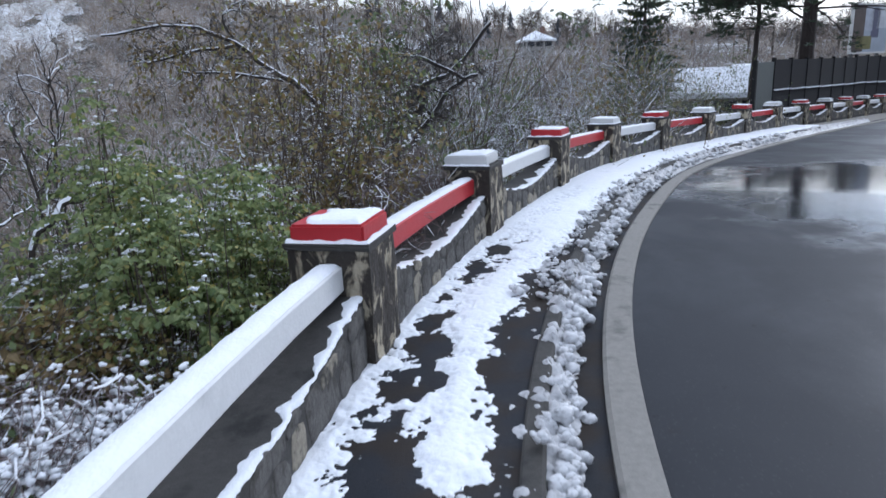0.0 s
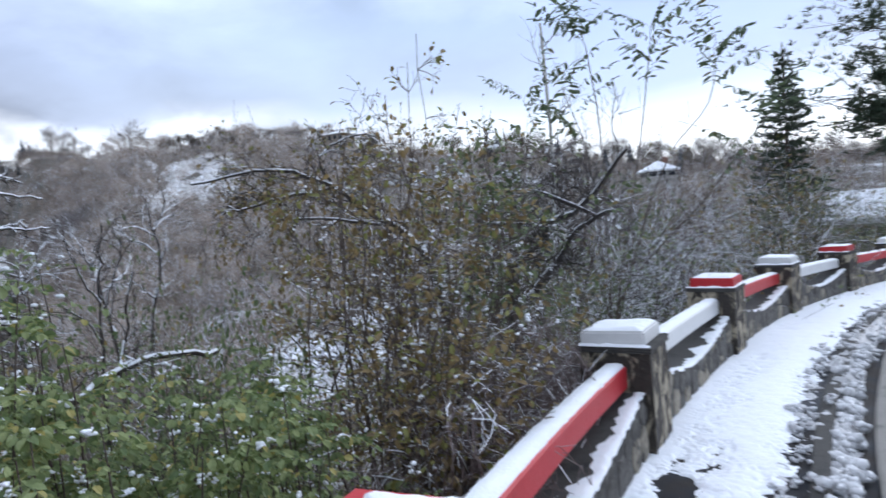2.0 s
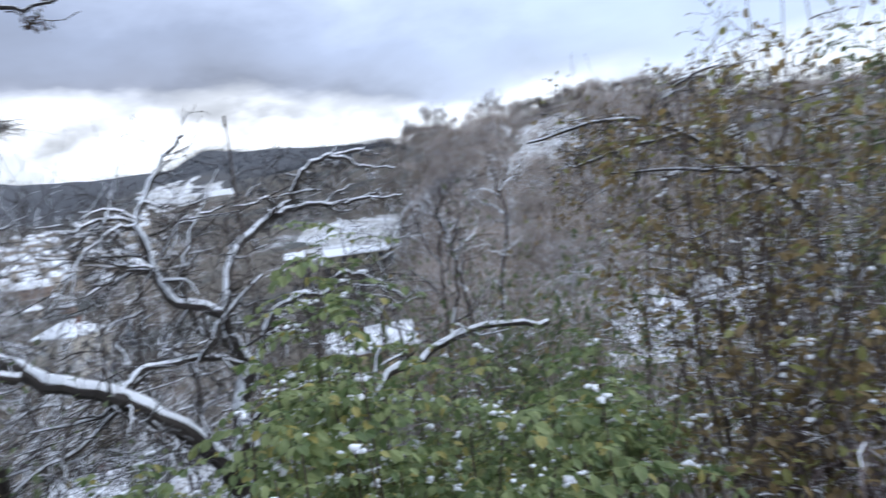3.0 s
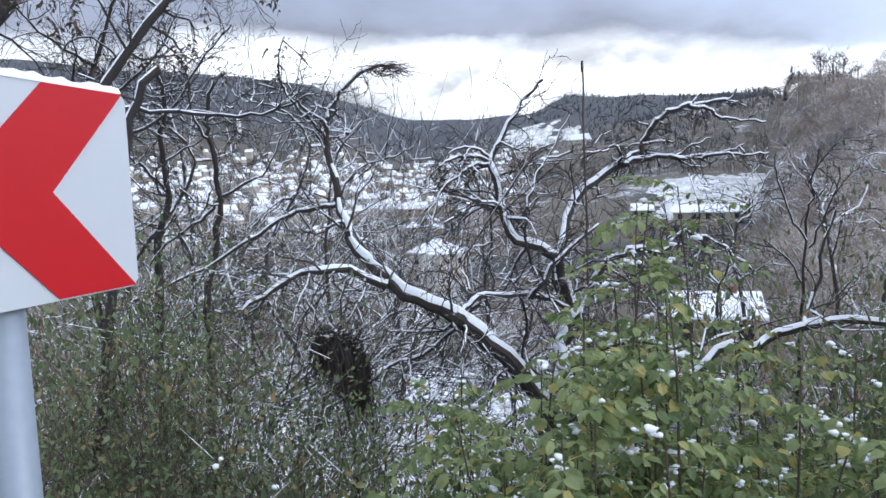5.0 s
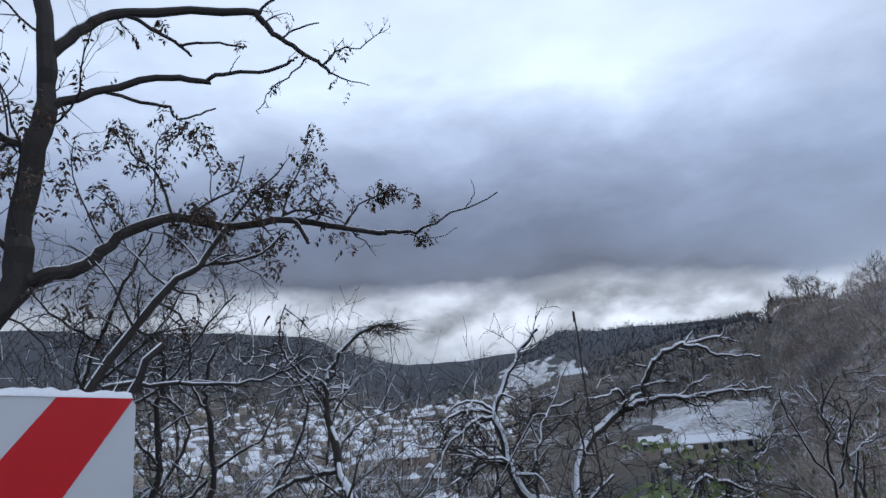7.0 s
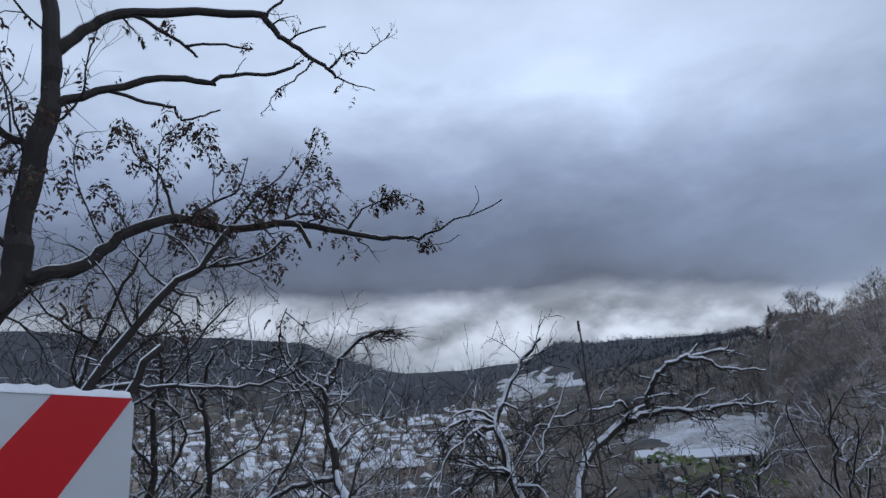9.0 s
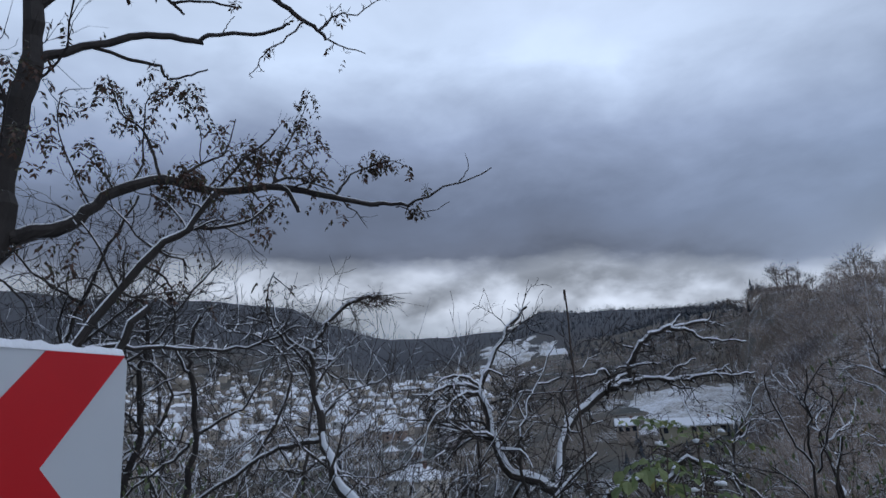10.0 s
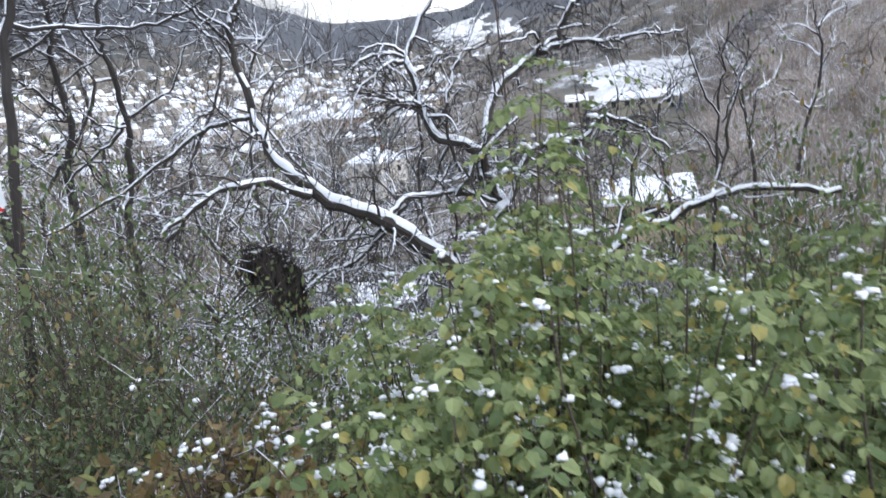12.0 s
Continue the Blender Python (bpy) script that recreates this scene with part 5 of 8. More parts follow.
    # the top bough, angular and bare at its end
    lay([(-6.32, 1.75, 5.49), (-6.38, 2.00, 5.84), (-6.44, 2.38, 6.09), (-6.46, 3.54, 6.28), (-6.45, 3.68, 6.22), (-6.44, 3.84, 6.01), (-6.43, 4.03, 5.89), (-6.42, 4.30, 5.69), (-6.42, 4.44, 5.55)], 0.066, 0.016, 4, length=0.28)
    lay([(-6.42, 4.42, 5.57), (-6.40, 4.62, 5.49), (-6.38, 4.87, 5.42)], 0.013, 0.004, 3, length=0.14)
    lay([(-6.42, 4.37, 5.64), (-6.40, 4.58, 5.87), (-6.38, 4.79, 5.89), (-6.36, 5.07, 6.19)], 0.014, 0.004, 6, length=0.2)
    lay([(-6.42, 4.40, 5.68), (-6.44, 4.50, 5.88), (-6.46, 4.63, 6.07)], 0.008, 0.003, 2, length=0.14)
    lay([(-6.43, 3.92, 5.95), (-6.42, 4.05, 6.08), (-6.40, 4.34, 6.19)], 0.013, 0.008, 1, length=0.12)
    lay([(-6.45, 3.66, 6.22), (-6.44, 3.74, 6.36), (-6.42, 3.92, 6.52)], 0.022, 0.012, 1, length=0.2)
    lay([(-6.42, 4.21, 5.74), (-6.42, 3.97, 5.46), (-6.42, 3.79, 5.31), (-6.42, 3.71, 5.13), (-6.42, 3.63, 5.03)], 0.011, 0.003, 5, length=0.12)
    lay([(-6.43, 2.34, 6.06), (-6.46, 2.59, 5.94), (-6.46, 2.87, 5.76), (-6.46, 2.99, 5.65)], 0.026, 0.012, 1, length=0.2)
    lay([(-6.46, 2.87, 5.77), (-6.46, 3.05, 5.82), (-6.46, 3.27, 5.84), (-6.46, 3.55, 5.83)], 0.015, 0.010, 2, length=0.12)
    lay([(-6.28, 1.60, 4.4), (-6.3, 1.2, 4.65), (-6.3, 0.5, 4.9)], 0.045, 0.02, 26, length=0.9, kids=(4, 3))
    lay([(-6.26, 1.50, 3.5), (-6.3, 1.0, 3.8), (-6.35, 0.4, 3.95)], 0.030, 0.012, 18, length=0.8, kids=(4, 3))
    lay([(-6.10, 0.95, 0.4), (-5.95, 1.6, 1.3), (-5.89, 2.10, 1.89), (-5.98, 2.72, 2.90), (-6.00, 3.08, 3.23), (-6.00, 3.32, 3.58)], 0.055, 0.022, 24, length=0.8, fat=0.6, depth=2, kids=(4, 3))
    lay([(-6.00, 3.08, 3.23), (-6.00, 3.57, 3.31), (-5.97, 3.88, 3.55)], 0.020, 0.008, 7, length=0.5, fat=0.6)
    lay([(-4.9, 2.3, -0.4), (-4.95, 2.55, 1.2), (-4.97, 2.68, 2.03), (-4.99, 2.89, 2.37)], 0.034, 0.024, 3, fat=0.6)
    lay([(-5.95, 2.35, 2.2), (-6.04, 2.69, 2.21), (-6.06, 3.16, 2.17), (-6.05, 3.62, 2.19), (-6.01, 4.06, 2.37)], 0.020, 0.008, 14, length=0.7, fat=0.6, depth=2, kids=(4, 3))
    lay([(-5.96, 2.55, 2.59), (-5.93, 2.34, 2.76), (-5.90, 2.14, 2.69), (-5.89, 2.13, 2.51), (-5.92, 2.27, 2.44)], 0.009, 0.004, 1, length=0.3)
    for p, d, dep in tips + shoots:
        high, out = p.z + base[2], p.y + base[1]
        bare = 0.97 if high > 4.9 and out > 3.4 or out > 5.35 else 0.84 if high < 3.5 or (high > 4.9 and out > 2.0) else 0.40
        if dep > 1 or high < 2.7 or rng.random() < bare:
            continue
        for k in range(rng.randint(1, 2)):
            a = rng.uniform(0, 6.283)
            q = p + Vector([rng.gauss(0, 0.02) for _ in range(3)])
            pinnate(leaf, None, rng, q, (math.cos(a), math.sin(a), rng.uniform(-0.5, 0.5)), rng.uniform(0.10, 0.17), 3, rng.uniform(0.045, 0.080), 1.9, 0.36)
    ob = thing("robinia_tree", base, "tall dark robinia with withered leaves and snow-lined boughs", "tree")
    part("trunk", wood, BARK_BARE, ob, "dark furrowed bark")
    tagged(part("snow_cover", snow, SNOW, ob, "thin snow on the boughs", True), kind="stuff")
    tagged(part("foliage", leaf, LEAF_DARK, ob, "withered brown leaves"), kind="stuff")


robinia()


def crooked_tree(at, seed, lines, label, snow_fat=0.7):
    """A small crooked tree whose limbs are laid one by one."""
    rng = random.Random(seed)
    wood, snow, tips = Geo(), Geo(), []
    for pts, r0, r1, twigs, length in lines:
        limb(wood, snow, tips, rng, pts, r0, r1, twigs, 2 if r0 > 0.015 and snow_fat > 0.5 else 1, (5, 4), length, snow_fat, at, 0.04, 0.40, 0.003)
    ob = thing("crooked_tree", at, label, "tree", "bare trees on the slope")
    part("trunk", wood, BARK_BARE, ob)
    tagged(part("snow_cover", snow, SNOW, ob, "snow lining the limbs", True), kind="stuff")


crooked_tree(on_land(-7.02, 3.0), 131, (
    ([(-7.0, 3.0, land(-7.02, 3.0) - 0.3), (-7.02, 2.98, -1.2), (-7.02, 3.02, 0.29), (-7.02, 3.07, 0.70), (-7.03, 3.18, 1.28), (-7.03, 3.19, 1.63), (-7.03, 3.13, 2.10), (-7.03, 3.12, 2.30), (-7.03, 3.21, 2.62)], 0.045, 0.016, 12, 0.8),
    ([(-7.03, 3.19, 1.43), (-7.02, 3.00, 1.24), (-7.00, 2.66, 1.02), (-6.98, 2.51, 0.81)], 0.020, 0.008, 7, 0.7),
    ([(-7.03, 3.19, 1.46), (-7.03, 3.44, 1.59), (-7.02, 3.68, 1.72), (-7.01, 3.85, 2.08)], 0.018, 0.007, 8, 0.7),
    ([(-7.03, 3.12, 2.04), (-7.02, 2.98, 2.33), (-7.02, 2.97, 2.67), (-7.01, 2.75, 3.06)], 0.016, 0.006, 9, 0.8)),
    "dark crooked tree with bare snow-lined twigs")
crooked_tree(on_land(-7.79, 2.45), 132, (
    ([(-7.75, 2.4, land(-7.79, 2.45) - 0.3), (-7.78, 2.42, -1.0), (-7.79, 2.51, 0.85), (-7.79, 2.57, 1.13), (-7.80, 2.66, 1.61), (-7.80, 2.62, 2.11), (-7.80, 2.68, 2.43), (-7.80, 2.61, 2.93)], 0.060, 0.016, 14, 0.9),
    ([(-7.80, 2.64, 1.54), (-7.78, 2.43, 1.80), (-7.76, 2.26, 1.93), (-7.72, 1.99, 2.12)], 0.020, 0.008, 8, 0.8)),
    "dark crooked tree with bare snow-lined twigs")
crooked_tree(on_land(-3.73, 7.0), 133, (
    ([(-3.73, 7.0, land(-3.73, 7.0) - 0.2), (-3.71, 7.26, -0.19), (-3.70, 7.26, 0.36), (-3.69, 7.27, 0.80), (-3.68, 7.28, 1.16), (-3.66, 7.30, 1.36), (-3.63, 7.32, 1.67)], 0.016, 0.005, 5, 0.4),
    ([(-3.68, 7.28, 1.00), (-3.76, 7.20, 1.20), (-3.81, 7.15, 1.45), (-3.83, 7.13, 1.65)], 0.009, 0.004, 4, 0.3),
    ([(-3.68, 7.28, 0.96), (-3.58, 7.37, 1.23), (-3.54, 7.41, 1.54)], 0.009, 0.004, 4, 0.3),
    ([(-3.69, 7.27, 0.63), (-3.77, 7.20, 0.87), (-3.87, 7.10, 1.00)], 0.009, 0.004, 3, 0.3)),
    "slender bare sapling with upright twigs", 0.3)


crooked_tree(on_land(-7.6, 2.0), 134, (
    ([(-7.6, 2.0, land(-7.6, 2.0) - 0.3), (-7.55, 2.0, -0.8), (-7.50, 1.77, 1.81), (-7.52, 1.89, 2.25), (-7.55, 2.06, 2.84), (-7.58, 2.29, 3.46), (-7.61, 2.54, 4.05)], 0.05, 0.012, 14, 0.8),
    ([(-7.52, 1.89, 2.25), (-7.57, 2.22, 2.55), (-7.61, 2.58, 2.92), (-7.64, 2.90, 3.44)], 0.022, 0.008, 12, 0.8),
    ([(-7.51, 1.81, 1.92), (-7.59, 2.34, 2.14), (-7.63, 2.81, 2.49), (-7.64, 3.14, 3.00), (-7.64, 3.43, 3.33)], 0.022, 0.008, 14, 0.8),
    ([(-7.55, 2.06, 2.84), (-7.49, 1.71, 3.05), (-7.42, 1.41, 3.43)], 0.018, 0.008, 9, 0.8)),
    "dark crooked tree with a thicket of fine twigs", 0.55)


LINED = bark_material("snow_lined_twig", (0.022, 0.018, 0.016), (0.080, 0.064, 0.054), 0.18, 0.9)


def twig_tree(seed, boughs, long, rise, label, sway=0.35):
    """A small leafless tree, about seven metres tall: a crooked stem and short, forked, snow-lined boughs."""
    rng = random.Random(seed)
    wood, snow, tips = Geo(), Geo(), []
    stem = curve([(0, 0, -0.5)] + [(rng.gauss(0, sway * 0.3 * k), rng.gauss(0, sway * 0.3 * k), 1.6 * k) for k in range(1, 5)] + [(rng.gauss(0, sway), rng.gauss(0, sway), 7.0)], rng, 5, 0.04)
    n = len(stem)
    wood.tube(stem, [0.062 - 0.054 * i / n for i in range(n)], 7)
    snow.snow_on(stem, [0.062 - 0.054 * i / n for i in range(n)], rng, 0.6, 0.6)
    for k in range(boughs):
        t = 0.22 + 0.78 * rng.random() ** 0.8
        i = min(n - 1, int(t * n))
        a = rng.uniform(0, 6.283)
        grow(wood, snow, tips, rng, stem[i], (math.cos(a), math.sin(a), rise + rng.gauss(0, 0.3)), long * (1.15 - 0.6 * t) * rng.uniform(0.6, 1.1), 0.024 * (1.2 - 0.7 * t), 2, (5, 4), 0.95, 0.36, 0.03, 5, 0.7, 3, 0.0038)
    ob = thing("twiggy_tree", (0, 0, 0), label, "tree", "bare trees on the slope")
    part("trunk", wood, LINED, ob)
    tagged(part("snow_cover", snow, SNOW, ob, "snow lining the branches", True), kind="stuff")
    return ob, 7.0


def twig_trees():
    """Fine-twigged trees that close the slope in front of the valley."""
    kinds = [twig_tree(231, 20, 1.8, 0.5, "small bare tree with a thicket of snow-lined twigs"), twig_tree(232, 18, 2.0, 0.2, "crooked bare tree with fine snow-lined twigs", 0.6), twig_tree(233, 18, 1.5, 1.1, "upright bare sapling with fine brown twigs", 0.2)]
    spots = [(93, 9.0, 8.5, 0), (87, 9.5, 8.0, 1), (81.5, 9.5, 5.5, 0), (77.5, 10.5, 3.0, 1), (69.5, 10, 2.2, 1), (97, 8.0, 7.0, 1),
             (47.5, 8.5, -2.5, 2), (40.5, 9.0, -2.0, 2)]
    for i, (az, r, el, k) in enumerate(spots):
        x, y = -math.sin(radians(az)) * r, 3.3 + math.cos(radians(az)) * r
        z = land(x, y)
        h = (1.52 + r * math.tan(radians(el)) - z) / kinds[k][1]
        copy_thing(kinds[k][0], pose(x, y, z, 0, 0, 97 * i) @ Matrix.Diagonal((0.85, 0.85, h, 1)))
    for i, (x, y) in enumerate(((-12.5, 5.0), (-11.8, 8.4), (-7.0, 12.5))):
        kinds[i][0].matrix_basis = pose(x, y, land(x, y), 0, 0, 40 * i)


twig_trees()


def dead_stick():
    g = Geo()
    x, y = -4.34, 5.83
    z = land(x, y)
    g.tube(curve([(0, 0, -0.3), (0.03, 0.03, 1.5), (0.0, 0.02, 1.26 - z), (0, 0, 2.37 - z)], random.Random(2), 4, 0.006), [0.007] * 12 + [0.006], 6)
    g.tube([(0, 0, 2.30 - z), (0, 0, 2.38 - z)], [0.011, 0.009], 6)
    ob = thing("dead_stalk", (x, y, z), "straight dead stalk rising above the bare branches", "stalk")
    part("stem", g, TWIG_DARK, ob)


dead_stick()

# ---------------------------------------------------------------- shrubs close to the parapet
def suckers(x, y, seed, shoots, size, top):
    p = on_land(x, y)
    return bush_of_shoots(p, seed, shoots, size, top - p[2], "leafy green robinia bush with lumps of snow")


suckers(-1.42, 4.30, 61, 42, (0.34, 0.36), 1.14)
suckers(-1.02, 4.02, 62, 20, (0.20, 0.30), 0.98)
suckers(-1.95, 5.30, 63, 26, (0.32, 0.38), 0.72)
suckers(-1.30, 5.25, 64, 27, (0.32, 0.40), 0.98)
suckers(-2.75, 6.35, 65, 20, (0.36, 0.42), 0.52)
suckers(-2.25, 4.10, 66, 30, (0.38, 0.28), 0.78)
suckers(-1.74, 4.57, 67, 12, (0.14, 0.15), 1.50)
suckers(-1.0, 4.85, 68, 24, (0.25, 0.35), 0.95)



def wand_shrub(name, at, seed, stems, size, top, twig, leaf, label, sprigs=(), leaves=4, flecks=0.08):
    """Upright wands fanning out from one root, leafy in their upper half."""
    rng = random.Random(seed)
    wood, green, snow = Geo(), Geo(), Geo()
    tall = top - at[2]
    ends = []
    for k in range(stems):
        a, q = rng.uniform(0, 6.283), rng.random() ** 0.6
        ends.append((Vector((math.cos(a) * q * size[0], math.sin(a) * q * size[1], tall * (1 - 0.18 * q * q - 0.40 * rng.random() ** 2))), 0.009))
    ends += [(Vector(p) - Vector(at), 0.006) for p in sprigs]
    for tip, r in ends:
        foot = Vector((tip.x * 0.3 + rng.gauss(0, 0.05), tip.y * 0.3 + rng.gauss(0, 0.05), -0.2))
        mid = foot.lerp(tip, 0.55) + Vector((rng.gauss(0, 0.13), rng.gauss(0, 0.13), 0.05))
        line = curve([foot, foot.lerp(mid, 0.5) + Vector((rng.gauss(0, 0.04), rng.gauss(0, 0.04), 0)), mid, mid.lerp(tip, 0.5) + Vector((rng.gauss(0, 0.08), rng.gauss(0, 0.08), 0)), tip], rng, 3, 0.014)
        wood.tube(line, [r * (1 - 0.7 * i / len(line)) for i in range(len(line))], 4, cap=False)
        tips = []
        for k in range((11 if tall < 2.5 else 8) if r > 0.007 else 12):
            i = rng.randint(5 if r > 0.007 and tall < 2.5 else 7, len(line) - 2)
            a = rng.uniform(0, 6.283)
            grow(wood, snow, tips, rng, line[i], (math.cos(a), math.sin(a), rng.uniform(-0.3, 1.0)), rng.uniform(0.14, 0.42) * (1 if r > 0.007 else 0.5), 0.0034, 1, (4,), 0.8, 0.25, 0.04, None, 0.5, 2)
        for p, d, dep in tips:
            if leaf and max(0.64 * tip.z, tip.z - 0.60) < p.z < tip.z + 0.02:
                for k in range(rng.randint(0, leaves) if r > 0.007 else rng.randint(0, 1)):
                    q = p + Vector([rng.gauss(0, 0.022) for _ in range(3)])
                    n = 0.052 * rng.uniform(0.5, 1.1)
                    green.leaf(q, d + Vector([rng.gauss(0, 0.7) for _ in range(3)]) + Vector((0, 0, -0.4)), Vector((rng.gauss(0, 0.5), rng.gauss(0, 0.5), 1)), n, n * 0.55)
            if rng.random() < flecks:
                for k in range(rng.randint(1, 4)):
                    snow.blob(p + Vector([rng.gauss(0, 0.012) for _ in range(3)]), rng.uniform(0.005, 0.013), rng, 0.7, 0.35)
    ob = thing(name, at, label, "shrub", "shrubs on the slope")
    tagged(part("stem", wood, twig, ob), kind="stuff")
    tagged(part("snow_cover", snow, SNOW, ob, "snow caught on the twigs", True), kind="stuff")
    if leaf:
        tagged(part("foliage", green, leaf, ob), kind="stuff")
    return ob


def bramble(at, seed, canes, wide, top, label, load=0.8, keep=0.13):
    """A mound of arching canes with fine side twigs, dusted with snow."""
    rng = random.Random(seed)
    wood, snow = Geo(), Geo()
    tall = top - at[2]
    for k in range(canes):
        a = rng.uniform(0, 6.283)
        e = Vector((math.cos(a), math.sin(a), 0))
        q, h = rng.uniform(0.3, 1.0), tall * rng.uniform(0.45, 1.0)
        pts = [e * wide * 0.2 * rng.random() + Vector((0, 0, -0.2)), e * wide * q * 0.25 + Vector((0, 0, h * 0.7)), e * wide * q * 0.6 + Vector((0, 0, h)), e * wide * q + Vector((0, 0, h * rng.uniform(0.45, 0.85)))]
        line = curve([p + Vector([rng.gauss(0, 0.05) for _ in range(3)]) for p in pts], rng, 4, 0.014)
        rad = [0.0040 - 0.0002 * i for i in range(len(line))]
        wood.tube(line, rad, 3, cap=False)
        snow.snow_on(line, [r * load for r in rad], rng, keep, 1.0)
        for m in range(17):
            i = rng.randint(3, len(line) - 1)
            d = Vector([rng.gauss(0, 1) for _ in range(3)]).normalized()
            n = rng.uniform(0.06, 0.22)
            twig = [line[i], line[i] + d * n * 0.5 + Vector([rng.gauss(0, 0.012) for _ in range(3)]), line[i] + d * n + Vector((0, 0, -0.02))]
            wood.tube(twig, [0.0024, 0.0019, 0.0010], 3, cap=False)
            if rng.random() < (keep if load < 1 else 0.12):
                snow.snow_on(twig, [0.0028 * load, 0.0030 * load, 0.0015 * load], rng, 0.9, 1.3)
        if load > 1:
            for m in range(11):
                q = line[rng.randint(5, len(line) - 1)] + Vector((rng.gauss(0, 0.05), rng.gauss(0, 0.05), rng.gauss(0, 0.02)))
                for i in range(rng.randint(1, 3)):
                    snow.blob(q + Vector((rng.gauss(0, 0.014), rng.gauss(0, 0.014), 0)), rng.uniform(0.008, 0.019), rng, 0.7, 0.35)
    ob = thing("bramble", at, label, "shrub", "shrubs on the slope")
    tagged(part("stem", wood, CANE, ob), kind="stuff")
    tagged(part("snow_cover", snow, SNOW, ob, "snow dusted over the canes", True), kind="stuff")


wand_shrub("brown_shrub", on_land(-0.72, 5.95), 71, 18, (0.66, 0.58), 1.98, TWIG_DARK, LEAF_BROWN, "tall upright shrub with withered brown leaves and snow", ((-0.72, 6.5, 2.45), (-0.64, 6.45, 2.60), (-0.85, 6.4, 2.25), (-0.42, 6.5, 2.15)))
wand_shrub("brown_shrub", on_land(-1.12, 6.55), 72, 17, (0.60, 0.58), 2.26, TWIG_DARK, LEAF_BROWN, "tall upright shrub with withered olive-brown leaves", ((-1.15, 6.8, 2.2), (-1.0, 6.8, 2.1)))
wand_shrub("green_shrub", on_land(-0.30, 6.95), 75, 22, (0.50, 0.55), 2.20, TWIG_DARK, LEAF_OLIVE, "tall upright shrub with dull green leaves", ((-0.3, 7.1, 2.2), (-0.05, 7.0, 2.1)))
wand_shrub("brown_shrub", on_land(-0.45, 5.55), 77, 16, (0.28, 0.22), 1.15, TWIG_DARK, LEAF_BROWN, "upright shrub with withered brown leaves and snow")
for k, (x, y, wide, top) in enumerate(((-1.12, 2.62, 0.36, 0.38), (-0.98, 2.95, 0.32, 0.30), (-1.35, 2.25, 0.36, 0.42), (-1.05, 2.15, 0.30, 0.28), (-1.55, 2.75, 0.36, 0.40), (-1.30, 3.05, 0.34, 0.36))):
    bramble(on_land(x, y), 140 + k, 60, wide, top, "low tangle of bramble heaped with fresh snow", 1.8, 0.35)
for k, (x, y, top) in enumerate(((-1.05, 3.35, 0.20), (-1.45, 3.2, 0.24), (-1.75, 2.9, 0.28), (-1.3, 3.75, 0.35), (-1.9, 3.5, 0.40))):
    wand_shrub("brown_shrub", on_land(x, y), 150 + k, 16, (0.28, 0.26), top, TWIG_DARK, LEAF_BROWN, "low shrub with withered brown leaves and snow", leaves=3, flecks=0.16)
for k, (x, y, top) in enumerate(((-1.74, 3.44, 0.55), (-1.68, 3.27, 0.57), (-1.63, 3.60, 0.46))):
    wand_shrub("brown_shrub", on_land(x, y), 170 + k, 15, (0.20, 0.20), top, TWIG_DARK, LEAF_BROWN, "low shrub with yellow-brown withered leaves", leaves=7, flecks=0.08)
bramble(on_land(-0.36, 5.50), 73, 170, 0.58, 0.74, "grey mound of bramble canes dusted with snow")
bramble(on_land(-0.22, 6.15), 74, 160, 0.60, 0.90, "grey mound of bramble canes dusted with snow")
bramble(on_land(-0.62, 5.05), 76, 70, 0.45, 0.42, "low mound of bramble canes dusted with snow")
bramble(on_land(0.1, 6.95), 78, 80, 0.42, 0.60, "grey mound of bramble canes dusted with snow")

OLIVE = shrub("olive_shrub", on_land(-2.9, 2.75), "dense shrub with small olive leaves", 81, 14, 1.7, 2, (6, 3), TWIG_DARK, 0.45, 0.0055, LEAF_OLIVE, 9, 0.026, False, 0, False, 0.8, 0.05, 0.34)
OLIVE_LOW = shrub("olive_shrub", on_land(-2.4, 3.55), "low shrub with yellowing olive leaves", 82, 14, 1.05, 2, (6, 4), TWIG_DARK, 0.55, 0.0055, LEAF_OLIVE, 7, 0.028, False, 0, False, 0.8, 0.05, 0.34)
SNOWY = shrub("snowy_shrub", on_land(-1.55, 2.15), "small bare shrub heaped with snow", 83, 14, 0.85, 2, (6, 4), TWIG_DARK, 0.8, 0.0075, None, 0, 0.03, True, 240)
BARE = shrub("bare_shrub", on_land(-2.6, 7.9), "bare grey shrub with snow on its twigs", 84, 6, 2.3, 2, (7, 4), TWIG, 0.75, 0.010, None, 0, 0.03, True, 0, False, 1.1, 0.02, 0.36)
BARE_TALL = shrub("bare_sapling", on_land(-4.8, 8.9), "thin bare saplings with a little snow", 85, 4, 3.2, 2, (9, 5), TWIG, 0.22, 0.013, None, 0, 0.03, True, 0, False, 0.7)
TANGLE = shrub("bare_shrub", on_land(-6.4, 7.2), "dark tangled leafless shrub", 88, 6, 2.6, 2, (8, 4), LINED, 0.5, 0.013, None, 0, 0.03, True, 0, False, 1.0, 0.03, 0.36)
BROWNISH = shrub("brown_shrub", on_land(-0.9, 9.6), "shrub with withered brown and green leaves", 86, 8, 2.4, 2, (6, 4), TWIG_DARK, 0.6, 0.011, LEAF_BROWN, 3, 0.05, True, 6, False, 1.0, 0.02, 0.34)
GREENISH = shrub("green_shrub", on_land(1.0, 13.2), "shrub with dull green leaves and snow", 87, 8, 2.0, 2, (6, 4), TWIG_DARK, 0.6, 0.010, LEAF_OLIVE, 4, 0.05, True, 6, False, 1.0, 0.02, 0.34)
TALL = {}
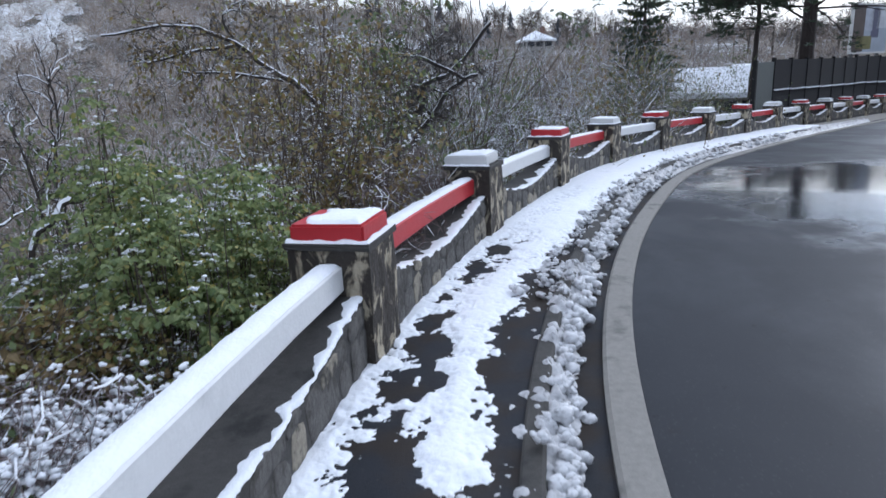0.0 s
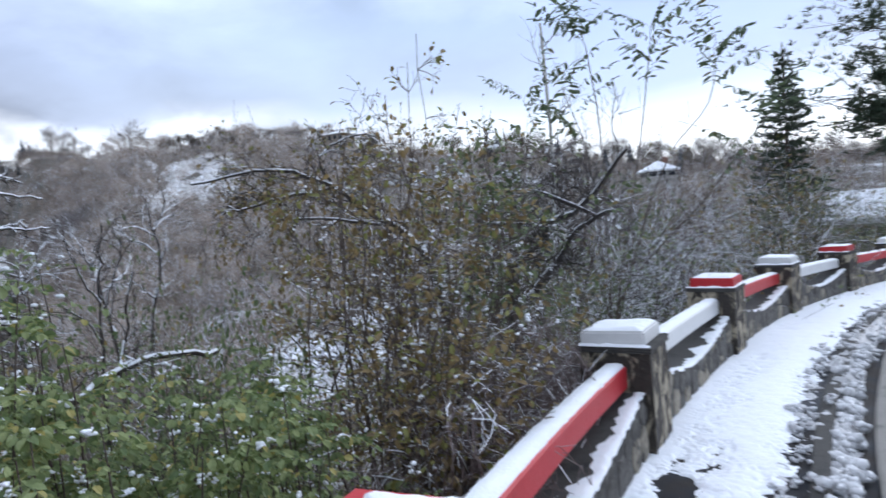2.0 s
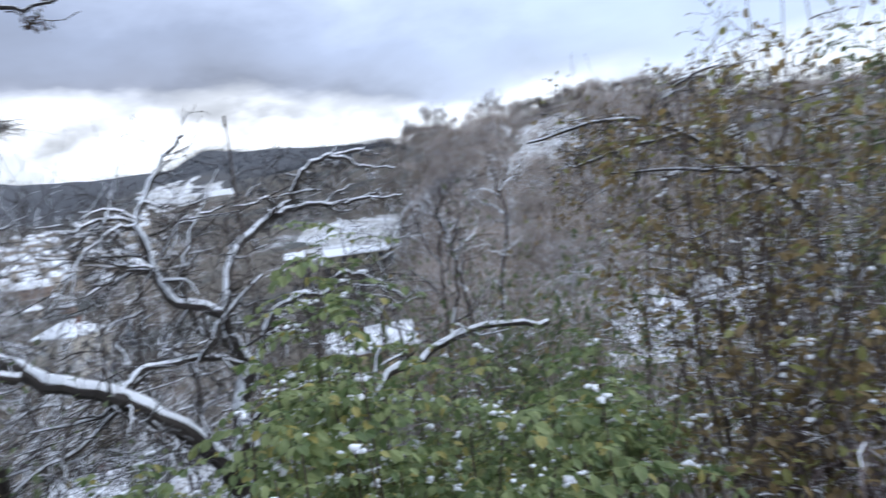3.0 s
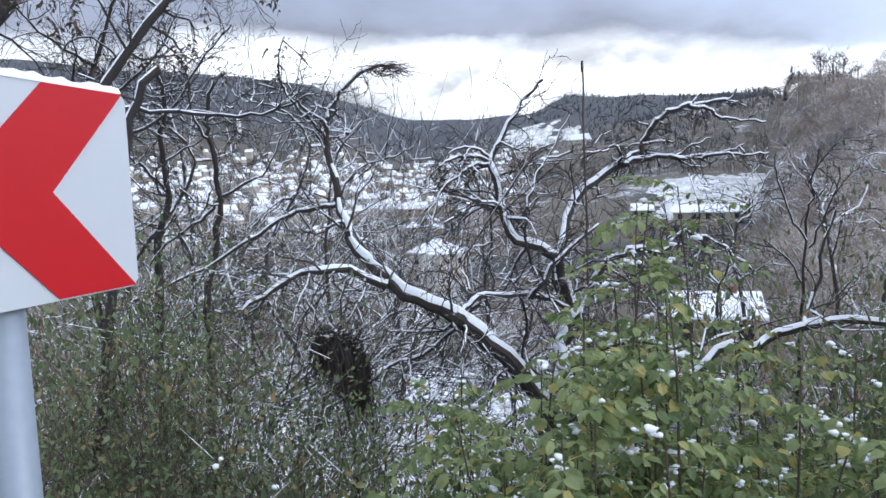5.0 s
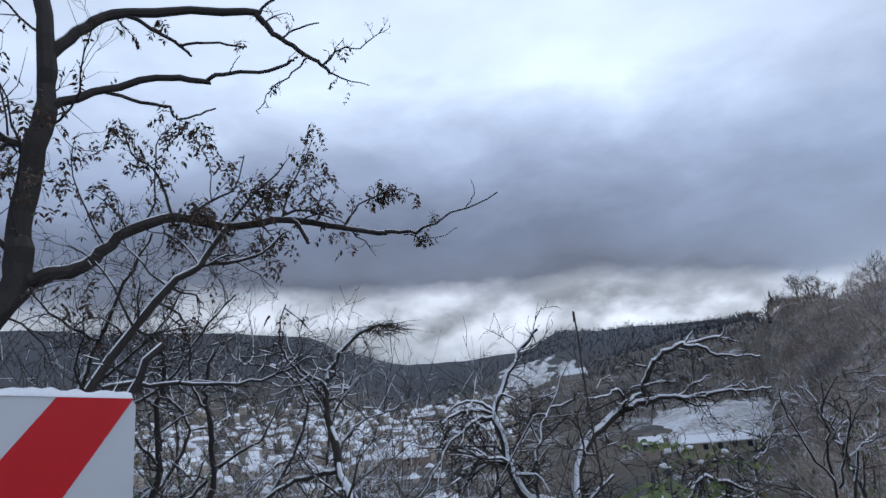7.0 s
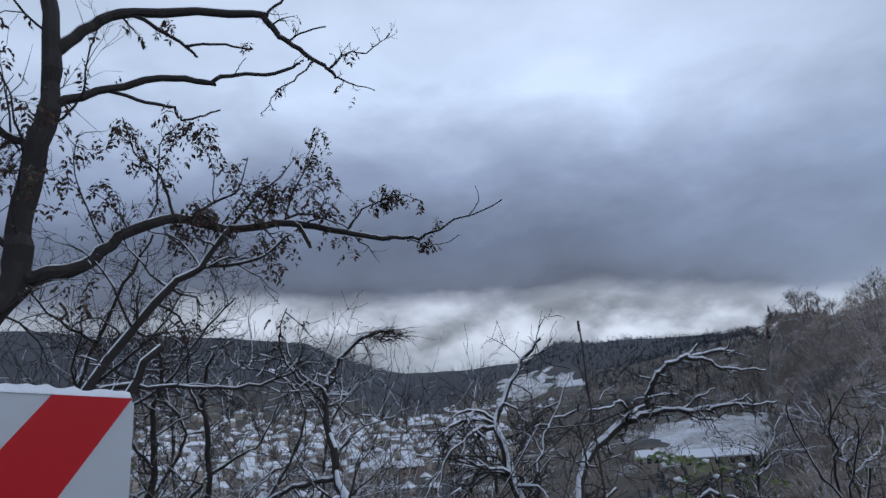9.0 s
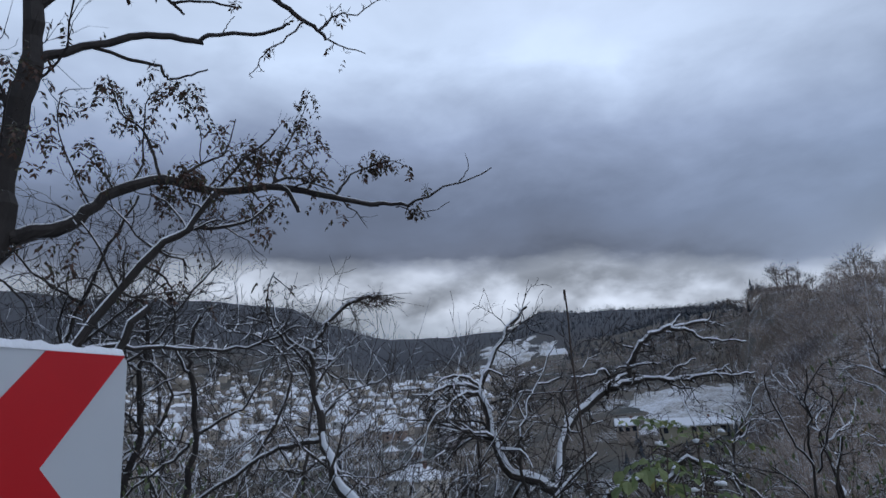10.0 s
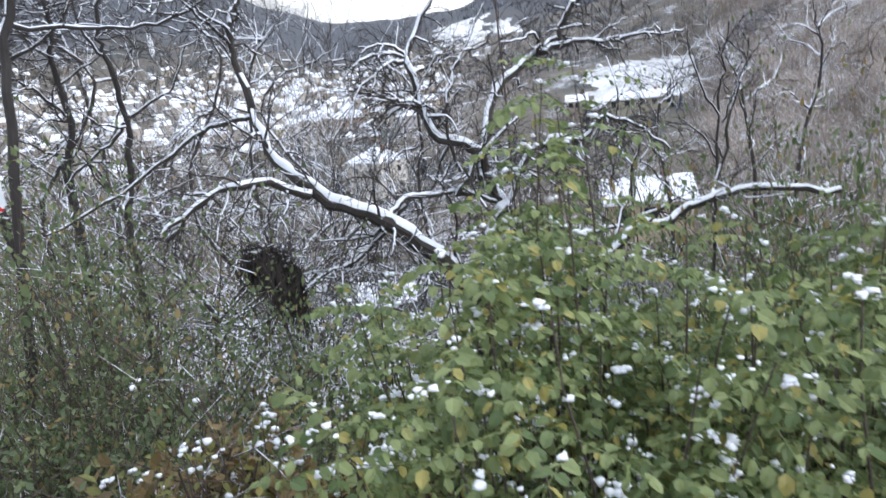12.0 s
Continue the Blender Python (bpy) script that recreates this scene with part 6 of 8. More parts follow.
for source in (OLIVE, OLIVE_LOW, SNOWY, BARE, BARE_TALL, BROWNISH, GREENISH, TANGLE):
    tops = sorted(v.co.z for o in source.children for v in o.data.vertices)
    TALL[source] = tops[int(0.97 * len(tops))]


def scatter(source, places, seed, lo=0.8, hi=1.2):
    rng = random.Random(seed)
    for x, y in places:
        k = rng.uniform(lo, hi)
        copy_thing(source, pose(*on_land(x, y, -0.05), 0, 0, rng.uniform(0, 360)) @ Matrix.Diagonal((k, k, k * rng.uniform(0.9, 1.1), 1)))


def reach(source, places, seed):
    """Copies whose crowns reach the heights given."""
    rng = random.Random(seed)
    for x, y, top in places:
        p = on_land(x, y, -0.05)
        k = (top - p[2]) / TALL[source] * rng.uniform(0.93, 1.05)
        w = min(1.5, 0.35 + 0.65 * k)
        copy_thing(source, pose(*p, 0, 0, rng.uniform(0, 360)) @ Matrix.Diagonal((w, w, k, 1)))


reach(OLIVE, [(-2.6, 2.2, 0.72), (-3.5, 3.0, 0.66), (-3.2, 2.0, 0.95), (-2.5, 1.6, 1.0), (-4.1, 2.8, 0.88), (-3.6, 1.0, 1.0), (-4.8, 2.0, 0.80), (-5.2, 3.0, 0.65), (-3.8, 3.5, 0.35), (-3.3, 7.4, 0.75), (-6.4, 2.4, 0.5), (-2.3, 1.9, 0.60), (-3.0, 2.6, 0.62), (-4.4, 3.5, 0.05), (-5.6, 1.2, 0.8), (-2.9, 1.2, 0.95), (-3.4, 2.6, 0.9), (-4.6, 2.6, 0.7), (-5.0, 1.6, 0.9), (-5.6, 2.2, 0.7)], 1)
reach(OLIVE_LOW, [(-2.9, 3.6, 0.10), (-2.9, 2.8, 0.25), (-2.7, 6.9, 0.7), (-1.9, 6.1, 0.6), (-2.1, 4.0, 0.15), (-2.9, 4.4, -0.3), (-3.6, 4.4, -0.6), (-3.4, 5.2, -0.6)], 2)
scatter(SNOWY, [(-2.0, 1.55), (-2.3, 1.9), (-2.4, 1.3)], 3, 0.8, 1.1)


def thicket():
    """Shrubs and saplings over the slope beyond the parapet."""
    rng = random.Random(17)
    count = 0
    while count < 62:
        n = rng.uniform(-1.5, 10.5)
        d = 1.2 + 20 * rng.random() ** 1.7
        p = line_point(n, -d)[0]
        az = math.degrees(math.atan2(-p.x, p.y - 3.0))
        r = math.hypot(p.x, p.y - 3.0)
        if r < 4.6 or az > 112 or (az > -8 and d < 2.0) or (az > 42 and rng.random() < 0.35):
            continue
        if az > 42:
            if r < 7.5:
                continue
            src = rng.choice(((OLIVE, -0.32), (BARE, -0.28), (BARE, -0.24), (TANGLE, -0.30), (BARE, -0.32), (OLIVE, -0.38)))
            reach(src[0], [(p.x, p.y, 1.4 + (src[1] if az > 59 else min(-0.26, src[1])) * r)], 1000 + count)
        elif az > 19:
            if r < 7.0 or (az < 30 and r < 24 and rng.random() < 0.6):
                continue
            src = rng.choice((BARE, BARE, TANGLE, OLIVE, OLIVE))
            reach(src, [(p.x, p.y, 1.4 + rng.uniform(-0.34, -0.16 if az > 31 else -0.25) * r)], 1000 + count)
        elif az > -8:
            src = rng.choice((BARE, BARE, TANGLE, BROWNISH, GREENISH, GREENISH))
            reach(src, [(p.x, p.y, 1.4 + rng.uniform(-0.18, 0.03) * r - (0.14 * r if az > 13 else 0.0))], 1000 + count)
        else:
            src = rng.choice(((BARE, 1.0), (BARE, 1.15), (BARE, 0.8), (BROWNISH, 0.8), (GREENISH, 0.8)))
            scatter(src[0], [(p.x, p.y)], 1000 + count, src[1] * 0.8, src[1] * 1.1)
        count += 1


thicket()


def bend_thicket():
    """Tall tangled shrubs filling the slope between the lookout and the bend."""
    rng = random.Random(19)
    done = 0
    while done < 52:
        p = line_point(rng.uniform(1.9, 9.2), -(1.3 + 9 * rng.random() ** 1.5))[0]
        az = math.degrees(math.atan2(-p.x, p.y - 3.0))
        r = math.hypot(p.x, p.y - 3.0)
        if r < 5.0 or az > 10:
            continue
        src = rng.choice((BARE, TANGLE, TANGLE, GREENISH, GREENISH, BROWNISH))
        reach(src, [(p.x, p.y, 1.4 + rng.uniform(-0.07, 0.085 if az > -14 else 0.05) * r)], 2000 + done)
        done += 1


bend_thicket()


# ---------------------------------------------------------------- trees of the middle distance
def bare_tree(at, seed, height, r, label, kids=(9, 6, 3), twig=None, cold=True, lean=(0, 0), lift=0.08):
    rng = random.Random(seed)
    wood, snow, tips = Geo(), Geo() if cold else None, []
    grow(wood, snow, tips, rng, (0, 0, -0.4), (lean[0], lean[1], 1), height, r, 3, kids, 0.95, 0.30, lift, 8, 0.4, 2, 0.0042)
    ob = thing("bare_tree", at, label, "tree", "bare trees on the slope")
    part("trunk", wood, twig or LINED, ob)
    if cold:
        tagged(part("snow_cover", snow, SNOW, ob, "snow lying on the branches", True), kind="stuff")
    return ob


T1 = bare_tree(on_land(-7.56, 3.05), 91, 6.6, 0.055, "slender bare tree with thin dark twigs")
T2 = bare_tree(on_land(-8.6, 2.5), 92, 7.4, 0.060, "slender bare tree with thin dark twigs")
T3 = bare_tree(on_land(-9.4, 5.4), 93, 5.6, 0.045, "slender bare tree with thin dark twigs")
for i, (x, y, k) in enumerate(((-7.2, 2.2, 0.9), (-8.2, 3.7, 0.9), (-7.8, 1.4, 1.0), (-9.4, 3.4, 0.95), (-8.7, 4.3, 0.85), (-11.5, 1.2, 1.0), (-10.0, -0.6, 1.0), (-12.5, 7.5, 0.65), (-7.6, 8.9, 0.55), (-8.8, 10.6, 0.6), (-6.0, 11.0, 0.5), (-13, 4, 0.85))):
    copy_thing((T1, T2, T3)[i % 3], pose(*on_land(x, y), 0, 0, 77 * i) @ Matrix.Scale(k, 4))
for i, (x, y, k) in enumerate(((-3.4, 13.5, 0.85), (-1.8, 16, 0.9), (0.5, 17.5, 0.8), (3.2, 19, 0.8), (5.2, 21, 0.75), (-5.5, 16, 0.85), (7.5, 24.5, 0.7), (-2.4, 11.6, 0.7))):
    copy_thing((T1, T3)[i % 2], pose(*on_land(x, y), 0, 0, 51 * i) @ Matrix.Scale(k, 4))


for i, (az, r, top) in enumerate(((59, 9.5, 0.0), (60, 12, 0.6), (63, 15, 0.6), (66, 11, 0.8), (69, 14, 1.5), (72, 10, 0.7), (75, 13, 1.4), (78, 11.5, 1.3), (81, 14, 1.8), (84, 10, 1.6), (87, 12, 2.0), (70, 18, 0.6))):
    x, y = -math.sin(radians(az)) * r, 3.3 + math.cos(radians(az)) * r
    k = (top - land(x, y)) / (6.6, 7.4, 5.6)[i % 3] * (0.90 if az > 76 else 0.70)
    copy_thing((T1, T2, T3)[i % 3], pose(*on_land(x, y), 0, 0, 63 * i) @ Matrix.Diagonal((k * 1.15, k * 1.15, k, 1)))


for i in range(22):
    rng = random.Random(300 + i)
    p = line_point(rng.uniform(2.6, 9.0), -rng.uniform(2.5, 9.0))[0]
    r = math.hypot(p.x, p.y - 3.0)
    if -p.x > 0.25 * (p.y - 3.0):
        continue
    k = (1.4 + rng.uniform(0.0, 0.085) * r - land(p.x, p.y)) / (6.6, 7.4, 5.6)[i % 3] * 0.95
    copy_thing((T1, T2, T3)[i % 3], pose(p.x, p.y, land(p.x, p.y), 0, 0, 41 * i) @ Matrix.Diagonal((k * 1.2, k * 1.2, k, 1)))


def snowy_snag():
    """A leaning dead limb with snow along it, and a dark twisted one beyond."""
    rng = random.Random(44)
    base = on_land(-1.2, 11.0)
    wood, snow, tips = Geo(), Geo(), []
    for pts, r0, r1, tw in (([(-1.2, 11.0, base[2] - 0.2), (-1.6, 10.9, 0.6), (-1.97, 10.85, 1.32), (-2.52, 10.69, 1.72), (-2.84, 10.58, 2.03), (-3.46, 10.32, 2.27), (-4.38, 9.84, 2.15)], 0.075, 0.016, 9), ([(-2.84, 10.58, 2.00), (-3.43, 10.34, 1.91), (-3.86, 10.13, 1.78), (-4.02, 10.04, 1.85)], 0.03, 0.012, 6), ([(-2.25, 10.77, 1.48), (-2.80, 10.59, 1.59), (-3.57, 10.27, 1.66)], 0.03, 0.012, 6), ([(-2.84, 10.58, 2.03), (-2.95, 10.54, 2.40), (-2.60, 10.66, 2.62), (-2.18, 10.79, 2.65)], 0.022, 0.010, 5)):
        limb(wood, snow, tips, rng, pts, r0 * 0.8, r1 * 0.8, tw * 3, 2, (5, 4), length=0.8, base=base, fat=0.8, lift=-0.02, thin=0.0036)
    ob = thing("leaning_tree", base, "leaning dead tree with snow-lined crooked limbs", "tree")
    part("trunk", wood, BARK, ob)
    tagged(part("snow_cover", snow, SNOW, ob, "snow on the limbs", True), kind="stuff")
    dead = Geo()
    for p, d, dep in tips:
        if dep < 2 and rng.random() < 0.3:
            dead.leaf(p, d + Vector((0, 0, -0.5)), Vector((rng.gauss(0, 0.5), rng.gauss(0, 0.5), 1)), rng.uniform(0.05, 0.09), rng.uniform(0.03, 0.05))
    tagged(part("foliage", dead, LEAF_BROWN, ob, "withered leaves"), kind="stuff")
    base = on_land(-0.4, 10.15)
    wood, snow, tips = Geo(), Geo(), []
    for pts, r0, r1, tw in (([(-0.4, 10.15, base[2] - 0.2), (-0.58, 10.09, 0.65), (-0.18, 10.12, 0.98), (-0.09, 10.12, 1.33), (0.33, 10.13, 1.52), (0.83, 10.11, 2.10)], 0.07, 0.02, 6), ([(-0.34, 10.11, 0.50), (-0.12, 10.12, 0.77), (0.25, 10.13, 1.24), (0.64, 10.12, 1.43)], 0.05, 0.02, 5), ([(-0.78, 10.06, 1.39), (-0.37, 10.11, 1.34), (-0.09, 10.12, 1.29)], 0.03, 0.02, 3), ([(-0.56, 10.09, 1.76), (-0.08, 10.12, 1.67), (0.46, 10.13, 1.37)], 0.025, 0.02, 4)):
        limb(wood, snow, tips, rng, pts, r0, r1, tw * 4, 2, (5, 4), length=0.8, base=base, fat=0.5, thin=0.0036)
    ob = thing("twisted_tree", base, "small tree with black twisted limbs", "tree")
    part("trunk", wood, BARK_BARE, ob)
    tagged(part("snow_cover", snow, SNOW, ob, "snow on the limbs", True), kind="stuff")


snowy_snag()


def feather_sapling():
    """Tall thin stems with large feathered leaves against the sky."""
    rng = random.Random(52)
    base = on_land(0.6, 11.1)
    wood, leaf = Geo(), Geo()
    for pts in (((0.60, 11.12, 0.0), (0.44, 11.13, 2.05), (0.17, 11.13, 3.05)), ((0.60, 11.12, 0.0), (0.61, 11.12, 2.43), (0.49, 11.13, 3.48), (0.42, 11.13, 3.71)), ((0.65, 11.12, 0.0), (1.14, 11.09, 2.55), (1.28, 11.07, 3.64)), ((0.68, 11.12, 0.0), (1.35, 11.06, 1.93), (1.88, 10.98, 2.64), (2.00, 10.96, 3.36)), ((0.68, 11.1, 0.2), (1.67, 10.6, 1.45), (2.45, 10.5, 2.44)), ((0.6, 11.2, 0.0), (0.0, 11.4, 2.0), (-0.35, 11.4, 3.0))):
        first = Vector(pts[0]) - Vector(base)
        line = curve([first + Vector((0, 0, -first.z - 0.2))] + [Vector(p) - Vector(base) for p in pts], rng, 4, 0.015)
        wood.tube(line, [0.013 - 0.010 * i / len(line) for i in range(len(line))], 5)
        for k in range(9):
            q = line[-1 - int(k * 0.45)]
            a = rng.uniform(0, 6.283)
            pinnate(leaf, wood, rng, q, (math.cos(a) * 0.8, math.sin(a) * 0.5, rng.uniform(0.5, 1.4)), rng.uniform(0.42, 0.68), rng.randint(7, 9), rng.uniform(0.11, 0.16), 0.45, 0.27, True)
    ob = thing("feather_leaved_sapling", base, "tall thin sapling with long feathered dark leaves", "sapling")
    part("stem", wood, TWIG_DARK, ob)
    tagged(part("foliage", leaf, leaf_material("dull_green_leaf", (0.050, 0.080, 0.040), (0.125, 0.170, 0.085), (0.13, 0.12, 0.05), 0.9), ob), kind="stuff")


feather_sapling()


def polar(az, r, dz=0.0):
    """A place on the land by bearing (degrees left of north) and distance from the lookout."""
    x, y = -math.sin(radians(az)) * r, 3.0 + math.cos(radians(az)) * r
    return (x, y, land(x, y) + dz)


def birch():
    rng = random.Random(57)
    at = polar(1.3, 24)
    wood, tips = Geo(), []
    trunk = curve([(0, 0, -0.4), (0.1, 0, 3), (-0.05, 0, 6), (0.1, 0, 10), (0, 0, 15)], rng, 4, 0.02)
    wood.tube(trunk, [0.17 - 0.14 * i / len(trunk) for i in range(len(trunk))], 8)
    twig = Geo()
    for k in range(34):
        i = rng.randint(6, len(trunk) - 2)
        a = rng.uniform(0, 6.283)
        grow(twig, None, tips, rng, trunk[i], (math.cos(a), math.sin(a), 0.9), rng.uniform(1.0, 2.2), 0.022, 1, (6,), 0.7, 0.15, 0.0)
    ob = thing("birch_tree", at, "tall birch with a pale trunk and bare twigs", "tree")
    part("trunk", wood, BIRCH, ob, "pale birch trunk")
    tagged(part("twig", twig, TWIG_DARK, ob), kind="stuff")


birch()


# ---------------------------------------------------------------- conifers at the bend
def pine(at, seed, height, bare, spread, r, label, gap):
    rng = random.Random(seed)
    wood, needles = Geo(), Geo()
    trunk = curve([(0, 0, -0.5), (rng.uniform(-0.1, 0.1), 0, height * 0.35), (rng.uniform(-0.2, 0.2), 0, height * 0.7), (0, 0, height)], rng, 5, 0.03)
    wood.tube(trunk, [r * (1 - 0.8 * i / len(trunk)) for i in range(len(trunk))], 10)
    levels = 16
    for k in range(levels):
        z = bare + (height - bare) * (k / levels) ** 0.95
        long = spread * (1 - 0.72 * k / levels) * rng.uniform(0.65, 1.1)
        for j in range(rng.randint(3, 4)):
            a = rng.uniform(0, 6.283)
            d = Vector((math.cos(a), math.sin(a), rng.uniform(-0.12, 0.20)))
            if rng.random() < gap:
                continue
            tips = []
            grow(wood, None, tips, rng, (0, 0, z + rng.uniform(-0.3, 0.3)), d, long * rng.uniform(0.6, 1.1) * (1.0 - 0.35 * max(0.0, math.cos(a))), r * 0.16, 2, (6, 4), 0.5, 0.07, 0.02)
            for p, dd, dep in tips:
                if Vector((p.x, p.y, 0)).length < 0.35 * long:
                    continue
                q = p + Vector((rng.gauss(0, 0.10), rng.gauss(0, 0.10), 0.04))
                for m in range(8):                   # a tuft of needles, pointing up and out
                    needles.blade(q, Vector((rng.gauss(0, 0.8), rng.gauss(0, 0.8), rng.uniform(0.0, 0.9))) + dd * 0.5, Vector([rng.gauss(0, 1) for _ in range(3)]), rng.uniform(0.18, 0.32), rng.uniform(0.035, 0.06))
    ob = thing("pine_tree", at, label, "tree", "pines at the bend")
    part("trunk", wood, plain("pine_bark", (0.040, 0.030, 0.026), 0.9, 0, 0.5, 9), ob, "reddish brown scaly trunk")
    tagged(part("foliage", needles, NEEDLE, ob, "dark green needles"), kind="stuff")


pine((15.05, 29.4, land(15.05, 29.4)), 101, 15, 3.3 - land(15.05, 29.4), 7.2, 0.36, "tall dark pine with spreading flat branches", 0.10)
pine((11.7, 26.6, land(11.7, 26.6)), 102, 5.2 - land(11.7, 26.6), 3.0 - land(11.7, 26.6), 3.4, 0.15, "smaller dark pine beside the fence", 0.62)


def spruce(at, seed, height, wide, label):
    rng = random.Random(seed)
    wood, needles = Geo(), Geo()
    wood.tube([(0, 0, -0.5), (0, 0, height * 0.5), (0, 0, height)], [0.16, 0.1, 0.02], 7)
    for k in range(34):
        f = k / 34
        z = height * (0.12 + 0.86 * f)
        for j in range(11):
            a = rng.uniform(0, 6.283)
            long = wide * (1 - f) ** 0.9 * rng.uniform(0.6, 1.15) + 0.12
            d = Vector((math.cos(a), math.sin(a), -0.28 + 0.7 * f))
            n = max(4, int(long / 0.05))
            for i in range(n):
                q = Vector((0, 0, z)) + d * long * (i + 0.5) / n
                needles.blade(q, d + Vector([rng.gauss(0, 0.6) for _ in range(3)]), Vector([rng.gauss(0, 1) for _ in range(3)]), rng.uniform(0.20, 0.38), rng.uniform(0.07, 0.12))
    ob = thing("spruce_tree", at, label, "tree", "spruces")
    part("trunk", wood, TWIG_DARK, ob)
    tagged(part("foliage", needles, NEEDLE, ob, "dark spruce needles"), kind="stuff")
    return ob


spruce(polar(-17.3, 30, 0), 111, 7.6 - polar(-17.3, 30)[2], 2.3, "narrow dark green spruce among bare trees")


# ---------------------------------------------------------------- fence, hoarding and roofs at the bend
def board_fence():
    rng = random.Random(5)
    dark = plain("dark_stained_boards", (0.016, 0.015, 0.016), 0.95, 0, 0.3, 12)
    ob = thing("board_fence", line_point(8.2, -0.75)[0], "dark boarded fence with a line of snow", "fence")
    origin = Vector(ob.matrix_basis.translation)
    n = 8.2
    k = 0
    while n < LAST - 0.8:
        a, b = line_point(n, -0.75)[0], line_point(n + 0.62, -0.75)[0]
        d = (b - a).normalized()
        ang = math.degrees(math.atan2(d.y, d.x))
        wide = (Vector((b.x, b.y, 0)) - Vector((a.x, a.y, 0))).length
        top = 1.55 - a.z - (0.1 if k == 0 else rng.uniform(0, 0.06))
        m = pose(*(a - origin), 0, 0, ang)
        g = Geo()
        g.box((0, -0.03, -0.5), (wide - 0.04, 0.03, top), m)
        part("panel", g, plain("grey_panel", (0.10, 0.11, 0.10), 0.7) if k == 0 else dark, ob)
        g = Geo()
        g.box((-0.05, -0.06, -0.5), (0.05, 0.06, top + 0.06), m)
        part("post", g, dark, ob)
        if k:
            g = Geo()
            g.box((0.03, -0.11, top * 0.52), (wide - 0.08, -0.03, top * 0.52 + 0.035), m)
            part("ledge_snow", g, SNOW, ob, "line of snow on the rail")
        n += 0.62
        k += 1


board_fence()


def hoarding():
    at = (20.9, 34.9, land(20.9, 34.9))
    ob = thing("hoarding", at, "white-framed picture hoarding on posts behind the fence", "billboard", turn=32)
    z0, z1 = 1.75 - at[2], 3.95 - at[2]
    pale = plain("pale_frame", (0.75, 0.73, 0.70), 0.6)
    g = Geo()
    g.box((-1.6, 0.0, z0), (1.6, 0.08, z1))
    panel = part("panel", g, plain("printed_sheet", (0.42, 0.46, 0.52), 0.4, 0, 0.3, 1.2), ob)
    for lo, hi in (((-1.68, -0.03, z0 - 0.08), (1.68, 0.10, z0)), ((-1.68, -0.03, z1), (1.68, 0.10, z1 + 0.08)), ((-1.68, -0.03, z0), (-1.6, 0.10, z1)), ((1.6, -0.03, z0), (1.68, 0.10, z1))):
        g = Geo()
        g.box(lo, hi)
        part("frame_bar", g, pale, ob, "white frame")
    for x0, x1, a, b, col in ((-1.55, -0.55, 0.0, 1.0, (0.10, 0.07, 0.06)), (-0.55, 0.2, 0.45, 1.0, (0.50, 0.52, 0.58)), (0.1, 0.8, 0.3, 0.95, (0.12, 0.12, 0.18)), (0.6, 1.5, 0.5, 1.0, (0.62, 0.64, 0.68)), (-1.2, 0.2, 0.05, 0.35, (0.22, 0.20, 0.08))):
        g = Geo()
        h = z1 - z0
        g.box((x0, -0.006, z0 + a * h + 0.02), (x1, 0.0, z0 + b * h - 0.02))
        part("print_patch", g, plain("print", col, 0.4, 0, 0.4, 2.5), panel)
    for x in (-1.2, 1.2):
        g = Geo()
        g.box((x - 0.07, 0.09, -0.5), (x + 0.07, 0.22, z1))
        part("post", g, plain("steel_post", (0.12, 0.12, 0.12), 0.5, 0.5), ob)


hoarding()

GLASS = plain("dark_window_glass", (0.03, 0.035, 0.045), 0.15)


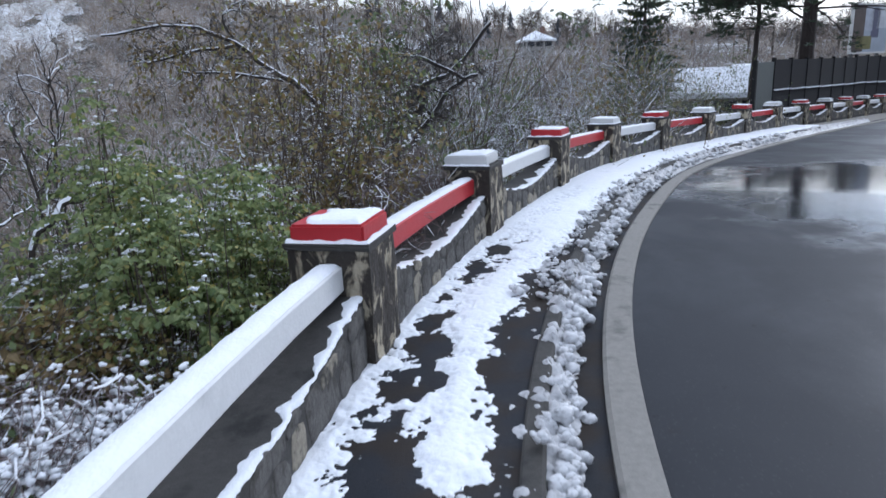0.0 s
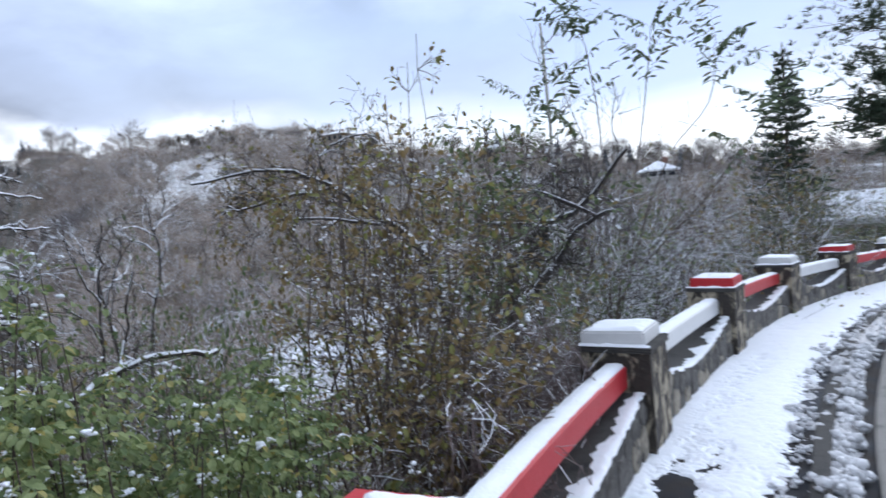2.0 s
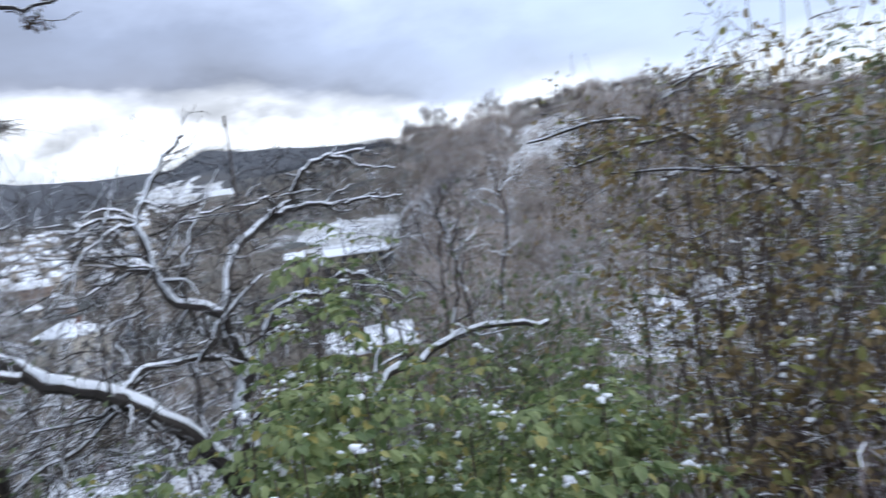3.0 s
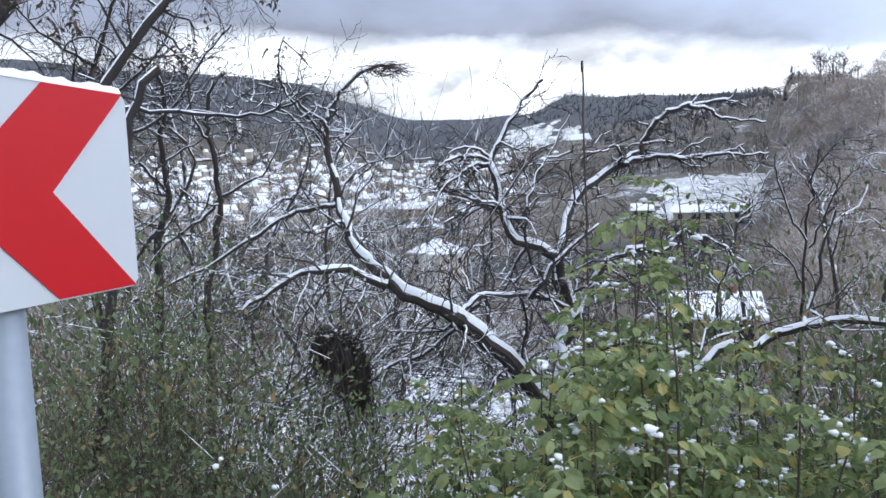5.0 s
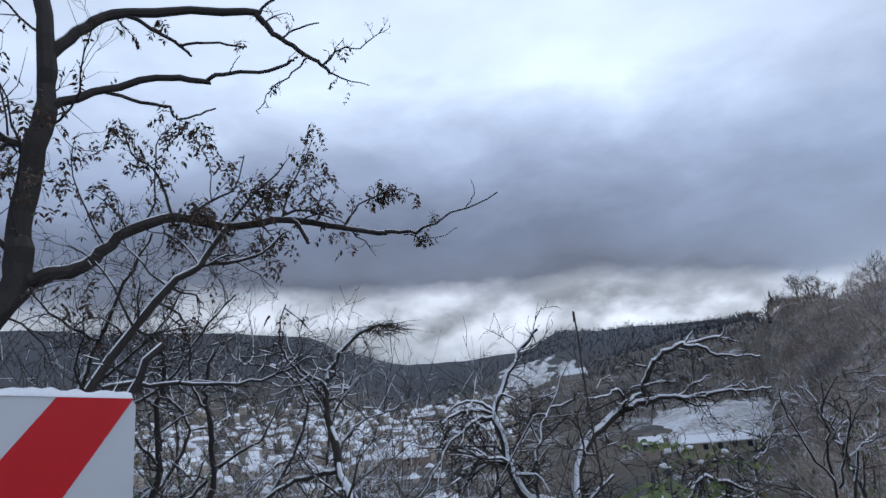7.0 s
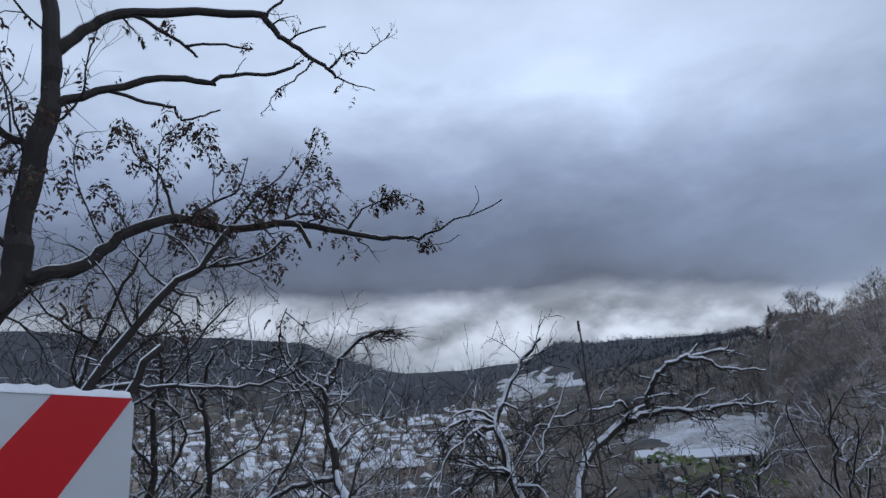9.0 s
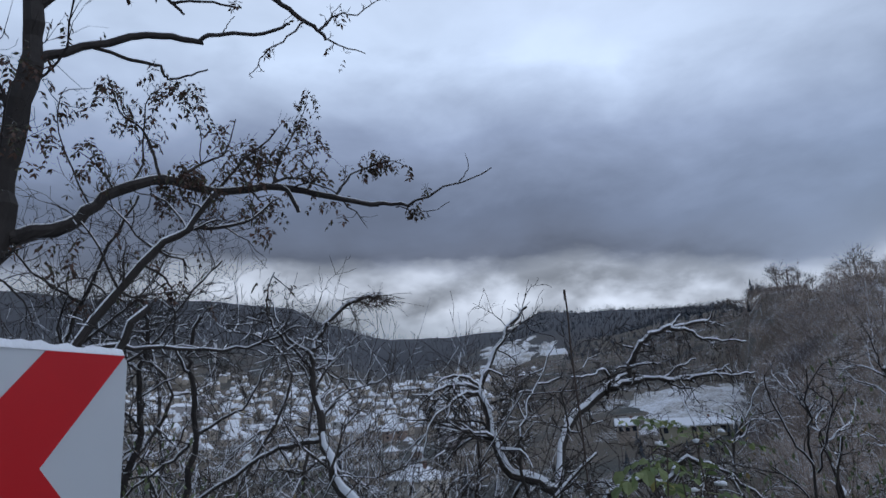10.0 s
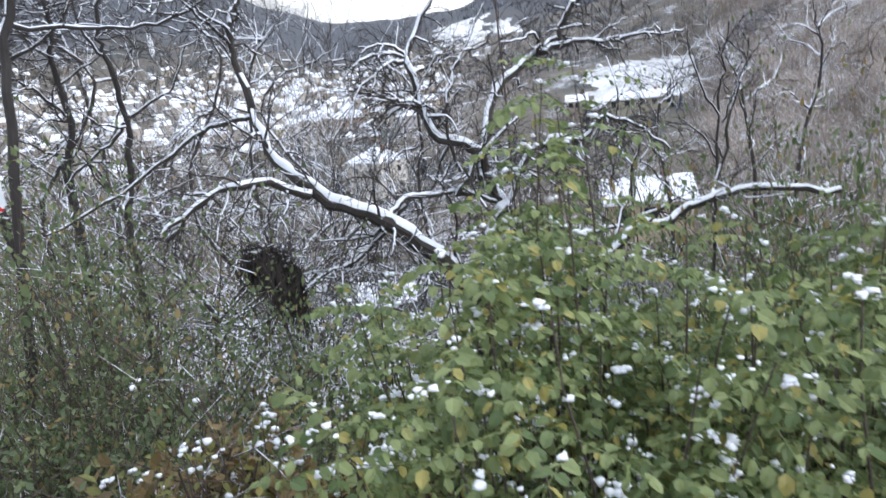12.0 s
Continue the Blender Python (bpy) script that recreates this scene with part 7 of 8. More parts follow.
def house(at, turn, w, d, h, roof, wall_color, label, storeys=2, hip=False, windows=3, group="houses in the valley", snow_thick=0.25, stack=True):
    """A rendered house with a snow-covered roof, windows and a chimney."""
    ob = thing("house", at, label, "house", group, turn)
    mat = plain("house_render", wall_color, 0.85, 0, 0.15, 0.7)
    g = Geo()
    g.box((-w / 2, -d / 2, -3.0), (w / 2, d / 2, h))
    if not hip:
        for x in (-w / 2, w / 2):
            g.add([(x, -d / 2, h), (x, d / 2, h), (x, 0, h + roof)], [(0, 1, 2) if x > 0 else (2, 1, 0)])
    part("wall", g, mat, ob)
    e = 0.45
    k = w / 2 - d / 2 if hip and w > d else (0.0 if hip else w / 2 + e)
    ridge = [(-k, 0, h + roof), (k, 0, h + roof)]
    lo = [(-w / 2 - e, -d / 2 - e, h - e * 0.4), (w / 2 + e, -d / 2 - e, h - e * 0.4), (w / 2 + e, d / 2 + e, h - e * 0.4), (-w / 2 - e, d / 2 + e, h - e * 0.4)]
    g = Geo()
    vs = lo + ridge
    up = [(x, y, z + snow_thick) for x, y, z in vs]
    g.add(vs + up, [(6, 7, 11, 10), (8, 9, 10, 11), (7, 8, 11), (9, 6, 10), (0, 1, 7, 6), (1, 2, 8, 7), (2, 3, 9, 8), (3, 0, 6, 9), (0, 3, 2, 1)])
    part("roof", g, SNOW, ob, "snow-covered roof")
    if stack:
        g = Geo()
        g.box((w * 0.2, -0.3, h + roof * 0.4), (w * 0.2 + 0.6, 0.3, h + roof + 0.7))
        part("chimney", g, plain("chimney_brick", (0.22, 0.12, 0.09), 0.9), ob)
    for s in range(storeys):
        z = h * (s + 0.35) / storeys
        for i in range(windows):
            x = w * ((i + 0.5) / windows - 0.5)
            for y in (-d / 2 - 0.03, d / 2 - 0.03):
                g = Geo()
                g.box((x - 0.55, y, z), (x + 0.55, y + 0.06, z + min(1.3, 0.5 * h / storeys)))
                part("window", g, GLASS, ob)
        for y in (-d * 0.22, d * 0.22):
            for x in (-w / 2 - 0.03, w / 2 - 0.03):
                g = Geo()
                g.box((x, y - 0.5, z), (x + 0.06, y + 0.5, z + min(1.3, 0.5 * h / storeys)))
                part("window", g, GLASS, ob)
    return ob


house(polar(72.5, 150), 25, 10.5, 8.5, 8.0, 2.8, (0.56, 0.51, 0.43), "pale two-storey house with a snowy hipped roof", 2, True, 2)
house(polar(49.3, 60, 1.1), 58, 7.0, 5.0, 2.9, 1.5, (0.46, 0.37, 0.25), "small brown house with a snowy roof below the slope", 1, False, 3)
house(polar(72.8, 60), 70, 4.6, 4.0, 1.4, 1.4, (0.30, 0.26, 0.22), "low shed with a snowy roof", 1, False, 2)
house(polar(49.7, 178, 0.8), 49, 16.5, 6, 2.6, 1.6, (0.42, 0.38, 0.28), "long low house with a snowy roof beside the field", 1, False, 5)
house(polar(54.9, 195, 1.6), 60, 5.5, 5, 2.6, 1.6, (0.40, 0.34, 0.28), "small house with a snowy roof beside the field", 1)
house(polar(20.0, 228, 1.0), -15, 9, 7, 6.2, 1.0, (0.27, 0.235, 0.20), "flat-roofed brick house on the ridge", 2, True, 4, snow_thick=0.15)
house(polar(-7.2, 105, 1.0), 10, 4.2, 4.2, 1.4, 1.3, (0.38, 0.36, 0.33), "white house with a snow-covered hipped roof among the trees", 1, True, 3)
house((13.9, 34.2, -2.0), -28, 4.0, 3.6, 2.1, 1.0, (0.30, 0.28, 0.26), "low building with a snow-covered ribbed roof", 1, False, 3, "buildings at the bend", stack=False)
house((23.4, 43.0, -1.7), -30, 10.0, 5.0, 2.3, 0.6, (0.40, 0.38, 0.36), "low building with a snow-covered roof", 1, False, 4, "buildings at the bend", stack=False)
house(polar(60.0, 700, 0), 30, 20, 12, 8, 6, (0.45, 0.42, 0.38), "farm building with a snowy roof below the woods", 2)


def village():
    rng = random.Random(77)
    kinds = []
    for i, (col, w, d, h, r, hip) in enumerate((((0.44, 0.40, 0.34), 10, 8, 5.0, 3.0, False), ((0.36, 0.27, 0.22), 11, 8, 4.5, 3.2, False), ((0.55, 0.53, 0.50), 9, 9, 5.5, 2.6, True), ((0.36, 0.32, 0.28), 12, 8, 4.0, 3.0, True), ((0.46, 0.40, 0.30), 9, 7, 6.0, 2.8, False), ((0.40, 0.38, 0.38), 16, 9, 7.5, 2.2, True))):
        az = 70 + 4.3 * i
        kinds.append(house(polar(az, 300 + 40 * i), rng.uniform(0, 180), w, d, h, r, col, ("cream", "brick-red", "white", "grey-brown", "ochre", "grey")[i] + " village house with a snowy roof", 2, hip, 2))
    done = 0
    while done < 205:
        az = rng.uniform(62, 112)
        r = 230 + 420 * rng.random() ** 0.9
        if az < 67 and r < 420:
            continue
        k = rng.uniform(0.32, 0.54)
        copy_thing(rng.choice(kinds), pose(*polar(az, r), 0, 0, rng.uniform(0, 180)) @ Matrix.Diagonal((k, k, k * 1.45, 1)))
        done += 1
    g, walls = Geo(), Geo()                          # the far rows of roofs, too small to tell apart
    for i in range(500):
        az = rng.uniform(66, 114)
        r = rng.uniform(330, 730)
        m = pose(*polar(az, r), 0, 0, rng.uniform(0, 180))
        w, d, h = rng.uniform(4, 7.5), rng.uniform(3.5, 5.5), rng.uniform(3.0, 6.0)
        v = [(-w / 2, -d / 2, h), (w / 2, -d / 2, h), (w / 2, d / 2, h), (-w / 2, d / 2, h), (-w / 2, 0, h + 2.8), (w / 2, 0, h + 2.8), (-w / 2, -d / 2, -2), (w / 2, -d / 2, -2), (w / 2, d / 2, -2), (-w / 2, d / 2, -2)]
        g.add([tuple(m @ Vector(p)) for p in v], [(0, 1, 5, 4), (2, 3, 4, 5), (0, 4, 3), (1, 2, 5)])
    walls.f = [(6, 7, 1, 0), (8, 9, 3, 2), (9, 6, 0, 3), (7, 8, 2, 1)]
    walls.f = [tuple(i + 10 * k for i in f) for k in range(len(g.v) // 10) for f in walls.f]
    walls.v = list(g.v)
    tagged(part("far_walls", walls, plain("far_plaster", (0.42, 0.37, 0.31), 0.8, 0, 0.5, 0.05)), "walls of the distant village houses", "walls", kind="stuff")
    tagged(part("far_roofs", g, SNOW), "distant snow-covered village roofs", "roofs", kind="stuff")


village()


# ---------------------------------------------------------------- snow fields on the slopes
def snow_field(name, az0, az1, r0, r1, lift, label, seed, rows=40, cols=40, rough=0.9):
    g = Geo()
    for i in range(rows + 1):
        for j in range(cols + 1):
            u, v = i / rows, j / cols
            az, r = az0 + (az1 - az0) * u, r0 + (r1 - r0) * v
            x, y, z = polar(az, r)
            edge = min(u, 1 - u, v, 1 - v)
            h = lift * (min(1.0, edge * 3.6) * 1.6 - 0.55 + rough * noise.noise((u * 6 + seed, v * 6, 0.5)) + 0.5 * rough * noise.noise((u * 22 + seed, v * 22, 0.5)))
            g.v.append((x, y, z + h))
    g.f = [(i * (cols + 1) + j, i * (cols + 1) + j + 1, (i + 1) * (cols + 1) + j + 1, (i + 1) * (cols + 1) + j) for i in range(rows) for j in range(cols)]
    tagged(part(name, g, FIELD, smooth=True), label, "snow field", kind="stuff")


def snow_patches(seed, az0, az1, r0, r1, count, small, large):
    """Scattered remnants of snow lying on the slopes."""
    rng = random.Random(seed)
    g = Geo()
    for i in range(count):
        az, r = rng.uniform(az0, az1), rng.uniform(r0, r1)
        cx, cy, cz = polar(az, r)
        w, turn = rng.uniform(small, large), rng.uniform(0, 6.283)
        ring = [(cx, cy, cz + 0.5)]
        for j in range(9):
            a = 6.283 * j / 9
            u, v = w * math.cos(a) * rng.uniform(0.6, 1.2), w * 0.45 * math.sin(a) * rng.uniform(0.6, 1.2)
            x, y = cx + u * math.cos(turn) - v * math.sin(turn), cy + u * math.sin(turn) + v * math.cos(turn)
            ring.append((x, y, land(x, y) + 0.12))
        g.add(ring, [(0, 1 + j, 1 + (j + 1) % 9) for j in range(9)])
    tagged(part("snow_patch", g, FIELD), "scattered patches of snow on the slopes", "snow", kind="stuff")


snow_field("snow_field", 44.9, 54.6, 188, 335, 1.6, "flat snow-covered meadow", 1.0, 60, 60, 0.75)
snow_field("snow_field", 61.6, 66.6, 720, 900, 3.0, "snowy clearing below the wooded hill", 7.0)
snow_field("snow_field", 59.8, 61.8, 740, 850, 4.0, "snowy clearing below the wooded hill", 9.0)
snow_field("snow_field", 88.8, 89.25, 760, 900, 3.0, "narrow snowy ride through the woods", 12.0)
snow_patches(73, 67, 110, 240, 700, 260, 1.5, 5.0)
snow_field("snow_field", 28.6, 35.6, 160, 242, 0.55, "snow lying between the bushes below the ridge", 31.0, 60, 50, 3.0)
snow_patches(75, 12, 44, 60, 340, 90, 0.5, 1.6)
snow_field("snow_field", 15, 29, 38, 62, 0.35, "snow lying on the slope below the shrubs", 21.0, 40, 30, 1.2)
snow_field("snow_field", 60, 95, 24, 60, 0.4, "snow lying on the slope", 25.0, 80, 50, 2.0)
snow_field("snow_field", 56, 84, 7.0, 17, 0.10, "snow lying on the slope below the old tree", 41.0, 70, 50, 2.4)


# ---------------------------------------------------------------- woods
def leafless_shape(seed, twigs, wide, tall):
    """A leafless tree seen from afar: a trunk and a crown of fine forked twigs."""
    rng = np.random.RandomState(seed)
    quads = []
    def streak(p, d, w):
        s = np.cross(d, rng.normal(size=3))
        s = s / (np.linalg.norm(s) + 1e-9) * w
        quads.append([p - s, p + s, p + d + s * 0.25, p + d - s * 0.25])
    for a in (0.0, 1.57):
        s = np.array([math.cos(a), math.sin(a), 0]) * 0.018
        quads.append([-s, s, s * 0.5 + np.array([0, 0, 0.7 * tall]), -s * 0.5 + np.array([0, 0, 0.7 * tall])])
    for k in range(twigs):
        h = rng.uniform(0.22, 0.75) * tall
        a = rng.uniform(0, 6.283)
        out = wide * math.sqrt(rng.random_sample()) * (0.6 + 0.6 * math.sin(math.pi * min(1, h / tall)))
        p = np.array([math.cos(a) * out * 0.45, math.sin(a) * out * 0.45, h])
        d = np.array([math.cos(a) * out * 0.75, math.sin(a) * out * 0.75, rng.uniform(0.10, 0.32) * tall]) + rng.normal(size=3) * 0.04
        streak(p, d, rng.uniform(0.005, 0.012))
        for m in range(2):
            streak(p + d * rng.uniform(0.3, 0.9), d * 0.45 + rng.normal(size=3) * 0.07, rng.uniform(0.003, 0.007))
    return np.array(quads)


def crown_shape(seed, twigs):
    """A rounded leafless crown: a forked trunk and a cloud of fine twigs."""
    rng = np.random.RandomState(seed)
    quads = []
    for a in (0.0, 1.57):
        e = np.array([math.cos(a), math.sin(a), 0]) * 0.022
        quads.append([-e, e, e * 0.5 + np.array([0.02, 0, 0.6]), -e * 0.5 + np.array([0.02, 0, 0.6])])
    lobes = [np.append(rng.normal(size=2) * 0.17, rng.uniform(0.45, 0.78)) for _ in range(7)]
    for c in lobes:
        p = np.array([0, 0, rng.uniform(0.15, 0.4)])
        w = np.cross(c - p, rng.normal(size=3))
        w = w / np.linalg.norm(w) * 0.009
        quads.append([p - w, p + w, c + w * 0.4, c - w * 0.4])
    for k in range(twigs):
        c = lobes[rng.randint(len(lobes))]
        p = c + rng.normal(size=3) * np.array([0.085, 0.085, 0.07])
        d = (p - np.array([0, 0, 0.35])) * 0.16 + rng.normal(size=3) * 0.05
        w = np.cross(d, rng.normal(size=3))
        w = w / (np.linalg.norm(w) + 1e-9) * rng.uniform(0.003, 0.006)
        quads.append([p - w, p + w, p + d + w * 0.3, p + d - w * 0.3])
    return np.array(quads)


def brush_shape(seed, twigs):
    """A low rounded clump of fine leafless shoots."""
    rng = np.random.RandomState(seed)
    quads = []
    for k in range(twigs):
        a, q = rng.uniform(0, 6.283), rng.random_sample()
        p = np.array([math.cos(a) * q * 0.35, math.sin(a) * q * 0.35, rng.uniform(0.0, 0.35)])
        d = np.array([math.cos(a) * q * 0.45, math.sin(a) * q * 0.45, rng.uniform(0.15, 0.45)]) + rng.normal(size=3) * 0.14
        for m in range(2):
            s = np.cross(d, rng.normal(size=3))
            s = s / (np.linalg.norm(s) + 1e-9) * rng.uniform(0.004, 0.010)
            quads.append([p - s, p + s, p + d + s * 0.3, p + d - s * 0.3])
            p = p + d * rng.uniform(0.3, 0.7)
            d = d * 0.45 + rng.normal(size=3) * 0.14
    return np.array(quads)


def conifer_shape(seed):
    rng = np.random.RandomState(seed)
    quads = []
    for k in range(6):
        f = k / 6
        z, r = 0.12 + 0.84 * f, 0.20 * (1 - f) + 0.015
        for j in range(5):
            a = rng.uniform(0, 6.283)
            e = np.array([math.cos(a), math.sin(a), 0])
            s = np.array([-math.sin(a), math.cos(a), 0]) * r * 0.55
            top = np.array([0, 0, z + 0.14])
            q = e * r * rng.uniform(0.8, 1.15) + np.array([0, 0, z - 0.05])
            quads.append([top, top + e * 0.01, q + s, q - s])
    return np.array(quads)


def plant_woods(name, shapes, places, material, label, category):
    """Many far trees joined into one mesh."""
    rng = np.random.RandomState(9)
    out = []
    for x, y, z, size in places:
        q = shapes[rng.randint(len(shapes))]
        a = rng.uniform(0, 6.283)
        rot = np.array([[math.cos(a), -math.sin(a), 0], [math.sin(a), math.cos(a), 0], [0, 0, 1]])
        sx = size * rng.uniform(0.8, 1.2)
        out.append((q @ rot.T) * np.array([sx, sx, size]) + np.array([x, y, z]))
    v = np.concatenate(out).reshape(-1, 3)
    n = len(v) // 4
    me = bpy.data.meshes.new(name)
    me.vertices.add(len(v))
    me.vertices.foreach_set("co", v.ravel())
    me.loops.add(len(v))
    me.loops.foreach_set("vertex_index", np.arange(len(v), dtype=np.int32))
    me.polygons.add(n)
    me.polygons.foreach_set("loop_start", np.arange(n, dtype=np.int32) * 4)
    me.update(calc_edges=True)
    me.materials.append(material)
    return tagged(part(name, me, None), label, category, kind="stuff")


def woods_material(name, lo, hi, odd, white):
    n = Nodes(name, 0.9).world()
    r = n.island()
    clump = n.step(n.noise(0.13, 3), 0.36, 0.64)
    c = n.mix(n.math("ADD", n.math("MULTIPLY", r, 0.45), n.math("MULTIPLY", clump, 0.55)), lo, hi)
    c = n.mix(n.step(n.noise(0.03, 4), 0.60, 0.70, 0.0, 0.8), c, odd)
    c = n.mix(n.step(n.noise(0.045, 5, 0.6), 0.54, 0.66, 0.0, 0.7), c, (0.165, 0.155, 0.165))
    c = n.mix(n.step(n.math("FRACT", n.math("MULTIPLY", r, 9.7)), 1.0 - white, 1.02 - white), c, (0.70, 0.72, 0.76))
    return n.done(c)


def plant_all():
    rng = random.Random(123)
    bare = [leafless_shape(i, 12, 0.30 + 0.03 * (i % 3), 1.0) for i in range(7)]
    thin = [leafless_shape(20 + i, 6, 0.34, 1.0) for i in range(5)]
    cones = [conifer_shape(i) for i in range(5)]
    near, far, dark = [], [], []
    brush, scrub = [brush_shape(80 + i, 20) for i in range(7)], []
    while len(scrub) < 4700:                         # brush that covers the hillside
        az, r = rng.uniform(-40, 46), 24 + 250 * rng.random() ** 0.9
        if az < -14 and r < 52:
            continue
        if 28.6 < az < 35.6 and 165 < r < 238 and rng.random() < 0.35:
            continue
        if az > 44.6 and r > 120:
            continue
        scrub.append((*polar(az, r, -0.15), rng.uniform(0.7, 1.3) * (1.4 + 0.011 * r)))
    while len(scrub) < 5500:                         # the flank above the meadow
        az, r = rng.uniform(40.0, 45.6), rng.uniform(120, 420)
        if az > 44.4 and 180 < r < 335:
            continue
        scrub.append((*polar(az, r, -0.2), rng.uniform(3.0, 6.5)))
    while len(scrub) < 6900:                         # and the gardens of the village
        az, r = rng.uniform(44, 112), 60 + 600 * rng.random()
        if 44 < az < 57.5 and 180 < r < 335:
            continue
        scrub.append((*polar(az, r, -0.15), rng.uniform(0.7, 1.3) * (1.6 + 0.006 * r)))
    while len(near) < 500:                          # the hillside beyond the dip
        az = rng.uniform(-42, 46)
        r = 26 + 300 * rng.random() ** 0.9
        if 28.6 < az < 35.6 and 160 < r < 240 and rng.random() < 0.85:
            continue
        if az > 43.5 and r > 120:
            continue
        if az < -17 and r < 50:
            continue
        big = rng.uniform(2.2, 5.5) if r > 60 else rng.uniform(1.8, 3.2)
        near.append((*polar(az, r, -0.2), big))
    while len(near) < 800:                          # the brushy flank above the meadow
        az, r = rng.uniform(26, 44.2), rng.uniform(45, 360)
        if 28.6 < az < 35.6 and 175 < r < 236 and rng.random() < 0.85:
            continue
        near.append((*polar(az, r, -0.2), rng.uniform(3.0, 6.5)))
    while len(near) < 2400:                          # gardens and thickets down the valley
        az = rng.uniform(43, 112)
        r = 24 + 620 * rng.random() ** 0.8
        if 44 < az < 57.5 and 180 < r < 335:
            continue
        top = 2.0 + 0.02 * r
        near.append((*polar(az, r, -0.2), rng.uniform(0.7, 1.3) * min(8.0, top)))
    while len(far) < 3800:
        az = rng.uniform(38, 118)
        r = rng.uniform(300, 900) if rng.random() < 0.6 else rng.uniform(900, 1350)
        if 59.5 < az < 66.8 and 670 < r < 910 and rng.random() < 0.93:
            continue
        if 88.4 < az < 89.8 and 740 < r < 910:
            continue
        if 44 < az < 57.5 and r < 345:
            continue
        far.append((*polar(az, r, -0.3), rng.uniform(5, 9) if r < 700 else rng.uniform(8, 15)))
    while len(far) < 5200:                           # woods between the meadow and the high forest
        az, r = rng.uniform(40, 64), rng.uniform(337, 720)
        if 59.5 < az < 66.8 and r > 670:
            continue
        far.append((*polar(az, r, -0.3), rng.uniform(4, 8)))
    for az, r, size in ((33.0, 262, 10), (31.4, 262, 9), (27.6, 262, 11), (29, 266, 8), (42.0, 355, 15), (41.2, 352, 14), (40.5, 352, 12), (24.5, 255, 10), (12, 240, 9), (3, 225, 8)):
        near.append((*polar(az, r, -0.4), size))
    full = [crown_shape(60 + i, 620) for i in range(4)]
    ridge = [(*polar(az, r, -0.4), size) for az, r, size in ((36.6, 252, 14.5), (33.2, 258, 9), (32.0, 260, 8), (30.6, 262, 9), (42.0, 355, 15), (41.2, 352, 13), (40.5, 352, 11), (39.6, 345, 10), (44.7, 700, 17), (45.3, 695, 15), (45.9, 705, 13), (46.6, 700, 10), (45, 240, 5), (57.0, 200, 6), (56.5, 214, 5), (53.0, 182, 5), (47.5, 180, 5), (45.6, 205, 6))]
    for i in range(46):                              # the wood behind the bend
        ridge.append((*polar(rng.uniform(-42, -9), rng.uniform(75, 190), -0.5), rng.uniform(4.0, 8.0)))
    for i in range(70):
        az = rng.uniform(-14, 33)
        ridge.append((*polar(az, 262 + rng.uniform(-16, 6) - (60 if az < 5 else 0), -0.5), rng.uniform(4.5, 9.5)))
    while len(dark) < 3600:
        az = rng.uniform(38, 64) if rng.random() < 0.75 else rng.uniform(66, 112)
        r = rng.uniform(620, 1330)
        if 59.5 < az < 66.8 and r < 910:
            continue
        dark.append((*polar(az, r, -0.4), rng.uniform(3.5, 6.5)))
    for az, r, size in ((43.9, 352, 9.5), (44.3, 350, 7.5), (43.4, 355, 7), (52.2, 172, 4.5), (47.2, 172, 4), (46.6, 165, 5), (45.6, 170, 4.5), (54.0, 168, 5), (48.6, 150, 4.5), (50.4, 158, 4.0), (55.2, 150, 5.5), (7.0, 190, 9), (6.2, 185, 8), (-3, 150, 6), (76, 150, 7), (70, 120, 6), (66, 130, 7), (54.2, 186, 4), (51.5, 190, 5), (79, 230, 9), (68.5, 160, 8), (-5, 160, 7), (-9, 130, 6), (1, 190, 8), (49, 700, 16), (50, 690, 15), (51, 720, 16), (48, 660, 15)):
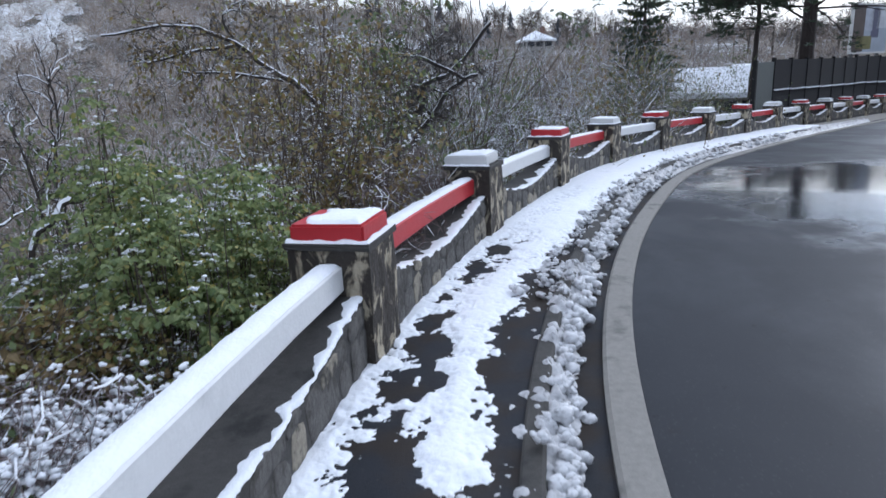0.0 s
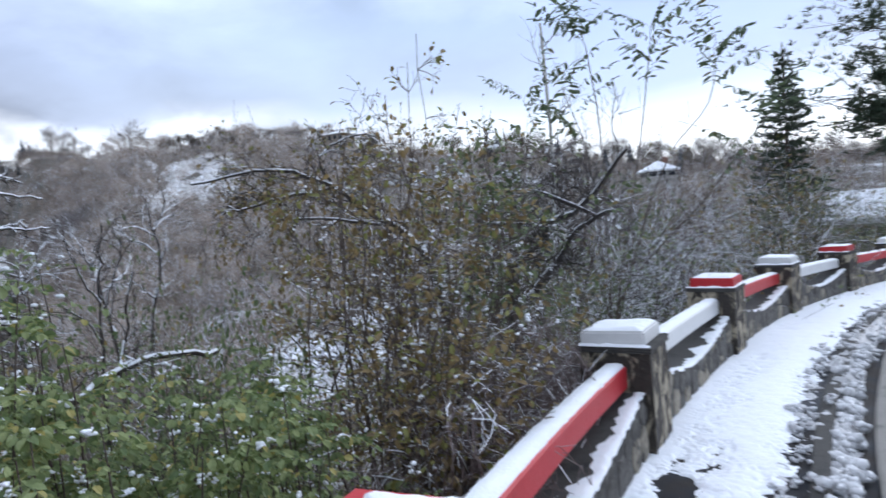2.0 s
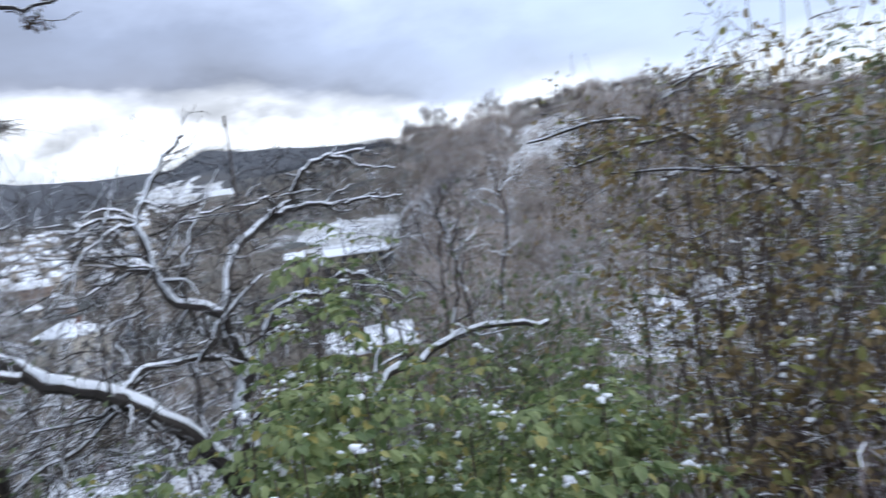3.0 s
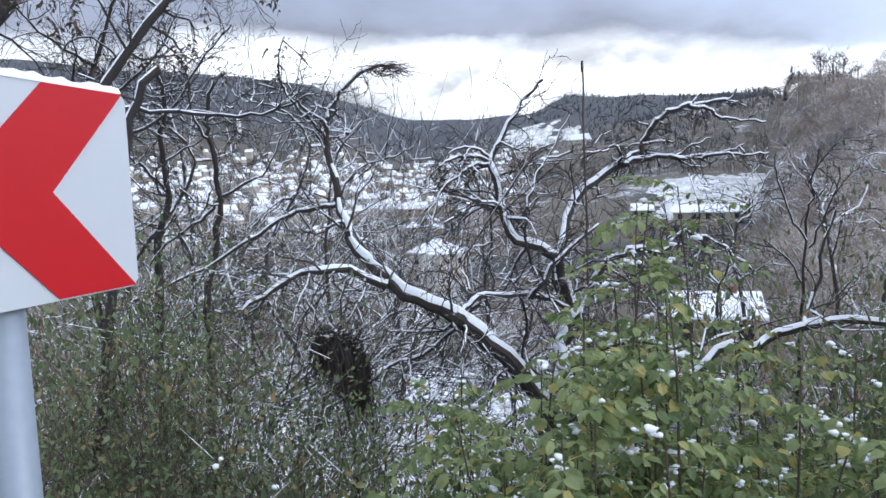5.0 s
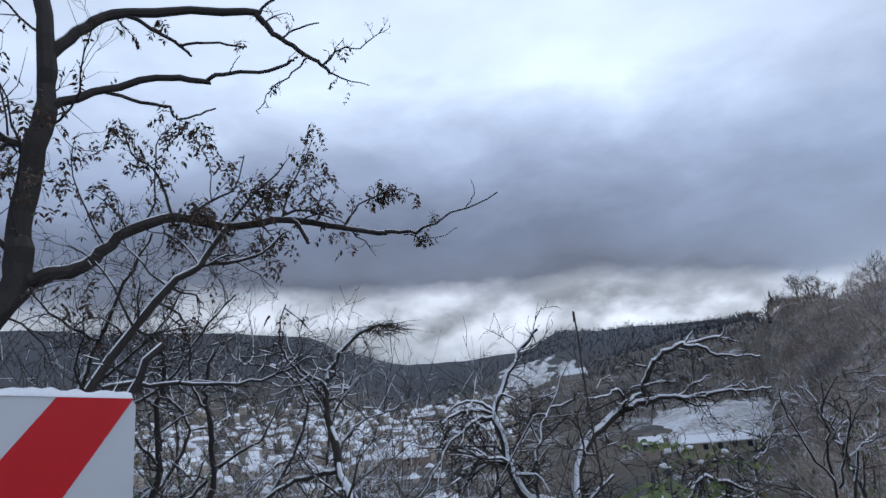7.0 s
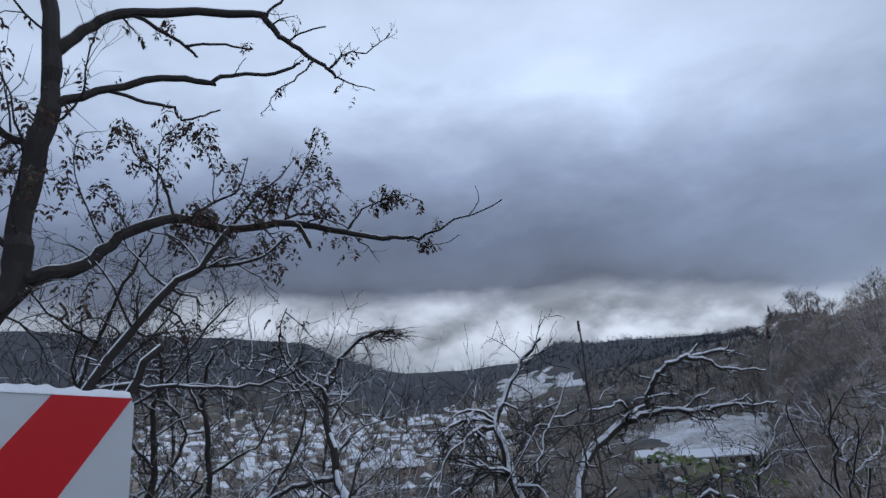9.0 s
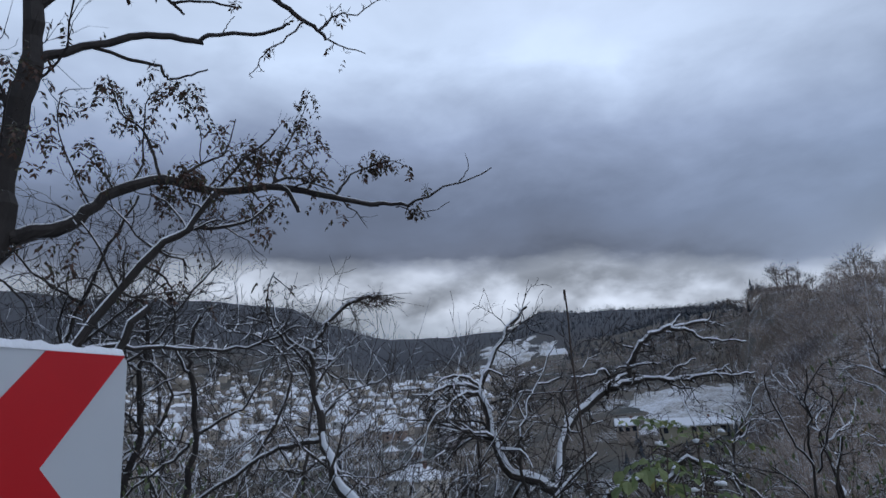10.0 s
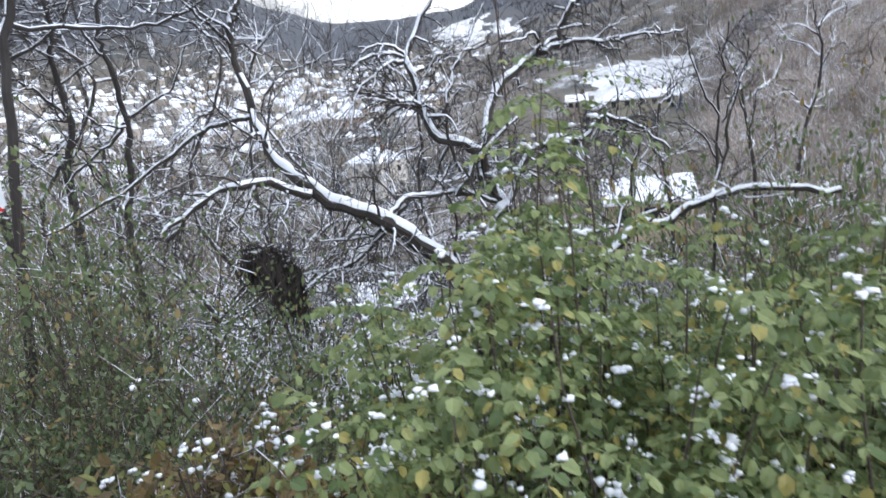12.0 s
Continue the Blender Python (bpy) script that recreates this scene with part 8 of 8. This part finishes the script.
        dark.append((*polar(az, r, -0.3), size))
    grey = woods_material("winter_woods", (0.195, 0.158, 0.132), (0.41, 0.335, 0.285), (0.25, 0.19, 0.10), 0.09)
    plant_woods("bare_woods", bare, near, grey, "leafless scrub and trees with traces of snow", "woods")
    plant_woods("hillside_brush", brush, scrub, grey, "grey leafless brush on the hillside", "brush")
    slope = []
    while len(slope) < 190:                          # rounded frosted trees on the flank
        az, r = rng.uniform(20, 44.2), rng.uniform(72, 290)
        if 28.2 < az < 36.2 and 160 < r < 245:
            continue
        slope.append((*polar(az, r, -0.4), rng.uniform(0.7, 1.35) * (3.4 + 0.018 * r)))
    tufts = []
    while len(tufts) < 3000:                         # low frosted bushes between them
        az, r = rng.uniform(20, 44.6), rng.uniform(65, 270)
        if 28.6 < az < 35.6 and 165 < r < 238 and rng.random() < 0.6:
            continue
        tufts.append((*polar(az, r, -0.15), rng.uniform(0.6, 1.4) * (1.2 + 0.012 * r)))
    frosted = woods_material("frosted_twigs", (0.25, 0.200, 0.165), (0.62, 0.53, 0.46), (0.30, 0.22, 0.13), 0.22)
    plant_woods("frosted_brush", brush, tufts, frosted, "frosted leafless bushes on the hillside", "brush")
    plant_woods("flank_trees", full, slope, woods_material("frosted_crowns", (0.215, 0.170, 0.138), (0.60, 0.51, 0.44), (0.30, 0.22, 0.13), 0.20), "rounded frosted trees on the hillside", "woods")
    plant_woods("ridge_trees", full, ridge, woods_material("ridge_crowns", (0.070, 0.058, 0.050), (0.170, 0.145, 0.125), (0.17, 0.12, 0.06), 0.05), "rounded leafless trees along the ridge", "woods")
    # the brown of the near woods turned cool grey, standing in for aerial haze
    plant_woods("far_woods", thin, far, woods_material("hazed_winter_woods", (0.055, 0.055, 0.060), (0.120, 0.114, 0.116), (0.09, 0.08, 0.07), 0.03), "leafless woods on the far slopes, greyed for haze", "woods")
    # conifer green is shifted to blue-grey: distance haze painted into the colour
    plant_woods("conifers", cones, dark, woods_material("hazed_conifers", (0.044, 0.054, 0.068), (0.072, 0.085, 0.102), (0.060, 0.070, 0.084), 0.01), "dark conifers on the far slopes, coloured blue for haze", "woods")


plant_all()
